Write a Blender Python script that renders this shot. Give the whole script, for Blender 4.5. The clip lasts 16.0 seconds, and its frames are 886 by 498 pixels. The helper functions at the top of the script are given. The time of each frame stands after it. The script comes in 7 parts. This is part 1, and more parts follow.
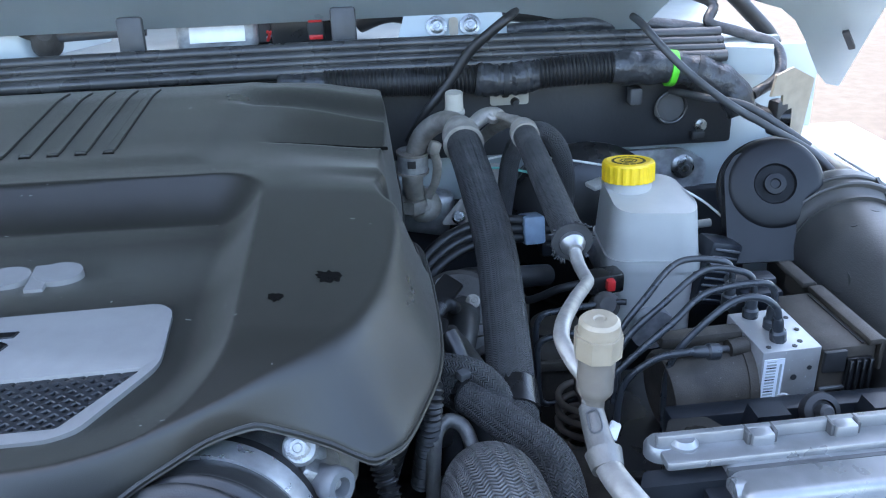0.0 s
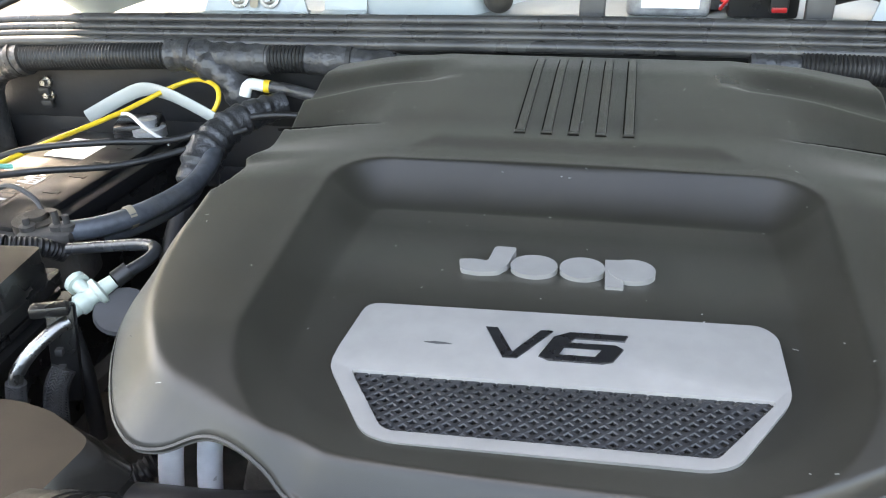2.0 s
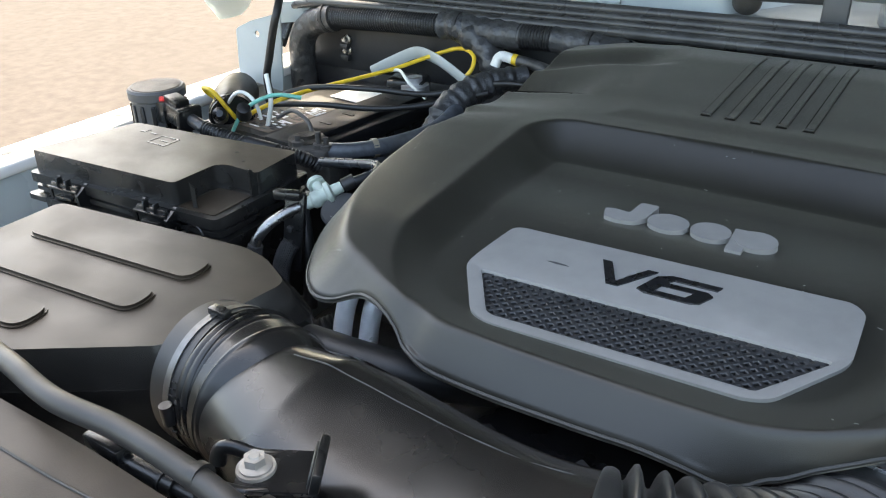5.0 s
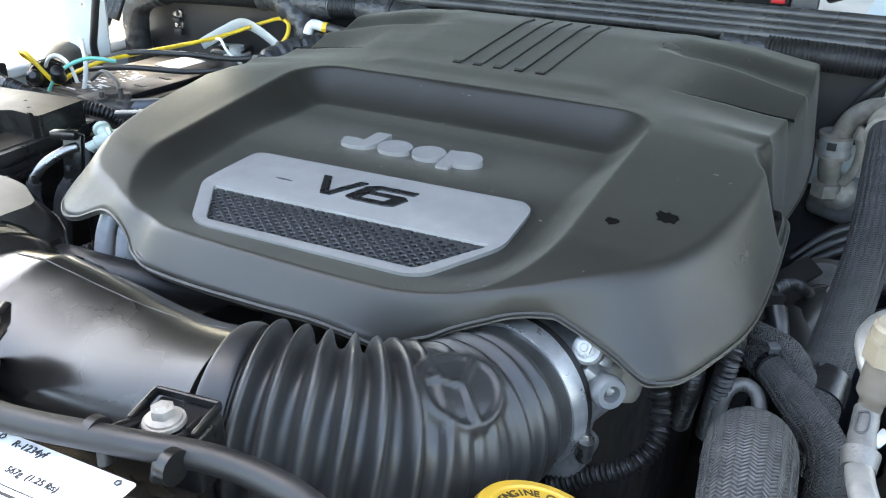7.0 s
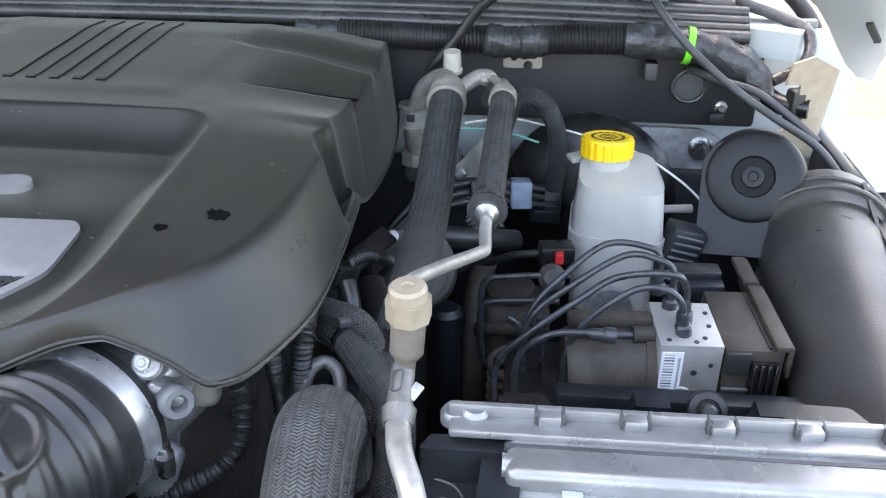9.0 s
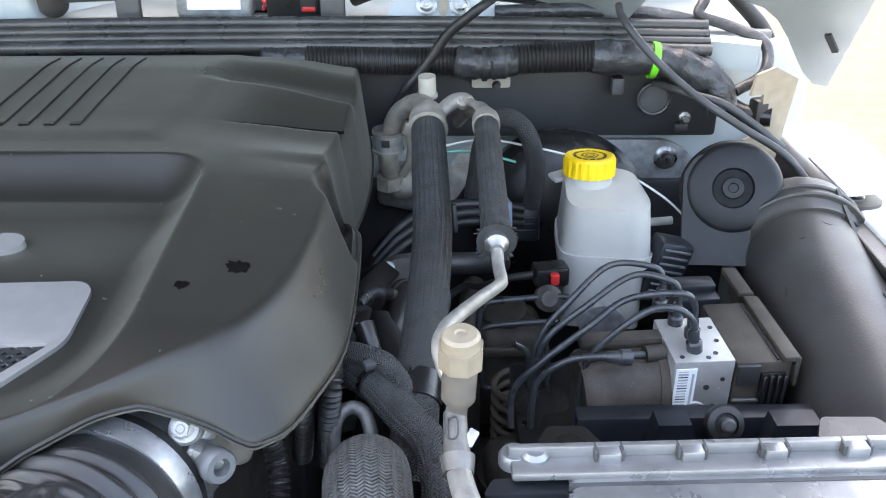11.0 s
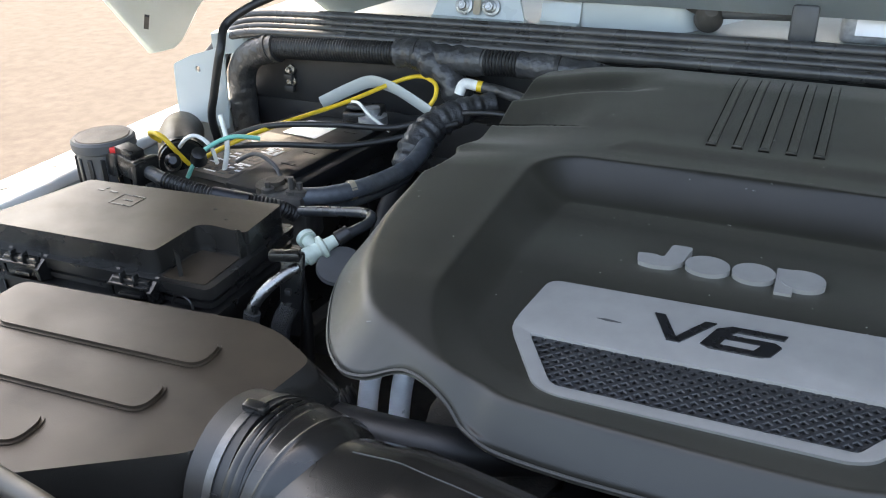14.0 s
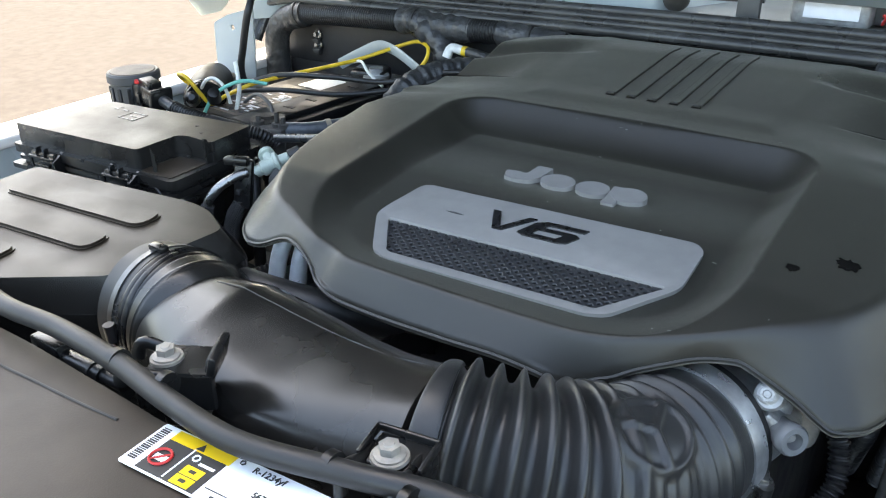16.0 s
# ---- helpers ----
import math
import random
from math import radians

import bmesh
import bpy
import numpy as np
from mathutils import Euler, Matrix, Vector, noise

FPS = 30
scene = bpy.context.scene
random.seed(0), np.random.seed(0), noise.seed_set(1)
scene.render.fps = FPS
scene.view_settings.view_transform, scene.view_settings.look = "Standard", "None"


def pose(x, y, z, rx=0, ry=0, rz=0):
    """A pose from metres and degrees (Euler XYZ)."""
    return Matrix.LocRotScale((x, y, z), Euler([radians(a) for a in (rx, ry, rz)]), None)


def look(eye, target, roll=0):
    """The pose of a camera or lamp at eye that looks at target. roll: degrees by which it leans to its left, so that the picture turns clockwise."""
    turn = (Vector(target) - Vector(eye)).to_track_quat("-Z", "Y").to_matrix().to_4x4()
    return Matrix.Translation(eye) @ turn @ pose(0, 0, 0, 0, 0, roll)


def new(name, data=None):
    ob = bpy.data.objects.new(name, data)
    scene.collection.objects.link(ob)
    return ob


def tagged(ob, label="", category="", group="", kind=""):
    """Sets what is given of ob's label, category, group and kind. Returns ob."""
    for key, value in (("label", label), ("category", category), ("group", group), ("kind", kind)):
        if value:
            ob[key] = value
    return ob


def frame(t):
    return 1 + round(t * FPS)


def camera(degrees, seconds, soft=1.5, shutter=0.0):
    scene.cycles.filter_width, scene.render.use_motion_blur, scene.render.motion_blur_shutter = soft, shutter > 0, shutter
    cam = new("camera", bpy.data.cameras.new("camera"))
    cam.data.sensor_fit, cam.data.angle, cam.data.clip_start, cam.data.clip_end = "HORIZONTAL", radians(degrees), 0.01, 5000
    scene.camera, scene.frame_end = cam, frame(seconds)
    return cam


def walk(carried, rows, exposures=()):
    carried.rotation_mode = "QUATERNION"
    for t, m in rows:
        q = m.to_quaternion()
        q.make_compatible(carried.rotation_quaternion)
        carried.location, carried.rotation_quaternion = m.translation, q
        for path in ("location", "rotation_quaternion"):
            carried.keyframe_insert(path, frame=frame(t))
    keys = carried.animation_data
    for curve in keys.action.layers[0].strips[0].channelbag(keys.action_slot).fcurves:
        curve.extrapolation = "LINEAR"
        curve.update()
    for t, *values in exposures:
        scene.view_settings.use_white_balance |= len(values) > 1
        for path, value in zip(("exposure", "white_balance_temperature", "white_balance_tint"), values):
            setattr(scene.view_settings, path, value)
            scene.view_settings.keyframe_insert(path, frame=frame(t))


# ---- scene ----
cam = camera(54.7, 16.0, 1.1)
PATH = [
    (0, (0.1, -0.001, 1.308), (0.223, 1.819, 0.489), -2.2),
    (0.5, (0.025, 0.043, 1.305), (0.042, 1.853, 0.457), -2.4),
    (1, (-0.04, 0.043, 1.332), (-0.154, 1.823, 0.427), -2.8),
    (1.5, (-0.108, 0.037, 1.355), (-0.351, 1.785, 0.413), -2.4),
    (2, (-0.159, 0.024, 1.367), (-0.544, 1.737, 0.408), -2.0),
    (2.5, (-0.174, 0.006, 1.372), (-0.727, 1.664, 0.4), -2.4),
    (3, (-0.164, -0.009, 1.375), (-0.883, 1.583, 0.401), -2.8),
    (3.2, (-0.155, -0.01, 1.368), (-0.93, 1.564, 0.408), -3.1),
    (5.5, (0.048, -0.066, 1.362), (-0.967, 1.39, 0.44), -1.5),
    (6, (0.101, -0.064, 1.352), (-0.918, 1.394, 0.437), -1.6),
    (6.5, (0.148, -0.062, 1.333), (-0.861, 1.41, 0.43), -1.6),
    (7, (0.192, -0.059, 1.321), (-0.672, 1.503, 0.42), -0.0),
    (7.5, (0.243, -0.053, 1.311), (-0.459, 1.595, 0.42), 0.0),
    (8, (0.281, -0.042, 1.322), (-0.215, 1.667, 0.408), 0.3),
    (8.5, (0.294, -0.028, 1.323), (-0.04, 1.716, 0.401), 0.4),
    (10.8, (0.226, -0.013, 1.349), (0.21, 1.758, 0.419), -0.4),
    (11, (0.211, -0.012, 1.351), (0.193, 1.761, 0.426), -0.4),
    (11.5, (0.147, -0.013, 1.368), (0.147, 1.759, 0.442), -0.2),
    (12, (0.082, -0.003, 1.371), (0.088, 1.763, 0.433), 0.5),
    (12.5, (-0.002, -0.012, 1.38), (-0.209, 1.742, 0.442), -1.5),
    (12.9, (-0.08, -0.024, 1.382), (-0.5, 1.693, 0.445), -1.7),
    (13, (-0.102, -0.026, 1.381), (-0.559, 1.682, 0.446), -1.5),
    (13.5, (-0.135, -0.041, 1.388), (-0.798, 1.6, 0.457), -1.9),
    (14, (-0.134, -0.056, 1.385), (-0.93, 1.53, 0.462), -2.0),
    (14.5, (-0.114, -0.076, 1.377), (-1.0, 1.469, 0.467), -2.0),
    (15, (-0.058, -0.076, 1.378), (-1.002, 1.438, 0.475), -0.5),
    (15.5, (0.05, -0.072, 1.366), (-0.945, 1.411, 0.467), -0.8),
    (16, (0.136, -0.106, 1.36), (-0.897, 1.352, 0.462), -1.4),
]
EXPOSURES = [
    (0, 3.48, 6250, 9), (0.5, 3.77, 7550, 9), (1, 4.38, 8600, 10), (1.5, 4.3, 8800, 11), (2, 4.05, 8850, 11), (2.5, 3.67, 8700, 10), (3, 3.39, 8350, 9),
    (5.5, 3.14, 8000, 6), (6.5, 3.5, 8050, 5), (7, 3.8, 7750, 7), (7.5, 4.3, 8350, 12), (8, 4.4, 8350, 13), (8.5, 3.83, 8100, 14), (11, 3.79, 8100, 12),
    (12, 3.9, 8400, 11), (12.5, 4.2, 8500, 12), (13, 4.2, 8550, 12), (13.5, 3.5, 8000, 10), (14.5, 3.08, 8000, 9), (15.5, 3.09, 7800, 7), (16, 3.18, 7750, 6)]
walk(cam, [(t, look(eye, target, roll)) for t, eye, target, roll in PATH], EXPOSURES)

# ---- world, sun and exposure ----
world = bpy.data.worlds.new("world")
scene.world = world
world.use_nodes = True
sky = world.node_tree.nodes.new("ShaderNodeTexSky")
sky.sky_type, sky.sun_disc = "NISHITA", False
sky.sun_elevation, sky.sun_rotation = radians(54), radians(-28)
sky.dust_density, sky.air_density = 4.0, 1.0
world.node_tree.nodes["Background"].inputs["Strength"].default_value = 0.15
world.node_tree.links.new(sky.outputs[0], world.node_tree.nodes["Background"].inputs["Color"])
sun = new("sun", bpy.data.lights.new("sun", "SUN"))
sun.data.energy, sun.data.angle, sun.data.color = 1.6, radians(0.53), (1.0, 0.95, 0.88)
sun.matrix_world = look((-1.38, 2.60, 4.05), (0, 0, 0))


# ---- materials ----
def material(name, colour, rough=0.5, metal=0.0, vary=0.15, scale=60.0, bump=0.0, bump_scale=900.0, second=None, spots=0.0,
             rough_vary=0.1, coat=0.0, sheen_spec=0.5, sub=0.0, dust=0.0):
    """Base colour broken up at two scales, uneven gloss, fine relief; second: a dust or dirt colour laid over in patches."""
    m = bpy.data.materials.new(name)
    m.use_nodes = True
    nt = m.node_tree
    b = nt.nodes["Principled BSDF"]
    tc = nt.nodes.new("ShaderNodeTexCoord")
    b.inputs["Metallic"].default_value = metal
    b.inputs["Coat Weight"].default_value = coat
    b.inputs["Specular IOR Level"].default_value = sheen_spec
    if dust:
        b.inputs["Sheen Weight"].default_value, b.inputs["Sheen Roughness"].default_value = dust, 0.4
        b.inputs["Sheen Tint"].default_value = (1.0, 0.95, 0.84, 1)
    if sub:
        b.inputs["Subsurface Weight"].default_value = sub
        b.inputs["Subsurface Radius"].default_value = (0.02, 0.02, 0.02)

    def tex(sc, detail=5.0):
        n = nt.nodes.new("ShaderNodeTexNoise")
        n.inputs["Scale"].default_value, n.inputs["Detail"].default_value = sc, detail
        nt.links.new(tc.outputs["Object"], n.inputs["Vector"])
        return n.outputs["Fac"]

    def ramp(fac, lo, hi, a, z):
        n = nt.nodes.new("ShaderNodeMapRange")
        for k, v in zip(("From Min", "From Max", "To Min", "To Max"), (lo, hi, a, z)):
            n.inputs[k].default_value = v
        nt.links.new(fac, n.inputs["Value"])
        return n.outputs["Result"]

    def mix(fac, a, z):
        n = nt.nodes.new("ShaderNodeMix")
        n.data_type = "RGBA"
        nt.links.new(fac, n.inputs[0])
        for s, v in ((n.inputs[6], a), (n.inputs[7], z)):
            if isinstance(v, tuple):
                s.default_value = (*v, 1)
            else:
                nt.links.new(v, s)
        return n.outputs[2]

    dark = tuple(c * (1 - vary) for c in colour)
    light = tuple(min(1, c * (1 + vary)) for c in colour)
    col = mix(ramp(tex(scale), 0.35, 0.65, 0, 1), dark, light)
    if second:
        col = mix(ramp(tex(scale * 0.23, 8.0), 0.5, 0.75, 0, 0.75), col, second)
    if spots:
        col = mix(ramp(tex(scale * 14, 2.0), 0.74 - spots, 0.78 - spots, 0, 0.6), col, tuple(min(1.0, c * 3 + 0.1) for c in colour))
    nt.links.new(col, b.inputs["Base Color"])
    nt.links.new(ramp(tex(scale * 0.6), 0.3, 0.7, max(0.02, rough - rough_vary), min(1, rough + rough_vary)), b.inputs["Roughness"])
    if bump:
        n = nt.nodes.new("ShaderNodeBump")
        n.inputs["Strength"].default_value, n.inputs["Distance"].default_value = bump, 0.001 if bump < 1 else 0.003
        nt.links.new(tex(bump_scale, 3.0), n.inputs["Height"])
        nt.links.new(n.outputs[0], b.inputs["Normal"])
    return m


def braid_material(name, colour, across, along, rib):
    """A woven sleeve: herringbone threads that follow the hose, in the UV's metres."""
    m = material(name, colour, 0.62, vary=0.25, scale=80)
    nt = m.node_tree
    b = nt.nodes["Principled BSDF"]
    uv = nt.nodes.new("ShaderNodeUVMap")
    sep = nt.nodes.new("ShaderNodeSeparateXYZ")
    nt.links.new(uv.outputs[0], sep.inputs[0])

    def calc(op, a, z):
        n = nt.nodes.new("ShaderNodeMath")
        n.operation = op
        for s, v in zip(n.inputs, (a, z)):
            if isinstance(v, (int, float)):
                s.default_value = v
            else:
                nt.links.new(v, s)
        return n.outputs[0]

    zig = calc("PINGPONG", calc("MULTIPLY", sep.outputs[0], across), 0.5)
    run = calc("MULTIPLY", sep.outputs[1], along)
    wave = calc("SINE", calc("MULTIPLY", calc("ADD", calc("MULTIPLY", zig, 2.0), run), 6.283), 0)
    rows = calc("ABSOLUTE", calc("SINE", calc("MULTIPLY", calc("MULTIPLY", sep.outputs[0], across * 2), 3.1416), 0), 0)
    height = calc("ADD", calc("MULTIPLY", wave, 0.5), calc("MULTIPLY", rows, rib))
    bump = nt.nodes.new("ShaderNodeBump")
    bump.inputs["Strength"].default_value, bump.inputs["Distance"].default_value = 0.9, 0.0015
    nt.links.new(height, bump.inputs["Height"])
    nt.links.new(bump.outputs[0], b.inputs["Normal"])
    # base colour follows the weave's height: dips darker, crests lighter
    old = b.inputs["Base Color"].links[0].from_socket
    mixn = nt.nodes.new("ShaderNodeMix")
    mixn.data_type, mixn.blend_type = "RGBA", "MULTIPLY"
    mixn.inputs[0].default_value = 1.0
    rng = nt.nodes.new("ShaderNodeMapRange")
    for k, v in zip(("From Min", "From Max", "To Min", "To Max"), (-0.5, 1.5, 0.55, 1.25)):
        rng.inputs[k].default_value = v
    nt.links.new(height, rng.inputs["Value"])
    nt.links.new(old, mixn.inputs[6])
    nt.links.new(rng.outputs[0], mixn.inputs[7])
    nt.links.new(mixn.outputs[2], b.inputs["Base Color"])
    return m


COVER = material("cover_plastic", (0.0145, 0.0141, 0.0118), 0.33, vary=0.15, scale=14, bump=0.18, bump_scale=2400, rough_vary=0.06, sheen_spec=0.45,
                 second=(0.0240, 0.0225, 0.0185), dust=0.20)
BLACK = material("black_plastic", (0.009, 0.009, 0.0092), 0.30, vary=0.2, scale=30, bump=0.12, bump_scale=1100, second=(0.022, 0.020, 0.018))
DUSTY = material("dusty_black_plastic", (0.029, 0.0215, 0.0152), 0.43, vary=0.2, scale=25, bump=0.12, bump_scale=900, sheen_spec=0.30, second=(0.044, 0.034, 0.024))
MESHGREY = material("dark_grey_mesh_plastic", (0.018, 0.019, 0.021), 0.45, vary=0.15, scale=60, bump=0.1)
FENDER = material("dull_grey_black_plastic", (0.040, 0.039, 0.037), 0.42, vary=0.2, scale=20, bump=0.25, bump_scale=600, second=(0.065, 0.058, 0.048))
GRIMEBROWN = material("brown_road_dust", (0.042, 0.036, 0.029), 0.58, vary=0.35, scale=40, bump=0.4, sheen_spec=0.3, second=(0.085, 0.070, 0.053), spots=0.025)
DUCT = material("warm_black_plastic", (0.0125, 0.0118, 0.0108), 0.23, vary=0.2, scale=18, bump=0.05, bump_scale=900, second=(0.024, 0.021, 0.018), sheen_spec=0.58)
DUST = material("thick_beige_dust", (0.40, 0.34, 0.27), 0.7, vary=0.2, scale=50, bump=0.4, second=(0.28, 0.24, 0.19))
RUBBER = material("black_rubber", (0.012, 0.012, 0.0125), 0.45, vary=0.2, scale=40, bump=0.12, second=(0.032, 0.031, 0.030))
BELLOWS = material("grey_bloomed_rubber", (0.0185, 0.0190, 0.0195), 0.38, vary=0.2, scale=40, bump=0.12, second=(0.040, 0.040, 0.040), dust=0.05)
SEAL = material("weathered_rubber", (0.036, 0.036, 0.036), 0.30, vary=0.2, scale=40, bump=0.15, second=(0.075, 0.073, 0.068))
GREYRUBBER = material("grey_rubber", (0.05, 0.051, 0.053), 0.5, vary=0.2, scale=30, bump=0.1, second=(0.085, 0.083, 0.08))
LIDDUST = material("brown_dust_film", (0.105, 0.083, 0.068), 0.6, vary=0.25, scale=60, bump=0.4, second=(0.16, 0.13, 0.105))
TAPE = material("cloth_tape", (0.030, 0.031, 0.033), 0.36, vary=0.35, scale=70, bump=1.0, bump_scale=90, second=(0.09, 0.09, 0.09))
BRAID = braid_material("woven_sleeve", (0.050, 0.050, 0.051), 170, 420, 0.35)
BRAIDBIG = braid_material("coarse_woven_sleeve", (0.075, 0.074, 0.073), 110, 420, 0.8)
SILVER = material("satin_silver", (0.285, 0.28, 0.275), 0.42, metal=0.35, vary=0.04, scale=60, bump=0.05, bump_scale=2500)
SMOKE = material("smoked_chrome", (0.045, 0.047, 0.052), 0.28, metal=0.8, vary=0.1, scale=80)
BRIGHT = material("bright_bare_pipe", (0.86, 0.87, 0.89), 0.34, metal=0.3, vary=0.06, scale=60)
HORN = material("satin_black_paint", (0.008, 0.008, 0.009), 0.42, vary=0.2, scale=30, bump=0.1, sheen_spec=0.3, second=(0.014, 0.014, 0.014))
ALU = material("aluminium", (0.38, 0.38, 0.38), 0.42, metal=0.9, vary=0.1, scale=70, bump=0.2, second=(0.45, 0.44, 0.42))
CAST = material("cast_aluminium", (0.40, 0.405, 0.41), 0.42, metal=0.6, vary=0.2, scale=90, bump=0.6, bump_scale=700, second=(0.17, 0.16, 0.14))
JOINTALU = material("grey_oxidised_aluminium", (0.150, 0.146, 0.138), 0.50, metal=0.45, vary=0.2, scale=80, bump=0.4, bump_scale=500, second=(0.11, 0.10, 0.085))
DULLALU = material("dull_oxidised_aluminium", (0.30, 0.274, 0.24), 0.52, metal=0.3, vary=0.2, scale=80, bump=0.4, bump_scale=500, second=(0.13, 0.12, 0.10))
WORNALU = material("worn_bare_aluminium", (0.36, 0.345, 0.32), 0.45, metal=0.6, vary=0.15, scale=90, bump=0.3, bump_scale=400, second=(0.36, 0.345, 0.32))
OFFWHITE = material("off_white_plastic", (0.38, 0.355, 0.30), 0.45, vary=0.06, scale=70, bump=0.1, second=(0.32, 0.295, 0.245))
NAVY = material("blue_black_plastic", (0.008, 0.010, 0.0135), 0.42, vary=0.2, scale=60, bump=0.1, second=(0.015, 0.017, 0.020))
BAND = material("bright_band_steel", (0.52, 0.53, 0.54), 0.34, metal=0.8, vary=0.1, scale=120, bump=0.1)
STEEL = material("zinc_steel", (0.27, 0.27, 0.265), 0.30, metal=0.95, vary=0.15, scale=120, bump=0.15)
DUSTYALU = material("dusty_machined_aluminium", (0.42, 0.415, 0.40), 0.45, metal=0.5, vary=0.08, scale=40, bump=0.15, second=(0.19, 0.155, 0.115), spots=0.02)
COATED = material("coated_steel_line", (0.028, 0.031, 0.035), 0.30, vary=0.2, scale=60, second=(0.05, 0.05, 0.05))
DARKSTEEL = material("dull_clamp_steel", (0.13, 0.13, 0.13), 0.34, metal=0.9, vary=0.15, scale=120, bump=0.15)
SOOT_SHADE = material("char_and_shade", (0.004, 0.0035, 0.003), 0.85, bump=0.9, bump_scale=900, sheen_spec=0.08)
FROST = material("frosted_plastic", (0.155, 0.16, 0.167), 0.42, vary=0.12, scale=60, sub=0.15, second=(0.12, 0.125, 0.125))
SPRING = material("rusty_spring_paint", (0.085, 0.068, 0.052), 0.6, vary=0.3, scale=40, second=(0.07, 0.042, 0.027))
PALE = material("pale_body_paint", (0.37, 0.41, 0.41), 0.35, vary=0.06, scale=8, coat=0.4, second=(0.30, 0.32, 0.30))
WHITE = material("white_body_paint", (0.80, 0.80, 0.79), 0.25, vary=0.03, scale=6, coat=0.6)
YELLOW = material("yellow_plastic", (0.80, 0.52, 0.015), 0.38, vary=0.06, scale=60, bump=0.1, second=(0.66, 0.44, 0.03))
AMBER = material("amber_plastic", (0.56, 0.34, 0.035), 0.40, vary=0.08, scale=60, bump=0.1, second=(0.44, 0.27, 0.04))
BROWNINK = material("dark_print", (0.05, 0.035, 0.01), 0.6)
MILK = material("milky_plastic", (0.37, 0.365, 0.34), 0.4, vary=0.05, scale=25, sub=0.25, second=(0.40, 0.39, 0.35))
CREAM = material("cream_plastic", (0.285, 0.238, 0.172), 0.45, vary=0.1, scale=80, bump=0.1, second=(0.26, 0.21, 0.14))
GREYLEAD = material("grey_blue_cable", (0.062, 0.070, 0.082), 0.4, vary=0.3, scale=60, bump=0.6, bump_scale=160, second=(0.10, 0.095, 0.08))
PORT = material("aged_clear_plastic", (0.135, 0.118, 0.098), 0.35, vary=0.15, scale=60)
PAPER = material("white_label", (0.74, 0.75, 0.77), 0.45, vary=0.04, scale=50)
INK = material("black_ink", (0.02, 0.02, 0.02), 0.55)
RED = material("red_plastic", (0.5, 0.02, 0.02), 0.4)
BLUE = material("blue_plastic", (0.24, 0.31, 0.39), 0.45)
GREEN = material("green_tape", (0.12, 0.62, 0.03), 0.5)
MINT = material("mint_plastic", (0.46, 0.53, 0.47), 0.42, vary=0.12, scale=90, bump=0.1, second=(0.40, 0.44, 0.38))
TEAL = material("teal_wire", (0.12, 0.42, 0.34), 0.4)
YWIRE = material("yellow_wire", (0.72, 0.47, 0.03), 0.4)
WWIRE = material("white_wire", (0.70, 0.70, 0.66), 0.4)
GREYWIRE = material("grey_wire", (0.33, 0.35, 0.33), 0.45)
GRIME = material("grimy_metal", (0.06, 0.055, 0.05), 0.65, metal=0.1, vary=0.4, scale=30, bump=0.6, bump_scale=300, second=(0.11, 0.09, 0.07))
COWLGREY = material("dusty_pale_paint", (0.20, 0.22, 0.215), 0.5, vary=0.15, scale=10, bump=0.1, second=(0.13, 0.135, 0.12))
FIREWALL = material("firewall_coat", (0.020, 0.021, 0.023), 0.5, vary=0.2, scale=14, bump=0.3, bump_scale=200)
HOOD_DARK = material("hood_dark_panel", (0.06, 0.058, 0.055), 0.9, vary=0.2, scale=40, bump=0.5, bump_scale=300)
RAIL = material("radiator_plastic", (0.25, 0.255, 0.26), 0.32, metal=0.6, vary=0.12, scale=50, bump=0.1, second=(0.21, 0.21, 0.20))
GROUND = material("pale_dry_ground", (0.0615, 0.0535, 0.0475), 0.95, vary=0.12, scale=13, bump=0.9, bump_scale=70, second=(0.052, 0.0455, 0.040), rough_vary=0.04, sheen_spec=0.2)


# ---- mesh helpers ----
def link(name, bm, mat, smooth=True):
    me = bpy.data.meshes.new(name)
    bmesh.ops.recalc_face_normals(bm, faces=bm.faces)
    bm.to_mesh(me)
    bm.free()
    me.materials.append(mat)
    for p in me.polygons:
        p.use_smooth = smooth
    if smooth:
        me.set_sharp_from_angle(angle=radians(38))
    return new(name, me)


def part(name, bm, mat, parent, label="", smooth=True):
    ob = link(name, bm, mat, smooth)
    ob.parent = parent
    ob.matrix_parent_inverse = parent.matrix_world.inverted()
    return tagged(ob, label) if label else ob


def thing(name, label, category, at=(0, 0, 0), group="", kind=""):
    ob = new(name)
    ob.location = at
    ob.matrix_world = Matrix.Translation(at)
    ob.empty_display_size = 0.02
    return tagged(ob, label, category, group, kind)


def whole(name, bm, mat, label, category, group="", kind="", smooth=True):
    return tagged(link(name, bm, mat, smooth), label, category, group, kind)


def bevel(bm, r, seg=2, angle=30):
    es = [e for e in bm.edges if len(e.link_faces) == 2 and e.calc_face_angle(0) > radians(angle)]
    if es and r > 0:
        bmesh.ops.bevel(bm, geom=es, offset=r, segments=seg, affect="EDGES", profile=0.5, clamp_overlap=True)
    return bm


def box(size, m=None, r=0.002, seg=2, bm=None):
    b = bmesh.new()
    bmesh.ops.create_cube(b, size=1.0, matrix=Matrix.Diagonal((*size, 1)))
    bevel(b, r, seg)
    if m is not None:
        b.transform(m)
    return join(bm, b)


def join(bm, b):
    if bm is None:
        return b
    me = bpy.data.meshes.new("tmp")
    b.to_mesh(me)
    b.free()
    bm.from_mesh(me)
    bpy.data.meshes.remove(me)
    return bm


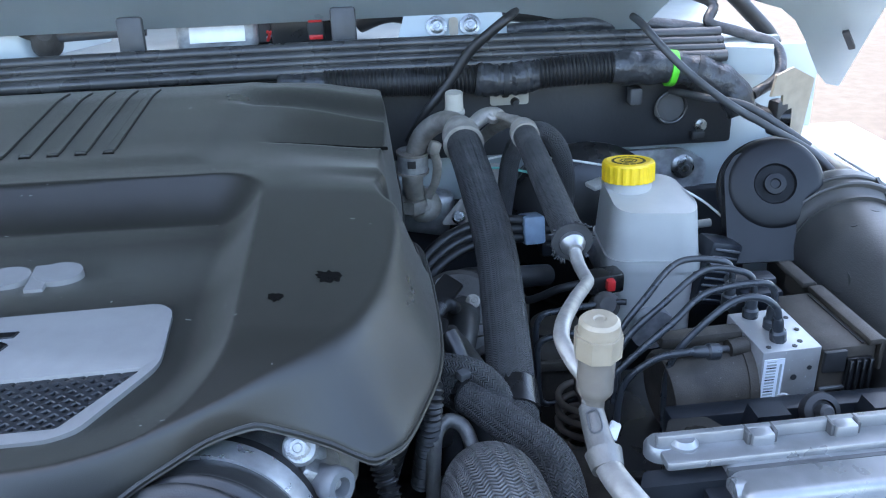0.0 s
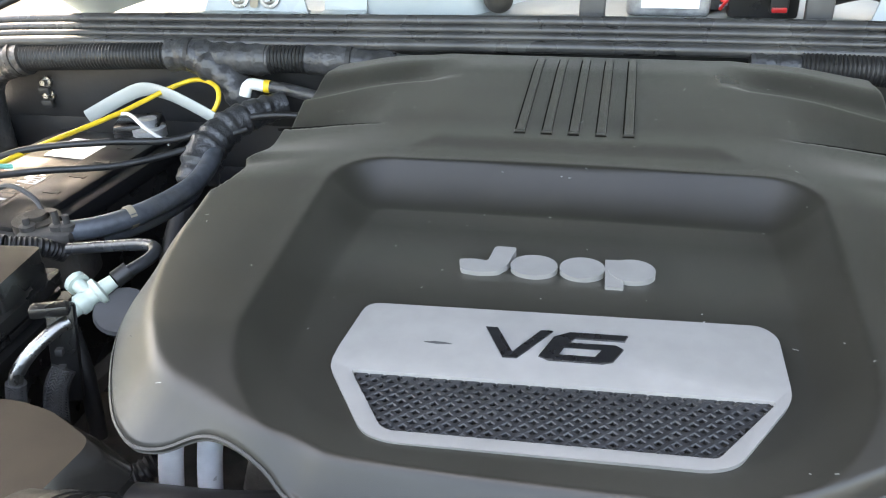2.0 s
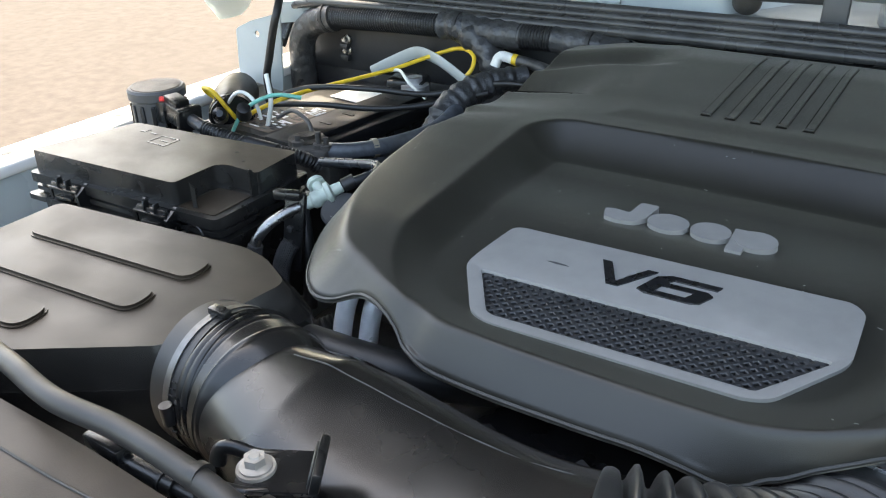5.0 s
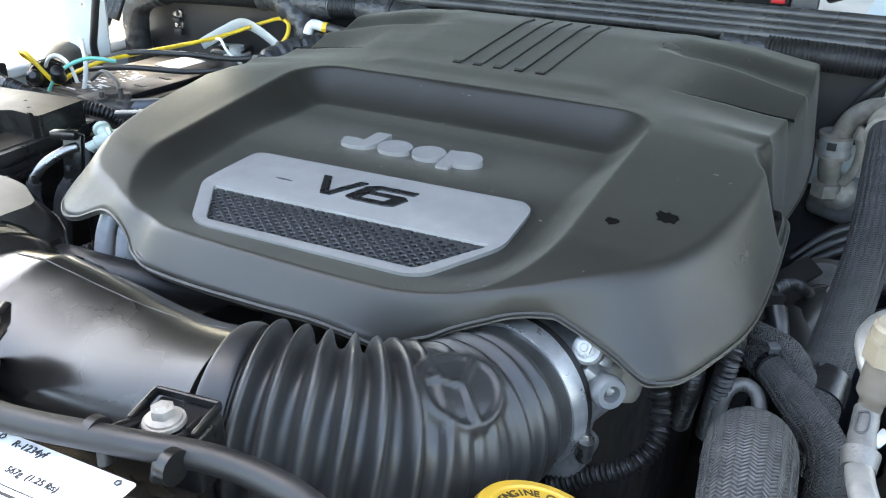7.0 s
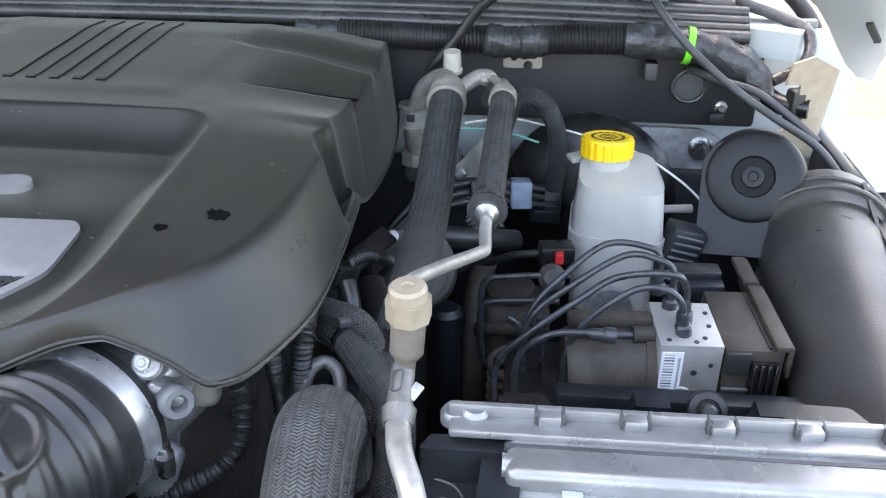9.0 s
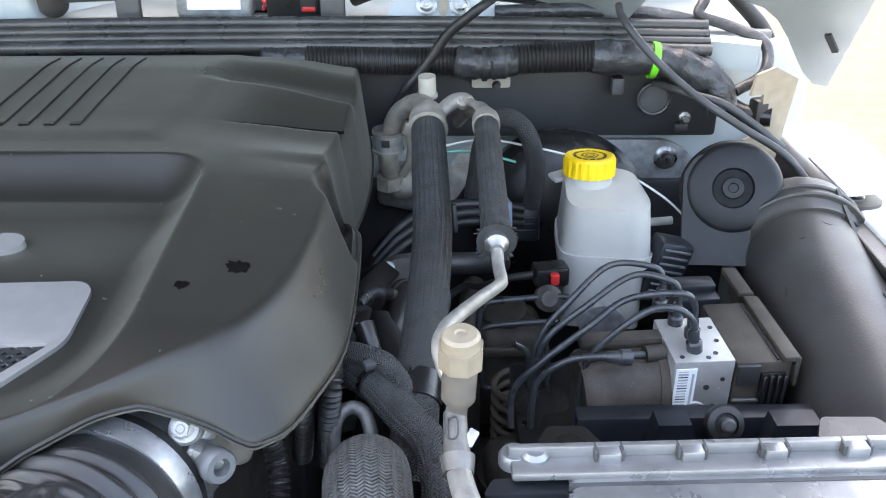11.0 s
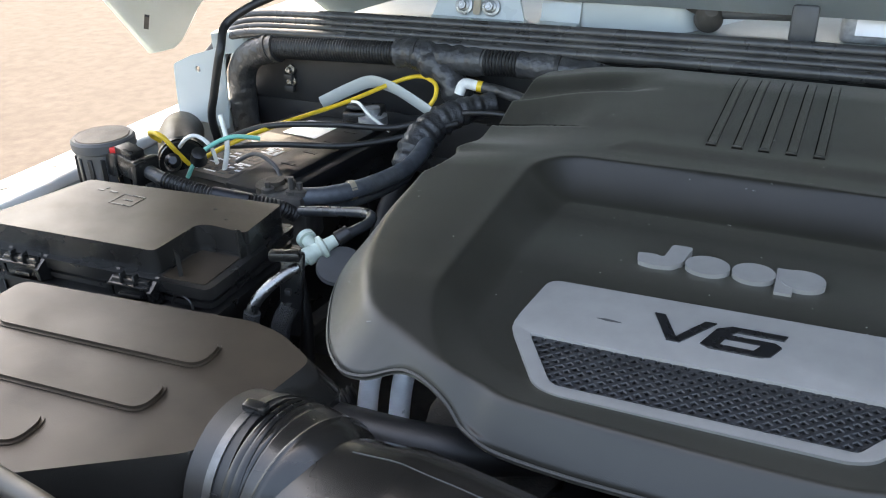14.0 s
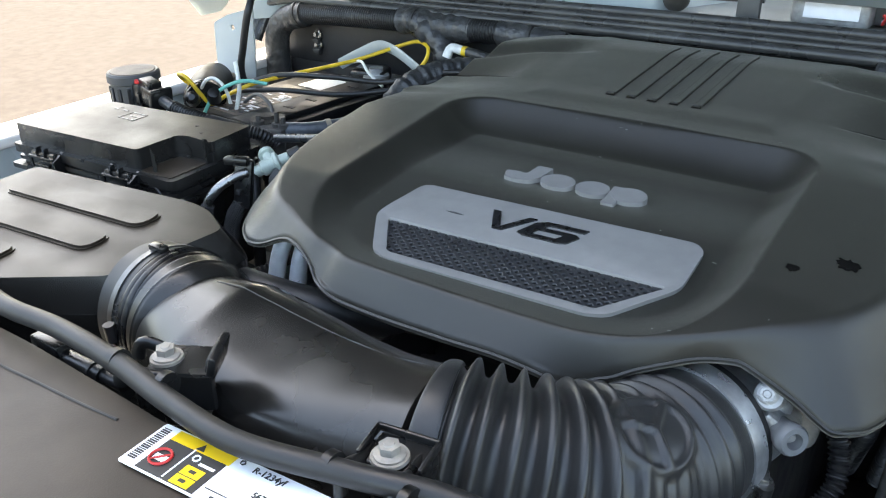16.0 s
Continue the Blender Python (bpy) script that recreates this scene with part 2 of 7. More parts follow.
def prism(outline, z0, z1, r=0.0, seg=2, m=None, bm=None, top=None):
    """A polygon in plan drawn up from z0 to z1; top: scale of the upper outline about its middle."""
    b = bmesh.new()
    c = [sum(p[i] for p in outline) / len(outline) for i in (0, 1)]
    s = 1.0 if top is None else top
    lo = [b.verts.new((x, y, z0)) for x, y in outline]
    hi = [b.verts.new((c[0] + (x - c[0]) * s, c[1] + (y - c[1]) * s, z1)) for x, y in outline]
    n = len(outline)
    b.faces.new(lo[::-1]), b.faces.new(hi)
    for i in range(n):
        b.faces.new((lo[i], lo[(i + 1) % n], hi[(i + 1) % n], hi[i]))
    bevel(b, r, seg)
    if m is not None:
        b.transform(m)
    return join(bm, b)


def lathe(profile, m=None, n=40, bm=None):
    """Radius and height pairs turned about z."""
    b = bmesh.new()
    rings = []
    for r, z in profile:
        if r < 1e-6:
            rings.append([b.verts.new((0, 0, z))])
        else:
            rings.append([b.verts.new((r * math.cos(2 * math.pi * i / n), r * math.sin(2 * math.pi * i / n), z)) for i in range(n)])
    for a, c in zip(rings, rings[1:]):
        for i in range(n):
            j = (i + 1) % n
            if len(a) == 1 and len(c) == 1:
                continue
            if len(a) == 1:
                b.faces.new((a[0], c[i], c[j]))
            elif len(c) == 1:
                b.faces.new((a[i], a[j], c[0]))
            else:
                b.faces.new((a[i], a[j], c[j], c[i]))
    for ring in (rings[0], rings[-1]):
        if len(ring) > 1:
            b.faces.new(ring)
    if m is not None:
        b.transform(m)
    return join(bm, b)


def aim(at, way, roll=0.0):
    """A pose at a place whose z points along way."""
    q = Vector(way).normalized().to_track_quat("Z", "Y")
    return Matrix.Translation(at) @ q.to_matrix().to_4x4() @ Matrix.Rotation(radians(roll), 4, "Z")


def spline(pts, step=0.004, closed=False):
    """A Catmull-Rom curve through the points, evenly resampled."""
    p = np.array(pts, float)
    n = len(p)
    out = []
    for i in range(n if closed else n - 1):
        g = lambda k: p[k % n] if closed else p[min(max(k, 0), n - 1)]
        a, b, c, d = g(i - 1), g(i), g(i + 1), g(i + 2)
        for k in range(24):
            t = k / 24
            out.append(0.5 * (2 * b + (c - a) * t + (2 * a - 5 * b + 4 * c - d) * t * t + (3 * b - a - 3 * c + d) * t ** 3))
    out.append(p[0] if closed else p[-1])
    out = np.array(out)
    s = np.concatenate([[0], np.cumsum(np.linalg.norm(np.diff(out, axis=0), axis=1))])
    k = max(2, int(s[-1] / step))
    u = np.linspace(0, s[-1], k + 1)
    return np.stack([np.interp(u, s, out[:, i]) for i in range(out.shape[1])], 1), u


def tube(pts, radius, n=14, step=0.004, ribs=None, flat=(1, 1), bm=None, caps=True, curve=True, square=0.0):
    """A hose through the points. radius: a number, or a function of the share of the length; ribs: pitch and depth of corrugations."""
    if curve:
        c, u = spline(pts, step)
    else:
        c = np.array(pts, float)
        u = np.concatenate([[0], np.cumsum(np.linalg.norm(np.diff(c, axis=0), axis=1))])
    b = bmesh.new()
    lay = b.loops.layers.uv.new("UVMap")
    tang = np.gradient(c, axis=0)
    tang /= np.linalg.norm(tang, axis=1)[:, None] + 1e-12
    up = Vector((0, 0, 1)) if abs(tang[0][2]) < 0.9 else Vector((0, 1, 0))
    side = Vector(tang[0]).cross(up).normalized()
    rings = []
    for i, (q, t) in enumerate(zip(c, tang)):
        t = Vector(t)
        side = (side - t * side.dot(t)).normalized()
        nor = side.cross(t)
        r = radius(u[i] / u[-1]) if callable(radius) else radius
        if ribs:
            r += ribs[1] * math.sin(2 * math.pi * u[i] / ribs[0])
        p = 2 + square * math.sin(math.pi * u[i] / u[-1]) ** 2
        rings.append([b.verts.new(Vector(q) + (side * math.cos(a) * flat[0] + nor * math.sin(a) * flat[1]) * r
                                  * (abs(math.cos(a + 0.3)) ** p + abs(math.sin(a + 0.3)) ** p) ** (-1 / p))
                      for a in (2 * math.pi * j / n for j in range(n))])
    rad = radius(0.5) if callable(radius) else radius
    for i in range(len(rings) - 1):
        for j in range(n):
            k = (j + 1) % n
            f = b.faces.new((rings[i][j], rings[i][k], rings[i + 1][k], rings[i + 1][j]))
            for lp, (a, v) in zip(f.loops, ((j, u[i]), (j + 1, u[i]), (j + 1, u[i + 1]), (j, u[i + 1]))):
                lp[lay].uv = (a / n * 2 * math.pi * rad, v)
    if caps:
        b.faces.new(rings[0][::-1]), b.faces.new(rings[-1])
    return join(bm, b)


def bolt(parent, at, way=(0, 0, 1), r=0.007, mat=STEEL, name="bolt"):
    """A flanged hexagon bolt head."""
    m = aim(at, way, 17)
    b = lathe([(0, 0), (r * 1.45, 0), (r * 1.45, r * 0.2), (r * 1.1, r * 0.4), (0, r * 0.4)], m, 24)
    hexa = [(r * math.cos(i * math.pi / 3), r * math.sin(i * math.pi / 3)) for i in range(6)]
    prism(hexa, r * 0.35, r * 1.15, r * 0.08, 1, m, b)
    lathe([(0, r * 1.1), (r * 0.55, r * 1.15), (r * 0.45, r * 1.3), (0, r * 1.32)], m, 16, b)
    return part(name, b, mat, parent)


def text_mesh(body, size, mat, parent, m, name="lettering", extrude=0.0003, shear=0.0, label="", offset=0.0):
    cu = bpy.data.curves.new("tmp", "FONT")
    cu.body, cu.size, cu.extrude, cu.shear, cu.offset = body, size, extrude, shear, offset
    cu.align_x, cu.align_y = "CENTER", "CENTER"
    ob = bpy.data.objects.new("tmp", cu)
    scene.collection.objects.link(ob)
    dg = bpy.context.evaluated_depsgraph_get()
    dg.update()
    me = bpy.data.meshes.new_from_object(ob.evaluated_get(dg))
    bpy.data.objects.remove(ob)
    bpy.data.curves.remove(cu)
    bm = bmesh.new()
    bm.from_mesh(me)
    bpy.data.meshes.remove(me)
    bm.transform(m)
    return part(name, bm, mat, parent, label, smooth=False)


def darker_sides(ob, mat):
    """Steep faces go darker; the dusty top tone also carries its warm reflection."""
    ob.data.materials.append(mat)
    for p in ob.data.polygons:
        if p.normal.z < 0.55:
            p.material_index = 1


def rounded(pts, r, seg=5):
    """A polygon with its corners rounded."""
    out, n = [], len(pts)
    for i in range(n):
        a, b, c = (Vector(pts[(i + k) % n]) for k in (-1, 0, 1))
        u, v = (a - b), (c - b)
        d = min(r, u.length * 0.45, v.length * 0.45)
        p, q = b + u.normalized() * d, b + v.normalized() * d
        for k in range(seg + 1):
            t = k / seg
            out.append(tuple((1 - t) ** 2 * p + 2 * t * (1 - t) * b + t * t * q))
    return out


def smooth01(t):
    t = np.clip(t, 0, 1)
    return t * t * (3 - 2 * t)


# ---- ground and body ----
def sheet(x0, x1, y0, y1, z):
    b = bmesh.new()
    b.faces.new([b.verts.new(p) for p in ((x0, y0, z), (x1, y0, z), (x1, y1, z), (x0, y1, z))])
    return b


whole("ground", sheet(-300, 300, -300, 300, 0.0), GROUND, "pale dry sunlit ground around the vehicle", "ground", kind="structure", smooth=False)


def slab(name, lo, hi, mat, label, category, r=0.004, kind="structure"):
    size = [h - l for l, h in zip(lo, hi)]
    mid = [(h + l) / 2 for l, h in zip(lo, hi)]
    return whole(name, box(size, Matrix.Translation(mid), r), mat, label, category, kind=kind)


slab("wall_bulkhead", (-1.10, 1.085, 0.42), (0.68, 1.10, 1.08), PALE, "pale painted bulkhead sheet behind the engine", "bulkhead")
slab("wall_insulation", (-1.04, 1.06, 0.958), (0.56, 1.083, 1.082), FIREWALL, "black bulkhead insulation panel under the cowl seal", "insulation", 0.006)
# black sheets added over the bulkhead, low down and on the left
slab("wall_black_low", (-1.04, 1.062, 0.45), (0.60, 1.083, 0.895), FIREWALL, "black sheet over the lower bulkhead", "insulation", 0.006)
slab("wall_black_left", (-1.04, 1.064, 0.893), (-0.40, 1.083, 0.960), FIREWALL, "black sheet over the bulkhead behind the battery", "insulation", 0.003)
slab("wall_inner_left", (-1.075, 0.0, 0.45), (-1.055, 1.10, 0.955), PALE, "pale painted inner wing wall beside the battery", "inner wing")
slab("wall_inner_right", (0.645, 0.0, 0.45), (0.66, 1.10, 0.955), DUSTY, "dusty black inner wing wall", "inner wing")
slab("wall_grille", (-1.06, -0.03, 0.45), (0.64, 0.0, 0.93), WHITE, "white painted grille panel at the front of the bay", "grille panel")
slab("floor_underbody", (-1.10, -0.03, 0.40), (0.68, 1.12, 0.449), GRIME, "grimy dark underside closing the engine bay", "underbody")
# drawn up far out of view, to keep the sun off the cowl
slab("wall_windscreen_base", (-1.05, 1.42, 0.9), (0.64, 1.44, 1.85), COWLGREY, "pale painted panel, drawn up in the windscreen's place to block sun", "cowl panel")

# cowl panel with a raised ledge and soft pressings
cowl = thing("cowl", "pale painted cowl panel behind the rubber seal", "cowl", (-0.2, 1.25, 1.09), kind="structure")
part("cowl_panel", box((1.66, 0.35, 0.012), Matrix.Translation((-0.21, 1.255, 1.086)), 0.003), COWLGREY, cowl)
b = bmesh.new()
prism(rounded([(-0.52, 1.15), (-0.36, 1.15), (-0.27, 1.30), (-0.56, 1.30)], 0.03), 1.09, 1.16, 0.012, 3, None, b, 0.9)
part("cowl_pressing", b, PALE, cowl)
part("cowl_tab", box((0.06, 0.004, 0.05), pose(-0.535, 1.155, 1.118, -20), 0.001), PALE, cowl)
part("cowl_tab_foot", box((0.06, 0.03, 0.004), pose(-0.535, 1.138, 1.096), 0.001), PALE, cowl)
part("cowl_end_right", prism([(0.53, 1.045), (0.585, 1.02), (0.61, 1.08), (0.53, 1.09)], 1.055, 1.088, 0.006), PALE, cowl)
part("cowl_end_left", prism([(-1.06, 1.0), (-1.0, 1.06), (-1.02, 1.10), (-1.08, 1.08)], 1.04, 1.075, 0.004), PALE, cowl)


def wing(side, x0, x1, name):
    """The top of a front wing: a ledge with a rolled outer edge."""
    w = thing(name, "white painted wing edge in bright sun", "wing", ((x0 + x1) / 2, 0.5, 0.97), kind="structure")
    lo, hi = min(x0, x1), max(x0, x1)
    part("ledge", box((hi - lo, 1.15, 0.02), Matrix.Translation(((lo + hi) / 2, 0.52, 0.958)), 0.006, 3), WHITE, w)
    part("side_sheet", box((0.012, 1.15, 0.20), Matrix.Translation((x1, 0.52, 0.86)), 0.004), WHITE, w)
    return w


wl = wing(-1, -1.05, -1.115, "wing_left")
wr = wing(1, 0.64, 0.74, "wing_right")
bolt(wr, (0.665, 0.86, 0.968), r=0.006)
part("ledge_plate", box((0.055, 0.11, 0.004), pose(0.655, 0.87, 0.985, 0, -8, 0), 0.001), WHITE, wr)
for y in (0.78, 0.70, 0.60):
    part("hole", lathe([(0, 0), (0.006, 0), (0.006, 0.0006), (0, 0.0006)], Matrix.Translation((0.672, y, 0.9682)), 20), INK, wr)
    part("hole", lathe([(0, 0), (0.007, 0), (0.007, 0.0006), (0, 0.0006)], Matrix.Translation((-1.085, y - 0.1, 0.9682)), 20), INK, wl)

# side brackets of the body at both ends of the cowl
br = thing("body_bracket", "beige painted end bracket with a notched edge", "bracket", (0.6, 0.99, 0.97))
b = prism([(-0.03, -0.06), (0.02, -0.06), (0.028, 0.0), (0.034, 0.045), (0.0, 0.062), (-0.025, 0.055), (-0.03, 0.03), (-0.012, 0.03), (-0.008, -0.02), (-0.03, -0.025)],
          -0.002, 0.002, 0.0008, 1, pose(0.595, 0.985, 1.01, 90, 0, 18))
part("plate", b, CREAM, br)
part("stop", box((0.02, 0.02, 0.045), pose(0.585, 0.99, 1.01, 0, 0, 18), 0.005), RUBBER, br)

# rubber cowl seal: parallel beads on a darker strip
seal = thing("cowl_seal", "long weathered black rubber cowl seal with ribs", "seal", (-0.25, 1.05, 1.07))
for dy, dz, r, mat in ((-0.002, -0.002, 0.0075, SEAL), (0.007, 0.0065, 0.0052, SEAL), (0.015, 0.0135, 0.0058, SEAL), (0.026, 0.021, 0.0075, SEAL), (0.010, 0.002, 0.0085, RUBBER), (0.021, 0.010, 0.0095, RUBBER)):
    pts = [(-1.085 + dy, 0.985 + dy, 0.99 + dz), (-1.075 + dy, 1.015 + dy, 1.045 + dz), (-1.03, 1.03 + dy, 1.072 + dz), (-0.9, 1.034 + dy, 1.080 + dz),
           (-0.6, 1.038 + dy, 1.083 + dz), (-0.2, 1.04 + dy, 1.087 + dz), (0.2, 1.04 + dy, 1.087 + dz), (0.53, 1.034 + dy, 1.082 + dz)]
    part("bead", tube(pts, r, 12, 0.02), mat, seal)
part("strip", box((1.56, 0.03, 0.02), pose(-0.25, 1.064, 1.073), 0.004), RUBBER, seal)

# ---- the open hood overhead ----
hood = thing("hood", "white painted hood propped open over the engine bay", "hood", (-0.23, 1.15, 1.14))
ALONG, DOWN = Vector((0, -0.643, 0.766)), Vector((0, -0.766, -0.643))
prof = []
for i in range(-48, 49):
    a = abs(i) / 48
    x = -0.23 + 0.905 * (i / 48)
    side = a ** 8 if i < 0 else 0.0
    prof.append((x - 0.030 * side, 0.157 * float(smooth01((0.905 * a - 0.48) / 0.43)) + 0.036 * side))


def hood_edge(dx, left):
    """How far the rear edge is cut back beside the hinges and at the corners."""
    notch = 0.13 * float(smooth01((dx - 0.655) / 0.045)) * (1 - float(smooth01((dx - 0.79) / 0.11)))
    return notch + (0.05 if left else 0.013) * float(smooth01((dx - 0.80) / 0.10))


def hood_sheet(off, t0, t1, inset):
    b = bmesh.new()
    rows = []
    for k in range(17):
        s = t0 + (t1 - t0) * (k / 16) ** 1.4
        rows.append([b.verts.new(Vector((-0.23 + (x + 0.23) * (1 - inset) * (1 - 0.12 * max(0, s)), 1.156, 1.134)) + ALONG * (s * 1.2 + max(0.0, 1 - 2 * s) * hood_edge(abs(x + 0.23), x < -0.23))
                                 + DOWN * (d * (1 - inset) + off)) for x, d in prof])
    for r0, r1 in zip(rows, rows[1:]):
        for i in range(len(prof) - 1):
            b.faces.new((r0[i], r0[i + 1], r1[i + 1], r1[i]))
    g = bmesh.ops.solidify(b, geom=b.faces[:], thickness=0.006)
    return b


part("skin", hood_sheet(-0.012, 0.0, 1.0, 0.0), WHITE, hood)
part("inner_panel", hood_sheet(0.010, 0.0, 0.98, 0.0), PALE, hood)
# unseen dark sheet, added to dim the cover's reflections and the bounce
part("dark_panel", hood_sheet(0.030, 0.20, 0.95, 0.16), HOOD_DARK, hood, "unseen dark panel added to dim reflections below")
for x in (0.640, -1.105):
    part("slot", box((0.007, 0.030, 0.004), aim((x, 0.952 if x > 0 else 0.915, 1.108), (-0.35 if x > 0 else 0.35, -0.68, -0.62), 20 if x > 0 else -20), 0.0), INK, hood)


def hood_hinge(x):
    h = thing("hinge_bracket", "pale painted hood hinge bracket with two nuts", "hinge", (x, 1.14, 1.09), group="hood hinges")
    plate = rounded([(-0.078, 0.0), (0.078, 0.0), (0.06, 0.055), (-0.06, 0.055)], 0.008)
    part("plate", prism(plate, -0.003, 0.003, 0.0015, 2, pose(x, 1.138, 1.088, 72)), PALE, h)
    part("foot", box((0.15, 0.05, 0.005), Matrix.Translation((x, 1.128, 1.0945)), 0.002), PALE, h)
    for dx in (-0.022, 0.022):
        m = aim((x + dx, 1.1415, 1.1135), (0, -0.95, 0.31))
        part("washer", lathe([(0.0, 0), (0.014, 0), (0.014, 0.003), (0.010, 0.004), (0, 0.004)], m, 28), STEEL, h)
        bolt(h, m @ Vector((0, 0, 0.004)), (0, -0.95, 0.31), 0.0065, name="nut")
    part("slot", prism(rounded([(-0.006, -0.012), (0.006, -0.012), (0.006, 0.012), (-0.006, 0.012)], 0.005), 0, 0.0006, 0, 1,
                       aim((x, 1.1378, 1.1135), (0, -0.95, 0.31)) @ pose(0, 0, 0)), CREAM, h)
    return h


hood_hinge(-0.662), hood_hinge(0.202)

# things in the cowl
mod = thing("wiper_module", "grey module box with a white label on the cowl", "module", (-0.11, 1.19, 1.09))
part("case", box((0.105, 0.07, 0.05), Matrix.Translation((-0.11, 1.20, 1.117)), 0.008, 3), CAST, mod)
part("label", box((0.072, 0.001, 0.026), pose(-0.108, 1.164, 1.117, -12), 0), PAPER, mod)
for k in range(3):
    part("print_bar", box((0.06, 0.0006, 0.004), pose(-0.108, 1.1625 + 0.0015 * k, 1.110 + 0.007 * k, -12), 0), GREYWIRE, mod)
part("side_case", box((0.05, 0.05, 0.04), Matrix.Translation((-0.065, 1.215, 1.115)), 0.006), GREYRUBBER, mod)
for k, mat in enumerate((RED, BLUE, INK, RED)):
    w = whole("wire", tube([(-0.045, 1.18, 1.10 + 0.004 * k), (-0.035 + 0.004 * k, 1.165, 1.115 - 0.004 * k), (-0.022 + 0.004 * k, 1.17, 1.098 + 0.002 * k)], 0.0022, 8),
              mat, "thin wire looping from the cowl module", "wire", group="cowl wires")
fz = thing("relay_block", "black relay block with red connector in the cowl", "relay", (0.01, 1.18, 1.09))
part("body", box((0.085, 0.06, 0.05), Matrix.Translation((0.005, 1.19, 1.118)), 0.005), BLACK, fz)
part("connector", box((0.022, 0.012, 0.032), Matrix.Translation((0.022, 1.156, 1.118)), 0.002), INK, fz)
for dz in (-0.011, 0.011):
    part("lock", box((0.018, 0.004, 0.006), Matrix.Translation((0.022, 1.149, 1.118 + dz)), 0.001), RED, fz)
for x in (-0.203, 0.060):
    cl = thing("hood_stop_clip", "dark grey plastic bracket on the cowl edge", "clip", (x, 1.10, 1.09), group="cowl clips")
    part("upright", box((0.032, 0.012, 0.055), pose(x, 1.108, 1.122, -6), 0.004), GREYRUBBER, cl)
    part("foot", box((0.026, 0.018, 0.010), Matrix.Translation((x, 1.098, 1.10)), 0.003), BLACK, cl)
lk = thing("wiper_linkage", "greasy brown wiper linkage arm on the cowl", "linkage", (-0.28, 1.16, 1.10))
part("arm", tube([(-0.20, 1.17, 1.122), (-0.30, 1.165, 1.120), (-0.33, 1.16, 1.118)], 0.006), GREYRUBBER, lk)
part("pivot", lathe([(0, 0), (0.02, 0), (0.018, 0.02), (0.009, 0.03), (0, 0.03)], aim((-0.33, 1.175, 1.11), (0.2, -0.7, 0.5)), 24), GRIME, lk)
part("link", box((0.06, 0.02, 0.010), pose(-0.355, 1.175, 1.125, 0, 25, 10), 0.003), GRIME, lk)

# ---- the engine under its cover ----
eng = thing("engine", "dark grimy engine block under the plastic cover", "engine", (-0.2, 0.72, 0.45))
part("block", box((0.46, 0.54, 0.54), Matrix.Translation((-0.2, 0.73, 0.65)), 0.03, 3), GRIME, eng)
part("front_case", box((0.36, 0.10, 0.34), Matrix.Translation((-0.18, 0.46, 0.74)), 0.03, 3), GRIME, eng)
part("intake_manifold", box((0.44, 0.44, 0.06), Matrix.Translation((-0.2, 0.73, 0.945)), 0.015, 3), BLACK, eng)

CX, CY = -0.2, 0.66
OUT = [(0.087, 0.424, 0.986), (0.101, 0.438, 0.985), (0.115, 0.472, 0.986), (0.128, 0.512, 0.99), (0.132, 0.56, 0.995), (0.130, 0.64, 1.0), (0.124, 0.70, 1.0),
       (0.106, 0.735, 0.985), (0.110, 0.80, 0.955), (0.116, 0.90, 0.955), (0.112, 0.985, 0.97), (0.096, 1.008, 0.99), (0.0, 1.01, 1.03),
       (-0.2, 1.012, 1.06), (-0.40, 1.01, 1.03), (-0.485, 1.005, 0.99), (-0.507, 0.985, 0.97), (-0.515, 0.90, 0.96), (-0.510, 0.80, 0.965),
       (-0.504, 0.735, 0.99), (-0.522, 0.70, 1.0), (-0.534, 0.63, 1.01), (-0.533, 0.56, 1.01), (-0.515, 0.49, 1.01), (-0.483, 0.428, 1.006)]
OUT += [(-0.455, 0.398, 1.004), (-0.43, 0.391, 1.004), (-0.395, 0.394, 1.001), (-0.355, 0.380, 1.004), (-0.335, 0.368, 1.003), (-0.312, 0.360, 1.000), (-0.26, 0.356, 1.000),
        (-0.19, 0.355, 1.002), (-0.125, 0.356, 1.002), (-0.090, 0.362, 1.000), (-0.066, 0.374, 0.997), (-0.046, 0.384, 1.006), (-0.028, 0.394, 1.012),
        (-0.010, 0.406, 1.016), (0.010, 0.415, 1.017), (0.033, 0.421, 1.016), (0.055, 0.422, 1.010), (0.070, 0.420, 1.001), (0.080, 0.420, 0.991)]


def cover_base(y):
    return 1.046 + 0.105 * (y - 0.55)


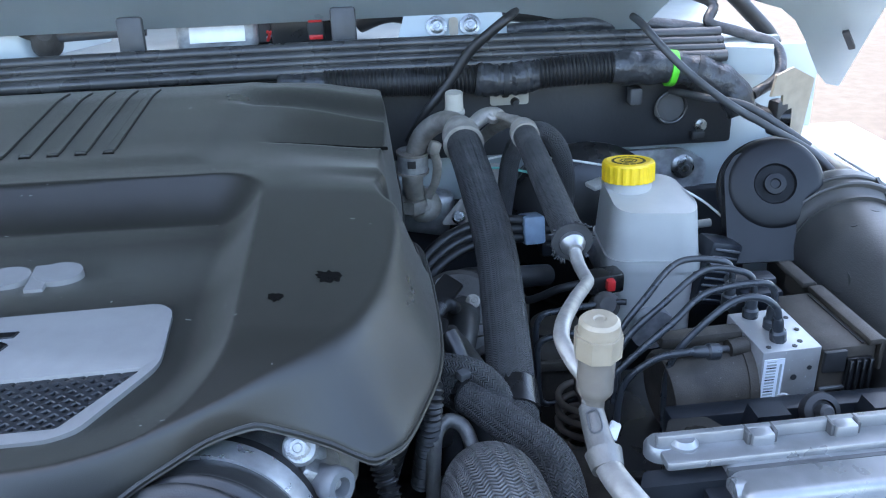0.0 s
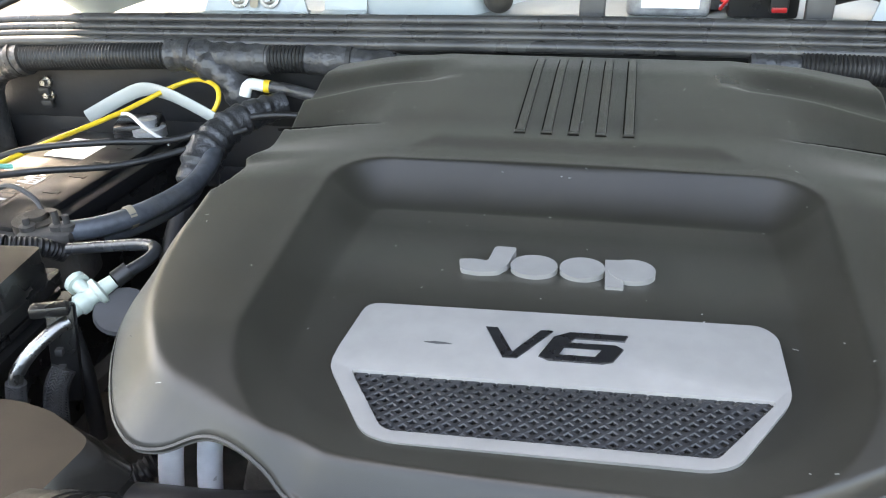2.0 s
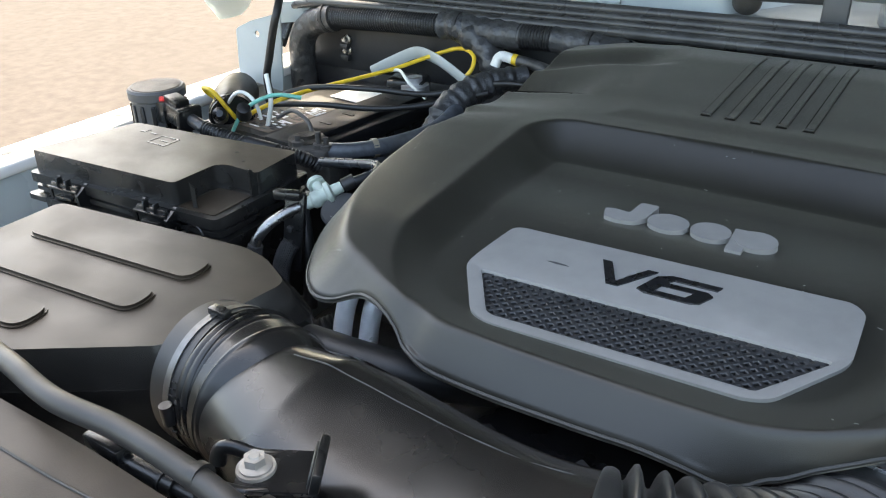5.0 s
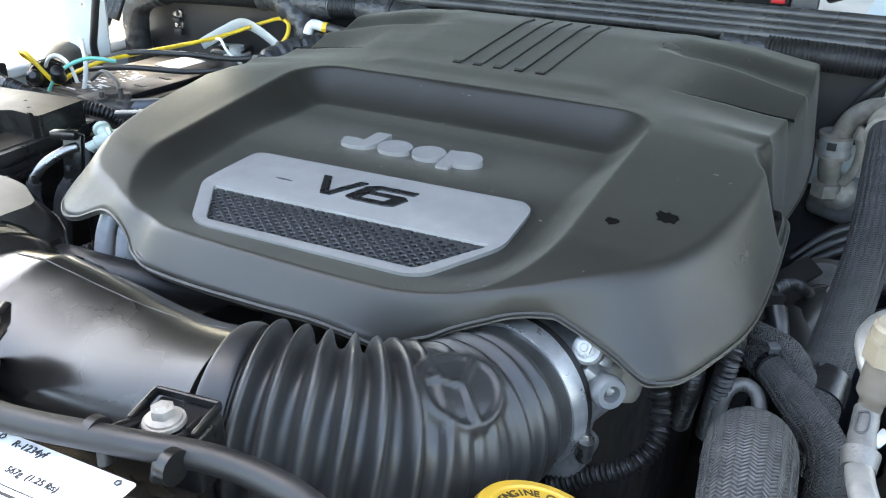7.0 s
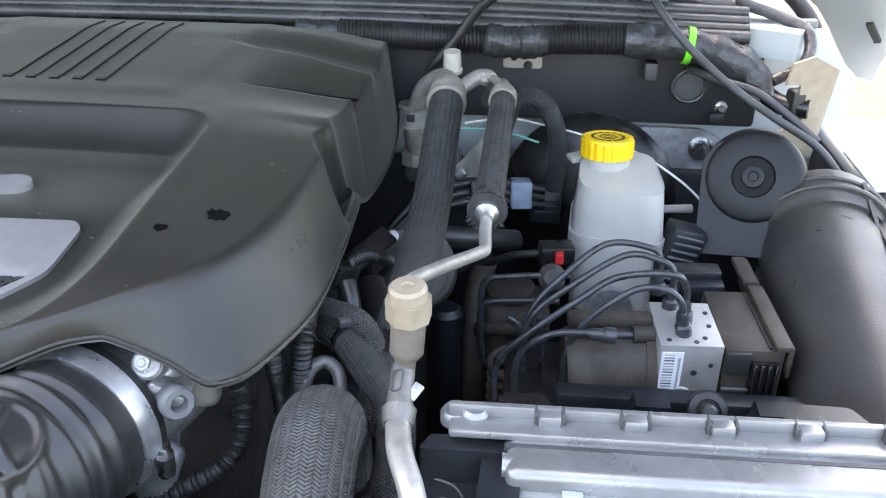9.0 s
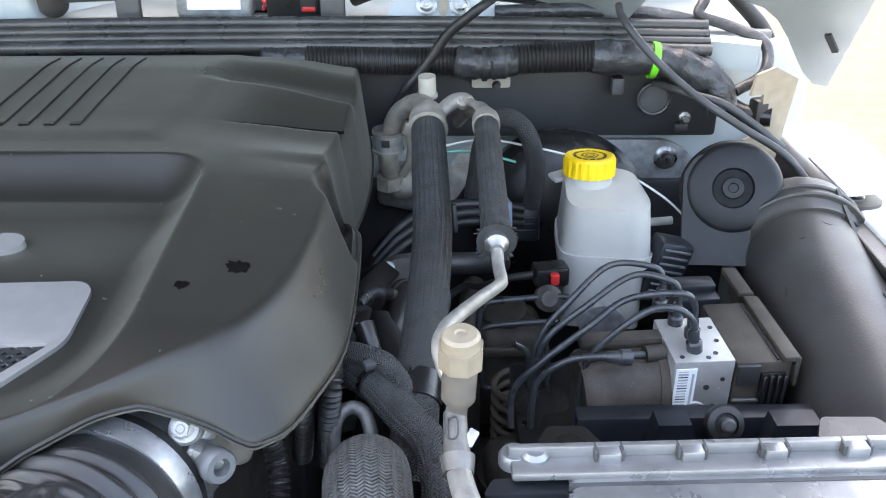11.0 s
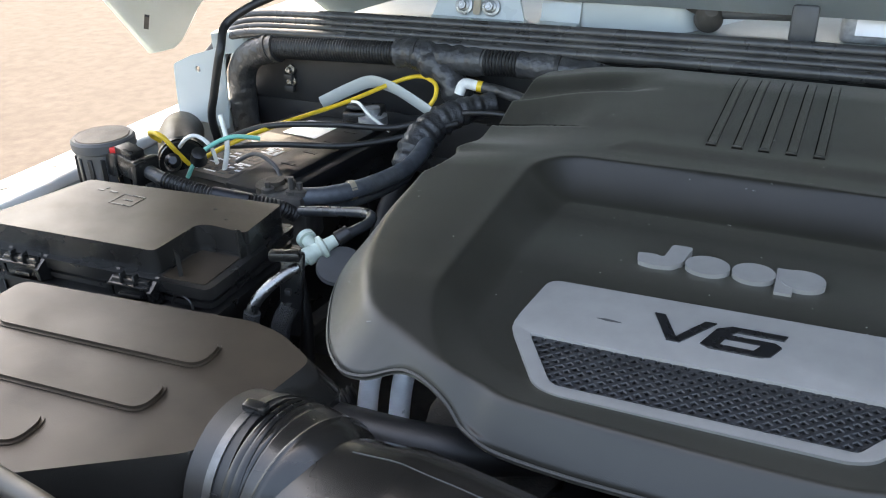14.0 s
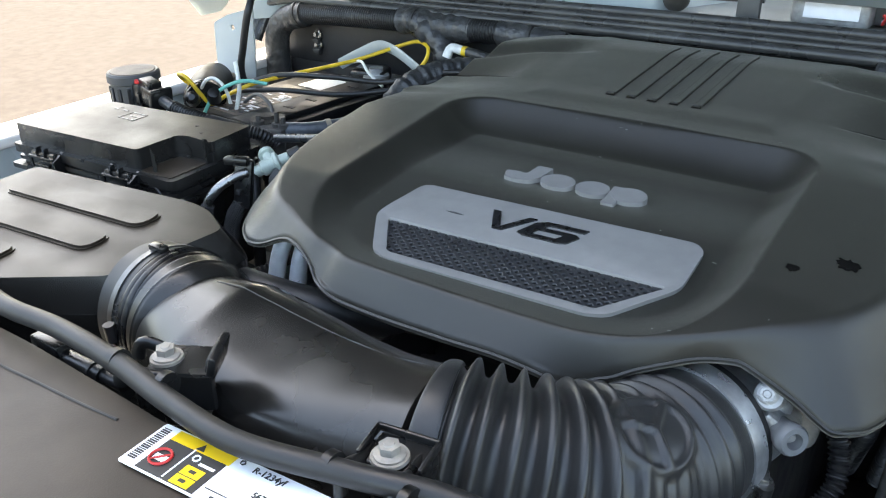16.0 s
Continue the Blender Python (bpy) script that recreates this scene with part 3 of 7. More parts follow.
def cover_top(x, y):
    """Height of the cover's upper side, without its rolled edge."""
    z = cover_base(y)
    dx = np.abs(x - CX)
    # dished middle, open to the front
    y0, y1 = 0.375, 0.710 - 0.10 * (x - CX) ** 2
    r = np.where(y > 0.55, 0.045, 0.10)
    qx, qy = dx - 0.200 + r, np.abs(y - (y0 + y1) / 2) - (y1 - y0) / 2 + r
    d = np.hypot(np.maximum(qx, 0), np.maximum(qy, 0)) + np.minimum(np.maximum(qx, qy), 0) - r
    t = np.clip(-d / (0.034 + 0.010 * smooth01((y - 0.62) / 0.08)), 0, 1)
    sharp = smooth01((d + 0.003) / 0.0045)
    inside = (1 - (1 - t) ** 1.6) * (1 - 0.35 * sharp)
    front = smooth01((y - 0.375) / 0.10)
    rim = 0.0135 * front * (1 - 0.45 * smooth01((y - 0.70) / 0.1))
    floor = -0.006 - 0.009 * smooth01((y - 0.54) / 0.10)
    z = z + rim * (1 - inside) + floor * inside
    # the crest of the dish, from which the shoulders fall away to both sides
    crest = smooth01((y - 0.40) / 0.06) * (1 - smooth01((y - 0.70) / 0.03))
    z = z + 0.0010 * crest * np.exp(-(d / 0.012) ** 2)
    over = np.maximum(dx - 0.205, 0)
    z = z - (0.045 * over + 0.42 * over ** 2) * crest
    # pocket behind the plate's mesh
    z = z - 0.006 * (1 - smooth01(np.maximum(np.abs(x + 0.190) - 0.090 - 0.7 * np.clip(y - 0.405, 0, 0.05), np.abs(y - 0.431) - 0.023) / 0.005))
    # deep scoops in both flanks, cut square into the rear part
    for s in (-1, 1):
        r = np.hypot((x - CX) * s - 0.345, (y - 0.684) * 0.95)
        z = z - 0.075 * (1 - smooth01((r - 0.042) / 0.012))
    # the shoulders fall away to the sides at the back
    z = z - 0.024 * smooth01((dx - 0.14) / 0.19) * smooth01((y - 0.66) / 0.12)
    z = z - 0.010 * smooth01((y - 0.93) / 0.09)
    # raised panel with the ribs
    wide = 0.135 + 0.12 * np.clip(y - 0.74, 0, 1)
    e = np.maximum(dx - wide, 0.748 - y)
    z = z + 0.0022 * (1 - smooth01((e + 0.016) / 0.032))
    z = z - (0.0030 * smooth01((y - 0.64) / 0.07) + 0.006 * smooth01((y - 0.76) / 0.22)) * (1 - smooth01((dx - 0.13) / 0.12))
    # folded flutes at the back corners
    for s in (-1, 1):
        u = s * (x - CX)
        line = 0.793 + 0.10 * (u - 0.18)
        on = smooth01((u - 0.175) / 0.03)
        z = z - 0.012 * on * smooth01((u - 0.17) / 0.09) * smooth01((y - line + 0.001) / 0.002) * (1 - smooth01((y - line) / 0.10))
        line2 = 0.90 - 0.15 * (u - 0.15)
        z = z - 0.010 * smooth01((u - 0.12) / 0.08) * smooth01((y - line2) / 0.02) * (1 - smooth01((y - line2 - 0.03) / 0.05))
    return z


# the flanks follow this line; the lower edge of the moulding is cut out of them. The fourth value is the flank's width
FLANK = [p for p in OUT if not (-0.10 < p[0] < 0.085 and p[1] < 0.5) and not (-0.44 < p[0] < -0.34 and p[1] < 0.5)]
FLANK += [(-0.06, 0.368, 0.984), (-0.03, 0.381, 0.983), (0.0, 0.397, 0.982), (0.03, 0.408, 0.982), (0.055, 0.411, 0.982), (0.075, 0.414, 0.983), (-0.42, 0.381, 1.000), (-0.37, 0.368, 0.998)]
FLANK.sort(key=lambda p: math.atan2(p[1] - 0.66, p[0] + 0.2))
RIGHT_WIDTHS = {-0.06: 0.018, -0.03: 0.016, 0.0: 0.016, 0.03: 0.019, 0.055: 0.026, 0.075: 0.034, 0.087: 0.038, 0.101: 0.042, 0.115: 0.042, 0.128: 0.038, 0.132: 0.034, 0.130: 0.030, 0.124: 0.024}


def flank_width(p):
    if p[0] > -0.1 and p[1] < 0.72 and p[0] in RIGHT_WIDTHS:
        return RIGHT_WIDTHS[p[0]]
    fore = 1 - float(smooth01((p[1] - 0.60) / 0.12))
    return 0.013 + 0.009 * fore + 0.016 * fore * float(smooth01((abs(p[0] - CX) - 0.12) / 0.10))


FLANK = [(*p, flank_width(p)) for p in FLANK]


# the crease between top and flank: the flank line moved inwards, and a fuller sweep round the right front corner
CREASE = []
for k, p in enumerate(FLANK):
    if p[0] > -0.10 and p[1] < 0.66:
        continue
    a, c = FLANK[k - 1], FLANK[(k + 1) % len(FLANK)]
    t = Vector((c[0] - a[0], c[1] - a[1])).normalized()
    CREASE.append((p[0] - t.y * p[3], p[1] + t.x * p[3]))
CREASE += [(-0.090, 0.380), (-0.048, 0.392), (-0.010, 0.410), (0.0215, 0.4305), (0.050, 0.454), (0.076, 0.489), (0.093, 0.545), (0.1025, 0.611)]
CREASE.sort(key=lambda p: math.atan2(p[1] - 0.66, p[0] + 0.2))


def near(x, y, line):
    """Distance to a closed line and its height at the nearest place."""
    dist, low = np.full(x.shape, 9.0), np.zeros(x.shape)
    n = len(line)
    for k in range(n):
        p, e = line[k], line[(k + 1) % n] - line[k]
        t = np.clip(((x - p[0]) * e[0] + (y - p[1]) * e[1]) / (e[:2] @ e[:2]), 0, 1)
        d = np.hypot(x - p[0] - e[0] * t, y - p[1] - e[1] * t)
        better = d < dist
        dist = np.where(better, d, dist)
        if len(p) > 2:
            low = np.where(better, p[2] + e[2] * t, low)
    return dist, low


def within(x, y, line):
    """Whether places lie inside a closed line."""
    hit = np.zeros(x.shape, int)
    for p, q in zip(line, np.roll(line, -1, 0)):
        if p[1] != q[1]:
            hit += ((p[1] > y) != (q[1] > y)) & (x < (q[0] - p[0]) * (y - p[1]) / (q[1] - p[1]) + p[0])
    return hit % 2 == 1


def engine_cover():
    rim, _ = spline(OUT, 0.0027, True)
    rim = rim[:-1]
    drop = rim[:, 2].copy()
    n = len(rim)
    line, _ = spline([p[:3] for p in FLANK], 0.006, True)
    fold, _ = spline(CREASE, 0.006, True)
    line, fold = line[:-1], fold[:-1]
    share = np.concatenate([1 - 0.28 * np.linspace(0, 1, 46) ** 1.15, 0.72 * (1 - np.linspace(0, 1, 90)[1:-1])])
    rows = []
    for s in share:
        x, y = CX + (rim[:, 0] - CX) * s, CY + (rim[:, 1] - CY) * s
        if s < 0.72:
            rows.append(np.stack([x, y, cover_top(x, y)], 1))
            continue
        dist, low = near(x, y, line)
        gap = np.where(within(x, y, fold), 0.0, near(x, y, fold)[0])
        q = np.where(gap > 0, dist / (dist + gap + 1e-9), 1.0)
        for _ in range(6):
            q, low = (0.5 * v + 0.25 * (np.roll(v, 1) + np.roll(v, -1)) for v in (q, low))
        top = cover_top(x, y)
        k = np.maximum(q - 0.70, 0) / 0.30
        f = (q - np.maximum(q - 0.70, 0) + 0.15 * (1 - (1 - k) ** 2)) / 0.85
        rows.append(np.stack([x, y, low + (top - low) * f], 1))
    rim = rows[0]
    inner = np.stack([CX + (rim[:, 0] - CX) * 0.985, CY + (rim[:, 1] - CY) * 0.985, rim[:, 2] + 0.004], 1)
    lip = rim + np.array([0, 0, -0.005])
    lip[:, :2] = np.array([CX, CY]) + (rim[:, :2] - np.array([CX, CY])) * 1.004
    lip[:, 2] = np.minimum(lip[:, 2], np.where((rim[:, 1] < 0.5) & (rim[:, 0] > -0.1), drop, 9.0))
    low = lip + np.array([0, 0, -0.003])
    rows = [inner, low, lip] + rows
    verts = np.concatenate(rows + [np.array([[CX, CY, cover_top(np.array([CX]), np.array([CY]))[0]]])])
    faces = []
    for k in range(len(rows) - 1):
        for i in range(n):
            j = (i + 1) % n
            faces.append((k * n + i, k * n + j, (k + 1) * n + j, (k + 1) * n + i))
    last = (len(rows) - 1) * n
    faces += [(last + i, last + (i + 1) % n, len(verts) - 1) for i in range(n)]
    me = bpy.data.meshes.new("shell")
    me.from_pydata(verts.tolist(), [], faces)
    me.materials.append(COVER)
    me.polygons.foreach_set("use_smooth", [True] * len(me.polygons))
    me.update()
    edge = np.concatenate([lip[::2], lip[:1]]) + np.array([0, 0, 0.0008])
    return new("shell", me), edge


cover = thing("engine_cover", "large satin black plastic engine cover with silver badge plate", "engine cover", (CX, CY, 0.99))
shell, edge = engine_cover()
shell.parent = cover
shell.matrix_parent_inverse = cover.matrix_world.inverted()
part("rim_bead", tube(edge, 0.0017, 6, curve=False, caps=False), COVER, cover)
TILT_M = Matrix.Translation((0, 0.55, 1.046)) @ Matrix.Rotation(math.atan(0.105), 4, "X") @ Matrix.Translation((0, -0.55, 0))
YAW = Matrix.Translation((-0.19, 0.47, 0)) @ Matrix.Rotation(radians(2.0), 4, "Z") @ Matrix.Translation((0.19, -0.47, 0))
ON = TILT_M @ YAW     # plan coordinates laid on the cover's sloping middle, z above it

# the silver plate with its grille opening
PL = [(-0.325, 0.517), (-0.056, 0.518), (-0.0465, 0.508), (-0.046, 0.450), (-0.083, 0.395), (-0.098, 0.389), (-0.284, 0.389), (-0.300, 0.395), (-0.335, 0.450), (-0.334, 0.466)]
HOLE = [(-0.320, 0.4475), (-0.057, 0.4475), (-0.0575, 0.444), (-0.094, 0.398), (-0.284, 0.398), (-0.290, 0.401)]


def oval(cx, cy, rx, ry, n=18):
    return [(cx + rx * math.cos(2 * math.pi * i / n), cy + ry * math.sin(2 * math.pi * i / n)) for i in range(n)]


def ring_plate(outer, hole, z0, z1, r):
    """A plate with one opening, both outlines given anticlockwise or clockwise alike."""
    b = bmesh.new()
    loops = []
    for z in (z0, z1):
        es = []
        for pts in (outer, hole):
            vs = [b.verts.new((x, y, z)) for x, y in pts]
            es.append((vs, [b.edges.new((vs[i], vs[(i + 1) % len(vs)])) for i in range(len(vs))]))
        bmesh.ops.triangle_fill(b, use_beauty=True, edges=es[0][1] + es[1][1])
        loops.append(es)
    for k in (0, 1):
        lo, hi = loops[0][k][0], loops[1][k][0]
        for i in range(len(lo)):
            j = (i + 1) % len(lo)
            b.faces.new((lo[i], lo[j], hi[j], hi[i]))
    bmesh.ops.dissolve_limit(b, angle_limit=0.01, verts=b.verts[:], edges=b.edges[:])
    bevel(b, r, 2)
    return b


br = thing("body_bracket", "pale painted bracket with a punched hole", "bracket", (-1.0, 0.92, 0.98))
b = ring_plate(rounded([(-1.062, 0.972), (-0.967, 0.960), (-0.956, 1.086), (-1.020, 1.068), (-1.056, 1.052)], 0.006), oval(-1.010, 1.048, 0.0048, 0.0048, 16), -0.0015, 0.0015, 0)
b.transform(pose(0, 0.905, 0, 90))
part("plate", b, PALE, br, smooth=False)
plate_bm = ring_plate(rounded(PL, 0.010, 4), rounded(HOLE, 0.003, 3), -0.004, 0.003, 0.0008)
SET = ON @ Matrix.Translation((0, 0.0080, -0.0052))     # the plate's seat
plate_bm.transform(SET)
plate = part("badge_plate", plate_bm, SILVER, cover, "satin silver plate framing a black mesh")
b = prism(HOLE, -0.0036, -0.0028, 0, 1, SET)
part("mesh_backing", b, INK, plate)
# diagonal mesh bars clipped to the opening
hb = bmesh.new()
pitch = 0.0104
MESH_EDGE = [(x + 0.003 * (1 if x > -0.19 else -1), y + 0.003 * (1 if y > 0.42 else -1)) for x, y in HOLE]


def clip(p, q, poly):
    """The part of the line p to q inside a convex polygon."""
    t0, t1 = 0.0, 1.0
    c = Vector((sum(v[0] for v in poly) / len(poly), sum(v[1] for v in poly) / len(poly)))
    for i in range(len(poly)):
        a, e = Vector(poly[i]), Vector(poly[(i + 1) % len(poly)])
        nrm = Vector(((e - a).y, -(e - a).x))
        if nrm.dot(c - a) < 0:
            nrm = -nrm
        fa, fb = nrm.dot(p - a), nrm.dot(q - a)
        if fa < 0 and fb < 0:
            return None
        if fa < 0 or fb < 0:
            t = fa / (fa - fb)
            t0, t1 = (max(t0, t), t1) if fa < 0 else (t0, min(t1, t))
    return (p + (q - p) * t0, p + (q - p) * t1) if t1 - t0 > 1e-3 else None


for s in (-1, 1):
    for k in range(-20, 60):
        x = -0.36 + k * pitch
        got = clip(Vector((x - s * 0.050, 0.385)), Vector((x + s * 0.050, 0.465)), MESH_EDGE)
        if got:
            p, q = got
            d = (q - p)
            m = SET @ Matrix.Translation(((p.x + q.x) / 2, (p.y + q.y) / 2, -0.0012 + 0.00006 * s)) @ Matrix.Rotation(math.atan2(d.y, d.x), 4, "Z")
            box((d.length, 0.0037, 0.003), m, 0.0007, 1, hb)
part("mesh", hb, MESHGREY, plate, "black diamond mesh")
# slanted block letters and figure, drawn as outlines on the plate
LETTER_V = [(-0.2365, 0.501), (-0.2270, 0.501), (-0.2130, 0.4775), (-0.1925, 0.501), (-0.1830, 0.501), (-0.2090, 0.472), (-0.2200, 0.472)]
FIGURE_6 = [(-0.1765, 0.501), (-0.1445, 0.501), (-0.1465, 0.495), (-0.1735, 0.495), (-0.1765, 0.4905), (-0.1510, 0.4905), (-0.1470, 0.4870), (-0.1525, 0.4745), (-0.1580, 0.472),
            (-0.1870, 0.472), (-0.1925, 0.4755), (-0.1850, 0.4955)]
FIGURE_6_EYE = [(-0.1790, 0.4855), (-0.1580, 0.4855), (-0.1622, 0.4775), (-0.1820, 0.4775)]
vm = prism([(-0.2365 + (x + 0.2365) * 0.85, y) for x, y in LETTER_V], 0.0029, 0.0041, 0.0005, 2)
wider = lambda pts: [(-0.1992 + (x + 0.1925) * 1.196, y) for x, y in pts]
join(vm, ring_plate(wider(FIGURE_6), wider(FIGURE_6_EYE), 0.0029, 0.0041, 0.0005))
vm.transform(SET @ Matrix.Translation((-0.001, -0.0030, 0)))
part("lettering", vm, SMOKE, plate, "dark slanted engine lettering V6", smooth=False)
part("scuff", prism([(-0.277, 0.4790), (-0.270, 0.4802), (-0.262, 0.4796), (-0.258, 0.4785), (-0.268, 0.4778)], 0.003, 0.0034, 0, 1, SET), GREYRUBBER, plate)


# maker's badge as plain raised silver shapes
def badge_piece(pts, hole=None, r=0.003, lift=0.0):
    pts = [(-0.1215 + (x + 0.1215) * 1.055, 0.604 + (y - 0.604) * 1.12) for x, y in pts]
    if hole:
        bm = ring_plate(rounded(pts, r), rounded(hole, 0.004), -0.003, 0.004, 0.0008)
    else:
        bm = prism(rounded(pts, r), -0.003, 0.004, 0.0008, 2)
    bm.transform(ON @ Matrix.Translation((0, 0.0030, -0.0082 + lift)))
    return part("badge_piece", bm, SILVER, cover, "raised plain silver badge shape")


badge_piece([(-0.2365, 0.604), (-0.2205, 0.604), (-0.2250, 0.583), (-0.232, 0.5745), (-0.246, 0.5725), (-0.258, 0.575), (-0.261, 0.587), (-0.249, 0.588), (-0.240, 0.586)])
badge_piece(oval(-0.2065, 0.584, 0.0170, 0.0120))
badge_piece(oval(-0.1725, 0.584, 0.0160, 0.0120))
badge_piece(oval(-0.1380, 0.584, 0.0165, 0.0125))
badge_piece([(-0.1565, 0.5955), (-0.1440, 0.5955), (-0.1440, 0.5650), (-0.1565, 0.5650)], r=0.001, lift=-0.0006)

# ribs: flat raised strips with a dark joint on both sides, ending in small steps
def rib_strip(x, lean):
    """One rib laid over the cover's crown."""
    b, rings, line = bmesh.new(), [], []
    for i in range(15):
        y = 0.7765 + 0.2055 * i / 14
        xx = x + 0.0016 * (y - 0.78) * lean
        z = float(cover_top(np.array([xx]), np.array([y]))[0])
        line.append((xx, y, z))
        rings.append([b.verts.new((xx + u, y, z + h)) for u, h in ((-0.0043, -0.001), (-0.0036, 0.0019), (0.0036, 0.0019), (0.0043, -0.001))])
    for p, q in zip(rings, rings[1:]):
        for i in range(4):
            b.faces.new((p[i], p[(i + 1) % 4], q[(i + 1) % 4], q[i]))
    b.faces.new(rings[0]), b.faces.new(rings[-1])
    rib = part("rib", b, COVER, cover, smooth=False)
    for u, r in ((-0.0046, 0.00075), (0.0045, 0.0003)):
        part("joint", tube([(px + u, py, pz + 0.0002) for px, py, pz in line], r, 6, curve=False, flat=(1, 0.7)), SOOT_SHADE, rib)
    part("rib_foot", box((0.0100, 0.0035, 0.0036), Matrix.Translation((x, 0.7753, line[0][2] + 0.0014)), 0.0012), COVER, rib)
    part("joint", box((0.0106, 0.0012, 0.0016), Matrix.Translation((x, 0.7729, line[0][2] + 0.0002)), 0), SOOT_SHADE, rib)


for k in range(5):
    rib_strip(-0.2506 + 0.0249 * k, k - 2)

# dark slivers that paint in the shade of the folds at the back corners
for s in (-1, 1):
    pts = []
    for i in range(13):
        u = 0.182 + 0.122 * i / 12
        xx, yy = CX + s * u, 0.7935 + 0.10 * (u - 0.18)
        pts.append((xx, yy, float(cover_top(np.array([xx]), np.array([yy - 0.003]))[0]) - 0.0006))
    part("crease_shade", tube(pts, lambda q: 0.0005 + 0.0017 * q, 8, curve=False, flat=(1, 0.8)), SOOT_SHADE, cover)

# two melted spots
def spot(x, y, r, seed):
    rnd = random.Random(seed)
    ring = []
    for i in range(26):
        a = 2 * math.pi * i / 26
        q = r * (0.62 + 0.5 * rnd.random() ** 2)
        ring.append((x + q * 1.25 * math.cos(a), y + q * math.sin(a)))
    b = bmesh.new()
    lift = lambda p, h: b.verts.new((p[0], p[1], float(cover_top(np.array([p[0]]), np.array([p[1]]))[0]) + h))
    rings = [[lift((x + (px - x) * k, y + (py - y) * k), h) for px, py in ring] for k, h in ((1.0, 0.0002), (0.85, 0.0012), (0.4, 0.0006))]
    for r0, r1 in zip(rings, rings[1:]):
        for i in range(26):
            b.faces.new((r0[i], r0[(i + 1) % 26], r1[(i + 1) % 26], r1[i]))
    b.faces.new(rings[-1])
    part("melted_spot", b, SOOT_SHADE, cover, "small black melted spot")


spot(0.058, 0.530, 0.0092, 3)
spot(0.023, 0.504, 0.0052, 5)

# pale specks of dust and fine scratches
rnd = random.Random(21)
fl = bmesh.new()
for k in range(90):
    x, y = -0.2 + 0.58 * (rnd.random() - 0.5), 0.40 + 0.55 * rnd.random()
    q, a = 0.0004 + 0.0005 * rnd.random(), rnd.random() * 3.14
    lx, ly = q * (1 + 3 * rnd.random() ** 3), q * 0.6
    z = float(cover_top(np.array([x]), np.array([y]))[0]) + 0.0003
    c, s_ = math.cos(a), math.sin(a)
    fl.faces.new([fl.verts.new((x + c * u - s_ * v, y + s_ * u + c * v, z)) for u, v in ((-lx, -ly), (lx, -ly), (lx, ly), (-lx, ly))])
tagged(part("dust_flecks", fl, GREYWIRE, cover, "pale dust flecks", smooth=False), kind="stuff")


# ---- air intake: filter box, duct, bellows, throttle body ----
airbox = thing("air_filter_box", "dusty black plastic air filter box with three raised pads", "air box", (-0.64, 0.30, 0.90))
AB = [(-0.545, 0.406), (-0.512, 0.400), (-0.468, 0.378), (-0.484, 0.262), (-0.62, 0.176), (-0.72, 0.118), (-0.79, 0.125), (-0.79, 0.381)]
SLOPE = Matrix.Translation((0, 0.3, 1.0)) @ Matrix.Rotation(radians(1.0), 4, "X") @ Matrix.Translation((0, -0.3, -1.0))
SKIRT = rounded([(-0.64 + (x + 0.64) * 1.100, 0.26 + (y - 0.26) * 1.135) for x, y in AB], 0.012, 4)
darker_sides(part("lid", prism(SKIRT, 0.976, 1.010, 0.006, 4, SLOPE, None, 0.888), DUSTY, airbox), DUCT)
part("lid_skirt", prism(SKIRT, 0.922, 0.9775, 0.001, 1, SLOPE), DUCT, airbox)
part("rim", prism(rounded([(x * 1.0 + 0.004 * (1 if x > -0.65 else -1), y + (0.004 if y > 0.3 else -0.004)) for x, y in AB], 0.02, 4), 0.912, 0.924, 0.003, 2), BLACK, airbox)
part("tray", prism(rounded(AB, 0.02, 4), 0.80, 0.914, 0.006, 2), BLACK, airbox)
for y0, x1, x0 in ((0.342, -0.542, -0.748), (0.284, -0.546, -0.752), (0.222, -0.602, -0.754)):
    pad = rounded([(x0, y0 - 0.018), (x1, y0 - 0.002), (x1 - 0.002, y0 + 0.030), (x0, y0 + 0.019)], 0.014, 6)
    base = part("pad", prism(rounded([(x0, y0 - 0.0205), (x1 + 0.0018, y0 - 0.0042), (x1 + 0.0000, y0 + 0.0318), (x0, y0 + 0.0205)], 0.015, 6), 1.006, 1.0112, 0.0012, 2, SLOPE), DUSTY, airbox)
    part("pad_top", prism(pad, 1.010, 1.0136, 0.0012, 3, SLOPE), DUSTY, base)

duct = thing("intake_duct", "smooth black plastic air intake duct with hose clamp", "air duct", (-0.28, 0.27, 0.92))
part("collar", tube([(-0.480, 0.301, 0.966), (-0.448, 0.300, 0.968)], 0.0585, 48, 0.006), RUBBER, duct)
band = part("clamp_band", tube([(-0.4605, 0.3006, 0.9665), (-0.4535, 0.300, 0.967)], 0.0602, 64, 0.004), DARKSTEEL, duct, "steel worm-drive clamp band")
for k in range(9):
    a = radians(150 + 5 * k)
    part("clamp_slot", box((0.0056, 0.0006, 0.0016), Matrix.Translation((-0.457, 0.3003 + 0.0603 * math.cos(a), 0.9668 + 0.0603 * math.sin(a))) @ Matrix.Rotation(a - math.pi / 2, 4, "X"), 0), INK, band)
part("clamp_screw", tube([(-0.457, 0.2375, 0.983), (-0.457, 0.2385, 0.966)], 0.0050, 12, 0.004), DARKSTEEL, duct)
part("screw_housing", box((0.009, 0.010, 0.014), pose(-0.457, 0.2400, 0.972), 0.002), DARKSTEEL, duct)
part("clamp_tab", box((0.018, 0.009, 0.006), pose(-0.457, 0.300, 1.0295), 0.0015), BLACK, duct)
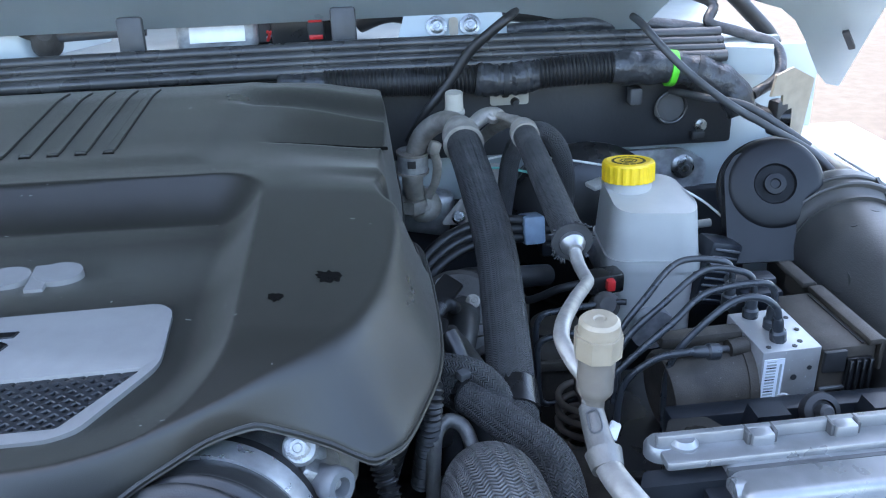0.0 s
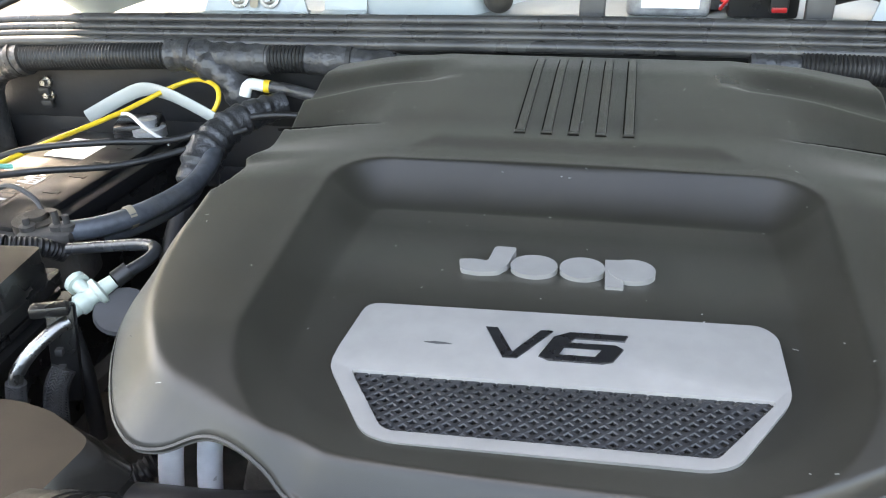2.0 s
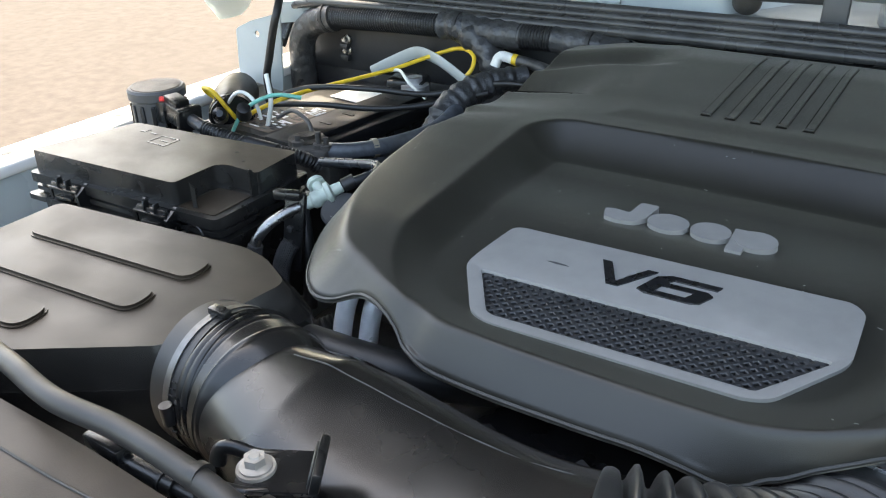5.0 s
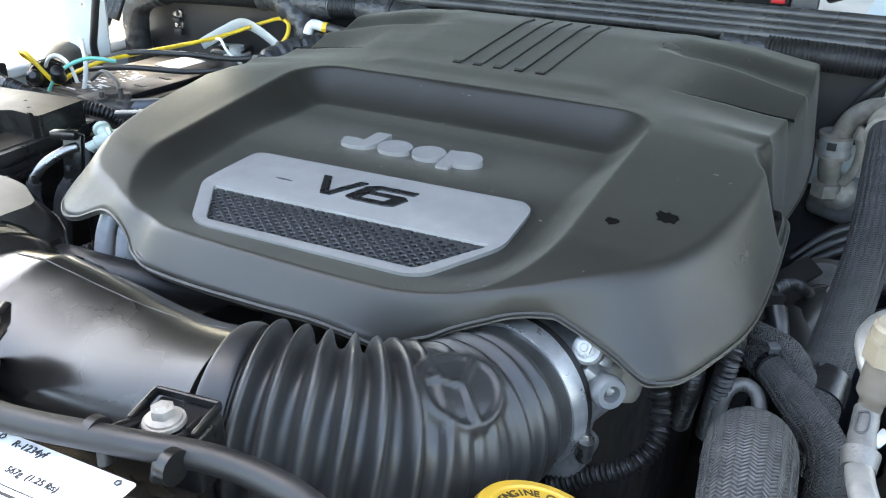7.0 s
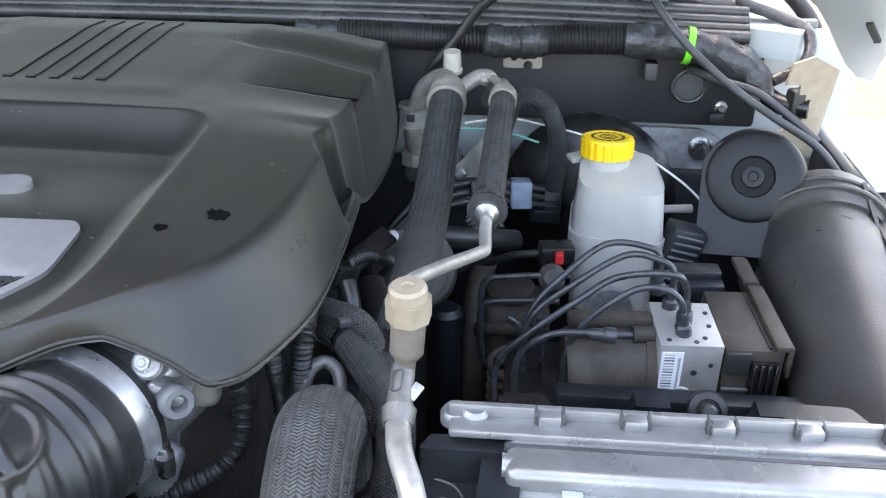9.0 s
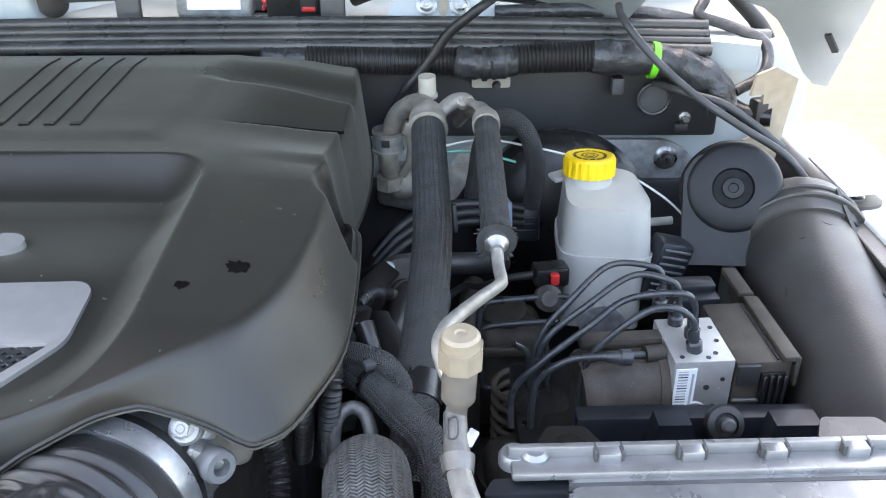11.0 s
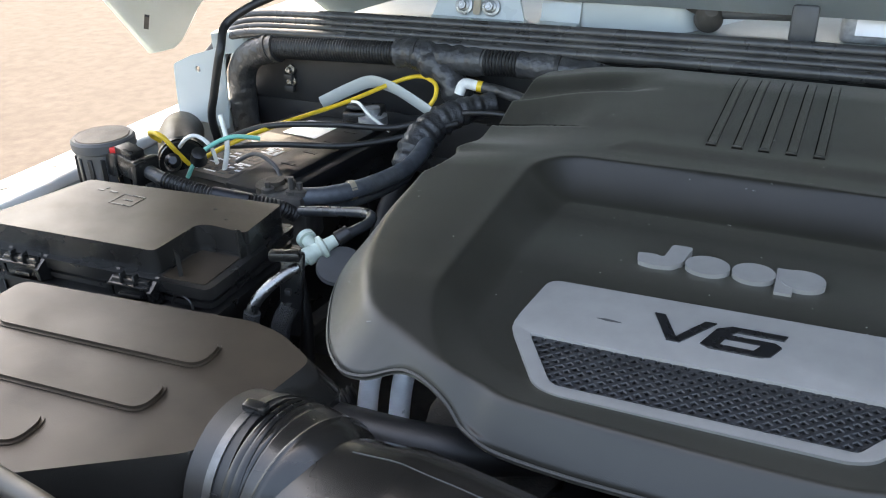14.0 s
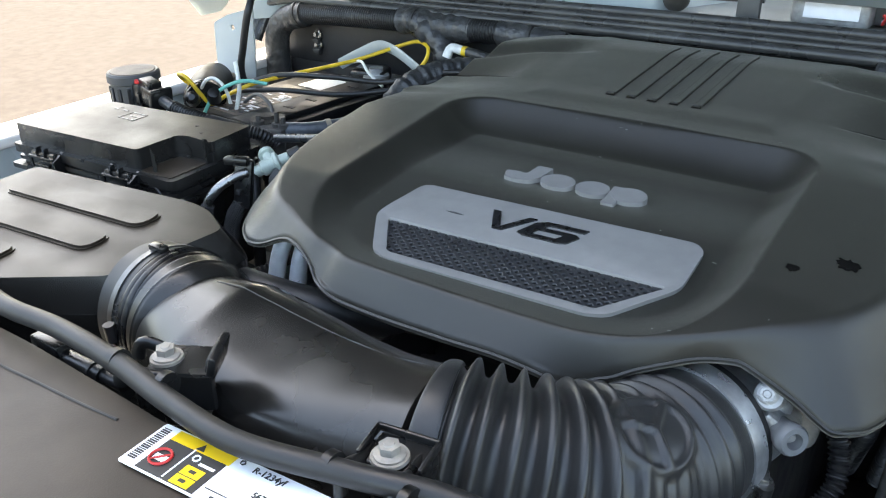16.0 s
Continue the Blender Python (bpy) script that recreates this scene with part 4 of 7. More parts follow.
for x in (-0.4460, -0.4405):
    part("bead", tube([(x, 0.300, 0.968), (x + 0.0019, 0.2998, 0.968), (x + 0.0038, 0.2997, 0.968)], lambda q: 0.0602 + 0.0010 * math.sin(math.pi * q), 64, 0.0009), BLACK, duct)
part("cuff", tube([(-0.4480, 0.3002, 0.968), (-0.430, 0.2985, 0.9675), (-0.412, 0.2945, 0.9668), (-0.392, 0.2880, 0.9655)],
                  lambda q: 0.0596 + 0.0012 * math.exp(-((q - 0.56) / 0.02) ** 2) - 0.0012 * math.exp(-((q - 0.27) / 0.02) ** 2) - 0.0110 * float(smooth01((q - 0.60) / 0.42)), 64, 0.0010), DUCT, duct)


def duct_radius(s):
    return 0.0490 + 0.0145 * min(1.0, max(0.0, (s - 0.06) / 0.25)) - 0.0058 * float(smooth01((s - 0.55) / 0.45))


part("pipe", tube([(-0.450, 0.300, 0.968), (-0.39, 0.287, 0.965), (-0.32, 0.277, 0.960), (-0.25, 0.268, 0.959), (-0.19, 0.263, 0.968), (-0.125, 0.264, 0.982)],
                  duct_radius, 64, 0.006, flat=(1.04, 0.95), square=1.3), DUCT, duct)
PIPE = [(-0.450, 0.300, 0.968), (-0.39, 0.287, 0.965), (-0.32, 0.277, 0.960), (-0.25, 0.268, 0.959), (-0.19, 0.263, 0.968), (-0.125, 0.264, 0.982)]


def on_pipe(q, a):
    """A place on the duct's skin: share of its length, and angle up from the front."""
    cc, uu = spline(PIPE, 0.006)
    k = min(len(cc) - 2, max(1, int(q * (len(cc) - 1))))
    t = Vector(cc[k + 1] - cc[k - 1]).normalized()
    side = t.cross(Vector((0, 0, 1))).normalized()
    p = 2 + 1.3 * math.sin(math.pi * q) ** 2
    f = (abs(math.cos(a + 0.3)) ** p + abs(math.sin(a + 0.3)) ** p) ** (-1 / p) * duct_radius(q)
    return Vector(cc[k]) + side * math.cos(a) * 1.04 * f + side.cross(t) * math.sin(a) * 0.95 * f


part("mould_seam", tube([on_pipe(0.20 + 0.042 * i, radians(100 + 0.4 * i)) for i in range(19)], 0.0005, 6, 0.006), GREYRUBBER, duct)


def hook(m, s, reach):
    """One claw of a mount, gripping the tube from above."""
    pts = [m @ Vector(p) for p in ((s * 0.015, 0.010, -0.003), (s * 0.016, -0.004, -0.002), (s * 0.017, -0.014, 0.002), (s * 0.017, -0.014 - reach * 0.6, 0.004), (s * 0.017, -0.014 - reach, 0.000), (s * 0.016, -0.016 - reach, -0.008))]
    part("mount_hook", tube(pts, 0.0052, 14, 0.003, flat=(0.75, 1.0)), BLACK, duct)


def mount_base(m):
    """Foot, washer and bolt shared by both mounts."""
    part("mount_neck", box((0.034, 0.030, 0.040), m @ Matrix.Translation((0.002, 0.012, -0.024)), 0.005, 3), BLACK, duct)
    part("washer", lathe([(0, 0), (0.0118, 0), (0.0114, 0.002), (0, 0.002)], m @ Matrix.Translation((0, 0, 0.002)), 28), DULLALU, duct)
    bolt(duct, m @ Vector((0, 0, 0.004)), r=0.0066, mat=DULLALU)
    for s in (-1, 1):
        hook(m, s, 0.012)


# mount beside the clamp: a web with a folded end, its claws reaching for the tube
m = pose(-0.3095, 0.189, 1.028, 0, 0, -58)
part("mount", prism(rounded([(-0.018, -0.010), (0.018, -0.010), (0.019, 0.036), (-0.015, 0.036)], 0.004), -0.006, 0.002, 0.002, 2, m), BLACK, duct)
part("mount_web", prism(rounded([(0.012, -0.018), (0.020, -0.018), (0.021, 0.037), (0.014, 0.037)], 0.002), -0.026, 0.001, 0.002, 2, m), BLACK, duct)
part("mount_fold", box((0.036, 0.006, 0.018), m @ pose(0.002, 0.037, 0.006, -15), 0.0018, 2), BLACK, duct)
part("fold_face", box((0.030, 0.002, 0.011), m @ pose(0.002, 0.0335, 0.007, -15), 0.0008, 1), INK, duct)
mount_base(m)
# mount nearer the bellows: a shallow tray lying on the duct
m = pose(-0.112, 0.187, 1.034, 0, 0, 8)
part("mount", box((0.036, 0.026, 0.005), m @ pose(0.002, 0.006, -0.001, 6), 0.002, 3), BLACK, duct)
for px, py, sx, sy in ((0.002, 0.019, 0.042, 0.003), (-0.018, 0.007, 0.003, 0.026), (0.022, 0.007, 0.003, 0.026)):
    part("mount_rim", box((sx, sy, 0.006), m @ pose(0.0, 0.0, 0.003, 6) @ Matrix.Translation((px, py, 0)), 0.0015, 2), BLACK, duct)
mount_base(m)

bel = thing("intake_bellows", "black rubber corrugated intake elbow between duct and throttle", "bellows", (-0.05, 0.29, 0.90))
path = [(-0.135, 0.2625, 0.982), (-0.09, 0.280, 0.975), (-0.054, 0.304, 0.965), (-0.030, 0.335, 0.956), (-0.018, 0.368, 0.951), (-0.012, 0.395, 0.948), (-0.0078, 0.4156, 0.946)]
c, u = spline(path, 0.0016)


def bellows_hose():
    """The elbow: corrugations, a domed crown with three sunk cells, and lobes fanning out below it."""
    tang = np.gradient(c, axis=0)
    tang /= np.linalg.norm(tang, axis=1)[:, None]
    n, side, rings = 168, None, []
    crown = np.array([-0.0075, 0.3260, 1.0080])
    cells = np.array([(-0.0215, 0.3300, 1.0135), (0.0035, 0.3365, 1.0020), (-0.0110, 0.3120, 1.0080)])
    ang = 2 * math.pi * np.arange(n) / n
    for q, t, d in zip(c, tang, u):
        t = Vector(t)
        side = t.cross(Vector((0, 0, 1))).normalized() if side is None else (side - t * side.dot(t)).normalized()
        nor = side.cross(t)
        out = np.cos(ang)[:, None] * np.array(side) + np.sin(ang)[:, None] * np.array(nor)
        on = float(smooth01((d - 0.004) / 0.006) * (1 - smooth01((d - 0.112) / 0.010)))
        r = 0.0575 - 0.003 * float(smooth01((d / u[-1] - 0.8) / 0.15))
        wave = 0.0062 * (2 * (0.5 + 0.5 * math.cos(2 * math.pi * (d - 0.0155) / 0.0165)) ** 1.5 - 0.85)
        late = 0.0034 * math.cos(2 * math.pi * (d - 0.140) / 0.0150) * float(smooth01((d - 0.128) / 0.01)) * float(1 - smooth01((d - 0.180) / 0.008))
        p = np.array(q) + out * r
        far = np.linalg.norm(p - crown, axis=1)
        clear = smooth01((far - 0.029) / 0.006)
        h = wave * on * (0.25 + 0.75 * clear) + late * clear
        # lobes with narrow grooves, on the outer side of the bend
        outer = smooth01((np.cos(ang - 0.25) + 0.25) / 0.5) * clear
        for g in (0.1015, 0.1145, 0.1275, 0.1405, 0.1535):
            h = h - 0.0042 * outer * math.exp(-((d - g) / 0.0024) ** 2)
        # crown
        dist = np.sort(np.linalg.norm(p[:, None, :] - cells[None], axis=2), axis=1)
        inner = np.minimum((dist[:, 1] - dist[:, 0]) * 0.75, 0.0275 - far)
        h = h + 0.0020 * (1 - smooth01((far - 0.0260) / 0.005)) - 0.0030 * smooth01((inner - 0.0018) / 0.0026)
        rings.append(p + out * h[:, None])
    verts = np.concatenate(rings)
    faces = [(k * n + i, k * n + (i + 1) % n, (k + 1) * n + (i + 1) % n, (k + 1) * n + i) for k in range(len(rings) - 1) for i in range(n)]
    me = bpy.data.meshes.new("hose")
    me.from_pydata(verts.tolist(), [], faces)
    me.materials.append(BELLOWS)
    me.polygons.foreach_set("use_smooth", [True] * len(me.polygons))
    me.update()
    ob = new("hose", me)
    ob.parent = bel
    ob.matrix_parent_inverse = bel.matrix_world.inverted()


bellows_hose()
part("cuff", tube([(-0.1372, 0.2622, 0.982), (-0.1335, 0.2631, 0.9818), (-0.1295, 0.2646, 0.9812)], lambda s: 0.0584 + 0.0012 * math.sin(math.pi * s) ** 0.7, 56, 0.0010), BELLOWS, bel)
N = Vector((0.25, 0.968, -0.03)).normalized()
C = Vector((-0.0078, 0.4200, 0.9455))
part("clamp_band", tube([C - N * 0.014, C + N * 0.002], 0.0580, 56, 0.004), BAND, bel, "bright steel clamp band")
part("hose_end", tube([C - N * 0.012, C + N * 0.009], 0.0568, 48, 0.004), RUBBER, bel)
part("clamp_screw", tube([(0.050, 0.405, 0.932), (0.048, 0.407, 0.914)], 0.0065, 12, 0.004), STEEL, bel)
part("clamp_housing", box((0.010, 0.014, 0.018), pose(0.046, 0.410, 0.927, 0, 0, 15), 0.002), STEEL, bel)
tb = thing("throttle_body", "cast aluminium throttle body under the cover edge", "throttle body", (0.0, 0.45, 0.92))
part("housing", tube([C + N * 0.008, C + N * 0.020, C + N * 0.07], 0.050, 44, 0.004), CAST, tb)
TM = aim(C + N * 0.034, N, 10)
part("flange", box((0.094, 0.094, 0.022), TM, 0.012, 3), CAST, tb)
part("boss", lathe([(0, 0), (0.011, 0), (0.011, 0.014), (0.009, 0.016), (0, 0.016)], aim((0.037, 0.437, 0.984), (0.1, -0.75, 0.5)), 24), CAST, tb)
bolt(tb, (0.037, 0.425, 0.993), (0.1, -0.80, 0.5), 0.0055, CAST)
part("web", box((0.030, 0.040, 0.012), pose(0.046, 0.440, 0.968, 0, 35, 10), 0.004, 2), CAST, tb)
part("nozzle", lathe([(0, -0.02), (0.0095, -0.02), (0.0105, 0.004), (0.0105, 0.014), (0.0120, 0.016), (0.0120, 0.023), (0.0105, 0.025), (0.0062, 0.025), (0.0062, 0.010), (0, 0.010)], aim((0.044, 0.431, 0.9640), (0.72, -0.66, 0.18)), 32), FROST, tb, "frosted white plastic nozzle")
part("nozzle_base", box((0.022, 0.026, 0.022), pose(0.039, 0.433, 0.9645, 10, 20, 15), 0.006, 3), FROST, tb)
part("lug", box((0.030, 0.022, 0.06), pose(0.030, 0.428, 0.895, 0, 22, -12), 0.009, 3), CAST, tb)
part("side_cover", box((0.030, 0.05, 0.06), pose(0.052, 0.478, 0.960, 0, 8, 20), 0.010, 3), DULLALU, tb)

# ---- front panel, label, prop tube, coolant cap ----
fp = thing("radiator_shroud", "dusty black plastic panel over the radiator", "shroud", (-0.35, 0.08, 0.95))
part("panel", prism(rounded([(-0.62, -0.02), (0.02, -0.02), (0.02, 0.10), (-0.12, 0.138), (-0.30, 0.148), (-0.42, 0.153), (-0.62, 0.152)], 0.02), 0.985, 1.024, 0.008, 3), DUSTY, fp)
part("groove", tube([(-0.60, 0.1225, 1.0242), (-0.50, 0.1235, 1.0242), (-0.412, 0.1246, 1.0242), (-0.372, 0.1266, 1.0242), (-0.333, 0.1280, 1.0242), (-0.309, 0.1295, 1.0242), (-0.288, 0.1312, 1.0242)], 0.0011, 8, 0.006), INK, fp)
part("skirt", box((0.62, 0.01, 0.12), Matrix.Translation((-0.31, 0.145, 0.955)), 0.003), BLACK, fp)
part("latch_block", box((0.034, 0.012, 0.020), pose(-0.4135, 0.1640, 1.014, 0, 0, -2), 0.0015, 2), BLACK, fp)
rod = part("latch_rod", tube([(-0.402, 0.1650, 1.012), (-0.372, 0.1655, 1.012), (-0.354, 0.1660, 1.012)], 0.0068, 20, 0.003), BLACK, fp)
part("rod_ring", tube([(-0.3660, 0.1657, 1.012), (-0.3630, 0.1658, 1.012)], 0.0080, 20, 0.002), RUBBER, rod)
part("rod_end", tube([(-0.356, 0.1660, 1.012), (-0.332, 0.1668, 1.011)], 0.0048, 16, 0.003), RUBBER, rod)

lab = thing("warning_label", "white service label with yellow and black warning fields", "label", (-0.2, 0.1, 1.024))
LM = Matrix.Translation((-0.2555, 0.1445, 1.0262)) @ Matrix.Rotation(radians(3), 4, "Z")


def on_label(name, u, v, du, dv, lift, mat):
    part(name, box((du, dv, 0.0004), LM @ Matrix.Translation((u, v, lift)), 0), mat, lab)


def label_ring(name, u, v, r, thick, mat):
    part(name, tube([tuple(LM @ Vector((u + r * math.cos(k / 10 * math.pi), v + r * math.sin(k / 10 * math.pi), 0.0012))) for k in range(21)], thick, 6, 0.002), mat, lab)


part("paper", prism(rounded([(0, 0), (0.158, 0), (0.158, -0.039), (0, -0.039)], 0.002, 3), -0.0003, 0.0003, 0, 1, LM), PAPER, lab)
on_label("black_field", 0.0370, -0.0232, 0.0470, 0.0284, 0.0004, INK)
on_label("yellow_band", 0.0378, -0.0056, 0.0480, 0.0088, 0.0005, YELLOW)
part("warning_triangle", prism([(-0.0032, -0.0026), (0.0032, -0.0026), (0, 0.0030)], 0.0006, 0.0010, 0, 1, LM @ Matrix.Translation((0.0375, -0.0062, 0))), INK, lab)
on_label("divider", 0.0350, -0.0228, 0.0011, 0.0265, 0.0007, PAPER)
for v in (-0.0248, -0.0330):
    on_label("yellow_square", 0.0480, v, 0.0145, 0.0074, 0.0007, YELLOW)
    on_label("pictogram", 0.0480, v, 0.0045, 0.0022, 0.0011, INK)
on_label("pictogram", 0.0215, -0.0250, 0.0095, 0.0050, 0.0007, PAPER)
label_ring("red_ring", 0.0215, -0.0245, 0.0068, 0.0009, RED)
part("red_slash", box((0.0130, 0.0014, 0.0004), LM @ Matrix.Translation((0.0215, -0.0245, 0.0012)) @ Matrix.Rotation(radians(45), 4, "Z"), 0), RED, lab)
label_ring("star_mark", 0.0415, -0.0150, 0.0024, 0.0006, PAPER)
on_label("print_bar", 0.0520, -0.0175, 0.0120, 0.0020, 0.0007, PAPER)
for k in range(18):
    on_label("bar", 0.0055, -0.0040 - 0.0017 * k, 0.0062, 0.0011 if k % 3 else 0.0006, 0.0005, INK)
label_ring("star_mark", 0.0680, -0.0040, 0.0018, 0.0004, INK)
label_ring("star_mark", 0.1495, -0.0042, 0.0018, 0.0005, INK)
text_mesh("R-1234yf", 0.0066, INK, lab, LM @ Matrix.Translation((0.089, -0.0050, 0.0006)))
text_mesh("567g  (1.25 lbs)", 0.0058, INK, lab, LM @ Matrix.Translation((0.1085, -0.0205, 0.0006)))
on_label("line", 0.1080, -0.0297, 0.0900, 0.0005, 0.0005, INK)
for k in range(3):
    on_label("print_bar", 0.0800 + 0.026 * k, -0.0340, 0.018, 0.0016, 0.0005, INK)

pr = thing("drain_tube", "long black plastic tube clipped along the shroud", "tube", (-0.3, 0.16, 1.02))
part("tube", tube([(-0.66, 0.20, 0.985), (-0.60, 0.185, 1.025), (-0.52, 0.170, 1.038), (-0.455, 0.160, 1.040), (-0.395, 0.163, 1.040), (-0.324, 0.159, 1.040), (-0.254, 0.149, 1.040),
                   (-0.19, 0.145, 1.040), (-0.12, 0.160, 1.040), (-0.06, 0.176, 1.038), (-0.01, 0.18, 1.028), (0.03, 0.175, 1.0), (0.05, 0.17, 0.96)], 0.0076, 20, 0.006), RUBBER, pr)
for x in (-0.325, -0.275, -0.135, -0.082):
    part("clip", tube([(x, 0.160, 1.040), (x + 0.006, 0.160, 1.040)], 0.0092, 16, 0.004), BLACK, pr)

cap = thing("coolant_filler", "yellow plastic coolant pressure cap with black print", "cap", (0.075, 0.262, 0.94))
CM = Matrix.Translation((0.066, 0.275, 0.966)) @ Matrix.Rotation(radians(-14), 4, "X") @ Matrix.Rotation(radians(6), 4, "Y")
part("neck", lathe([(0, -0.06), (0.028, -0.06), (0.028, 0.0), (0, 0.0)], CM), BLACK, cap)
part("cap", lathe([(0.034, -0.012), (0.0385, -0.010), (0.0385, 0.006), (0.036, 0.010), (0.030, 0.011), (0.029, 0.0095), (0, 0.0095)], CM, 56), AMBER, cap)
for word, a0, da in (("ENGINE", 176, -11.8), ("COOLANT", 97, -11.8), ("ONLY", 6, -11.8)):
    for k, ch in enumerate(word):
        a = radians(a0 + da * k)
        text_mesh(ch, 0.0080, BROWNINK, cap, CM @ Matrix.Translation((0.0235 * math.cos(a), 0.0235 * math.sin(a), 0.0098)) @ Matrix.Rotation(a - math.pi / 2, 4, "Z"), "letter")
part("symbol", prism([(-0.012, -0.008), (0.012, -0.008), (0.012, 0.006), (0.008, 0.006), (0.008, 0.003), (-0.008, 0.003), (-0.008, 0.006), (-0.012, 0.006)], 0.0095, 0.0099, 0, 1, CM), BROWNINK, cap)
part("symbol_bar", box((0.014, 0.0018, 0.0004), CM @ Matrix.Translation((0.003, 0.0095, 0.0097)), 0), BROWNINK, cap)
part("expansion_neck", lathe([(0, -0.14), (0.045, -0.14), (0.045, -0.055), (0, -0.055)], CM), ALU, cap)

# ---- hoses in front of the engine ----


def hose(name, pts, r, mat, label, category="hose", ribs=None, n=18, step=0.004, group="", flat=(1, 1)):
    ob = whole(name, tube(pts, r, n, step, ribs, flat), mat, label, category, group)
    if mat in (BRAID, BRAIDBIG):
        c, u = spline(pts, 0.004)
        rad = r(0.0) if callable(r) else r
        for k in (2, len(c) - 6):
            part("hose_clamp", tube([c[k], c[k + 3]], rad + 0.0015, n, 0.004), STEEL, ob, "steel hose clamp")
    return ob


def coil_spring():
    """The front coil spring low in the bay."""
    pts, SX, SY = [], 0.288, 0.690
    for k in range(7 * 20 + 1):
        a = 2 * math.pi * k / 20
        pts.append((SX + 0.034 * math.cos(a), SY + 0.034 * math.sin(a), 0.735 + 0.0145 * a / (2 * math.pi)))
    sp = thing("coil_spring", "brownish coil spring low in the engine bay", "spring", (0.288, 0.690, 0.449))
    part("coil", tube(pts, 0.0034, 10, curve=False), SPRING, sp)
    part("seat", lathe([(0, 0.0), (0.05, 0.0), (0.05, 0.27), (0.03, 0.28), (0, 0.28)], Matrix.Translation((0.288, 0.690, 0.449)), 32), GRIME, sp)


coil_spring()


hose("radiator_hose", [(0.152, 0.47, 0.86), (0.152, 0.456, 0.913), (0.155, 0.422, 0.950), (0.161, 0.373, 0.954), (0.167, 0.32, 0.934), (0.173, 0.25, 0.89)],
     lambda s: 0.0285 + 0.0015 * math.sin(6 * s), BRAIDBIG, "thick grey braided radiator hose", n=36)
hose("coolant_hose", [(0.118, 0.575, 0.935), (0.134, 0.552, 0.945), (0.154, 0.530, 0.946), (0.167, 0.512, 0.944), (0.181, 0.492, 0.942), (0.196, 0.470, 0.941), (0.203, 0.446, 0.935), (0.204, 0.415, 0.915), (0.204, 0.36, 0.87), (0.205, 0.28, 0.84)], 0.0140, BRAID,
     "dark braided coolant hose curving down to the radiator", n=26)
hose("coolant_hose", [(0.100, 0.585, 0.950), (0.118, 0.562, 0.960), (0.140, 0.550, 0.963), (0.160, 0.538, 0.962), (0.174, 0.522, 0.950), (0.180, 0.510, 0.925), (0.182, 0.50, 0.88)], 0.0095, BRAID, "short dark braided hose beside the engine", n=22)
CONDUITS = [([(0.070, 0.495, 0.985), (0.0763, 0.470, 0.967), (0.086, 0.459, 0.942), (0.0895, 0.4436, 0.920), (0.078, 0.430, 0.902), (0.0434, 0.4234, 0.880), (0.005, 0.41, 0.862), (-0.04, 0.39, 0.85)], 0.0072),
            ([(0.096, 0.515, 0.985), (0.098, 0.500, 0.970), (0.0975, 0.508, 0.935), (0.092, 0.53, 0.90), (0.085, 0.55, 0.86)], 0.0078),
            ([(0.118, 0.54, 0.975), (0.1225, 0.510, 0.972), (0.121, 0.502, 0.955), (0.117, 0.505, 0.925), (0.112, 0.52, 0.88)], 0.0075)]
for pts, r in CONDUITS:
    hose("wiring_conduit", pts, r, RUBBER, "black corrugated wiring conduit", "conduit", (0.0042, 0.0011), 18, 0.0009, "conduits by the throttle")
hose("lower_hose", [(0.00, 0.34, 0.82), (0.08, 0.40, 0.84), (0.13, 0.46, 0.84), (0.14, 0.54, 0.84)], 0.016, RUBBER, "black ribbed hose below the throttle", "hose", (0.006, 0.0015), 16, 0.0015)
bp = thing("bent_pipe", "bare grey bent metal pipe beside the engine", "pipe", (0.125, 0.505, 0.90))
part("pipe", tube([(0.119, 0.498, 0.87), (0.122, 0.500, 0.925), (0.126, 0.508, 0.937), (0.135, 0.515, 0.939), (0.145, 0.512, 0.934), (0.150, 0.502, 0.920), (0.152, 0.495, 0.88)], 0.0055, 16, 0.003), JOINTALU, bp)
part("bracket", box((0.030, 0.004, 0.018), pose(0.124, 0.512, 0.925, 10, 8, 30), 0.001), STEEL, bp)
rt = thing("cable_clip", "dark plastic cable clip holding the braided hose", "clip", (0.150, 0.535, 0.958))
part("band", tube([(0.149, 0.5365, 0.9475), (0.152, 0.5325, 0.9475)], 0.0156, 24, 0.002), BLACK, rt)
part("head", box((0.010, 0.008, 0.007), pose(0.148, 0.534, 0.965, 10, 0, 30), 0.0015), GREYRUBBER, rt)
pu = thing("engine_accessory", "dark dusty pulley housing with pale bolts beside the engine", "housing", (0.165, 0.74, 0.85))
part("housing", lathe([(0, -0.05), (0.040, -0.05), (0.046, -0.03), (0.046, 0.0), (0.040, 0.006), (0.018, 0.008), (0.016, 0.012), (0, 0.012)], aim((0.165, 0.755, 0.895), (0.0, -0.75, 0.6)), 36), GRIME, pu)
part("bracket", box((0.05, 0.05, 0.012), pose(0.165, 0.70, 0.905, -30, 0, 10), 0.004), GRIME, pu)
bolt(pu, (0.175, 0.718, 0.928), (0.1, -0.8, 0.6), 0.0048, DULLALU)
bolt(pu, (0.148, 0.745, 0.935), (0.0, -0.8, 0.6), 0.0045, CAST)
part("foot", box((0.06, 0.06, 0.36), pose(0.165, 0.79, 0.66), 0.006), GRIME, pu)
cn = thing("engine_connector", "black plastic wiring connector with grey rim beside the cover", "connector", (0.128, 0.60, 0.95))
part("body", box((0.020, 0.034, 0.020), pose(0.128, 0.600, 0.968, -25, 10, -25), 0.003), BLACK, cn)
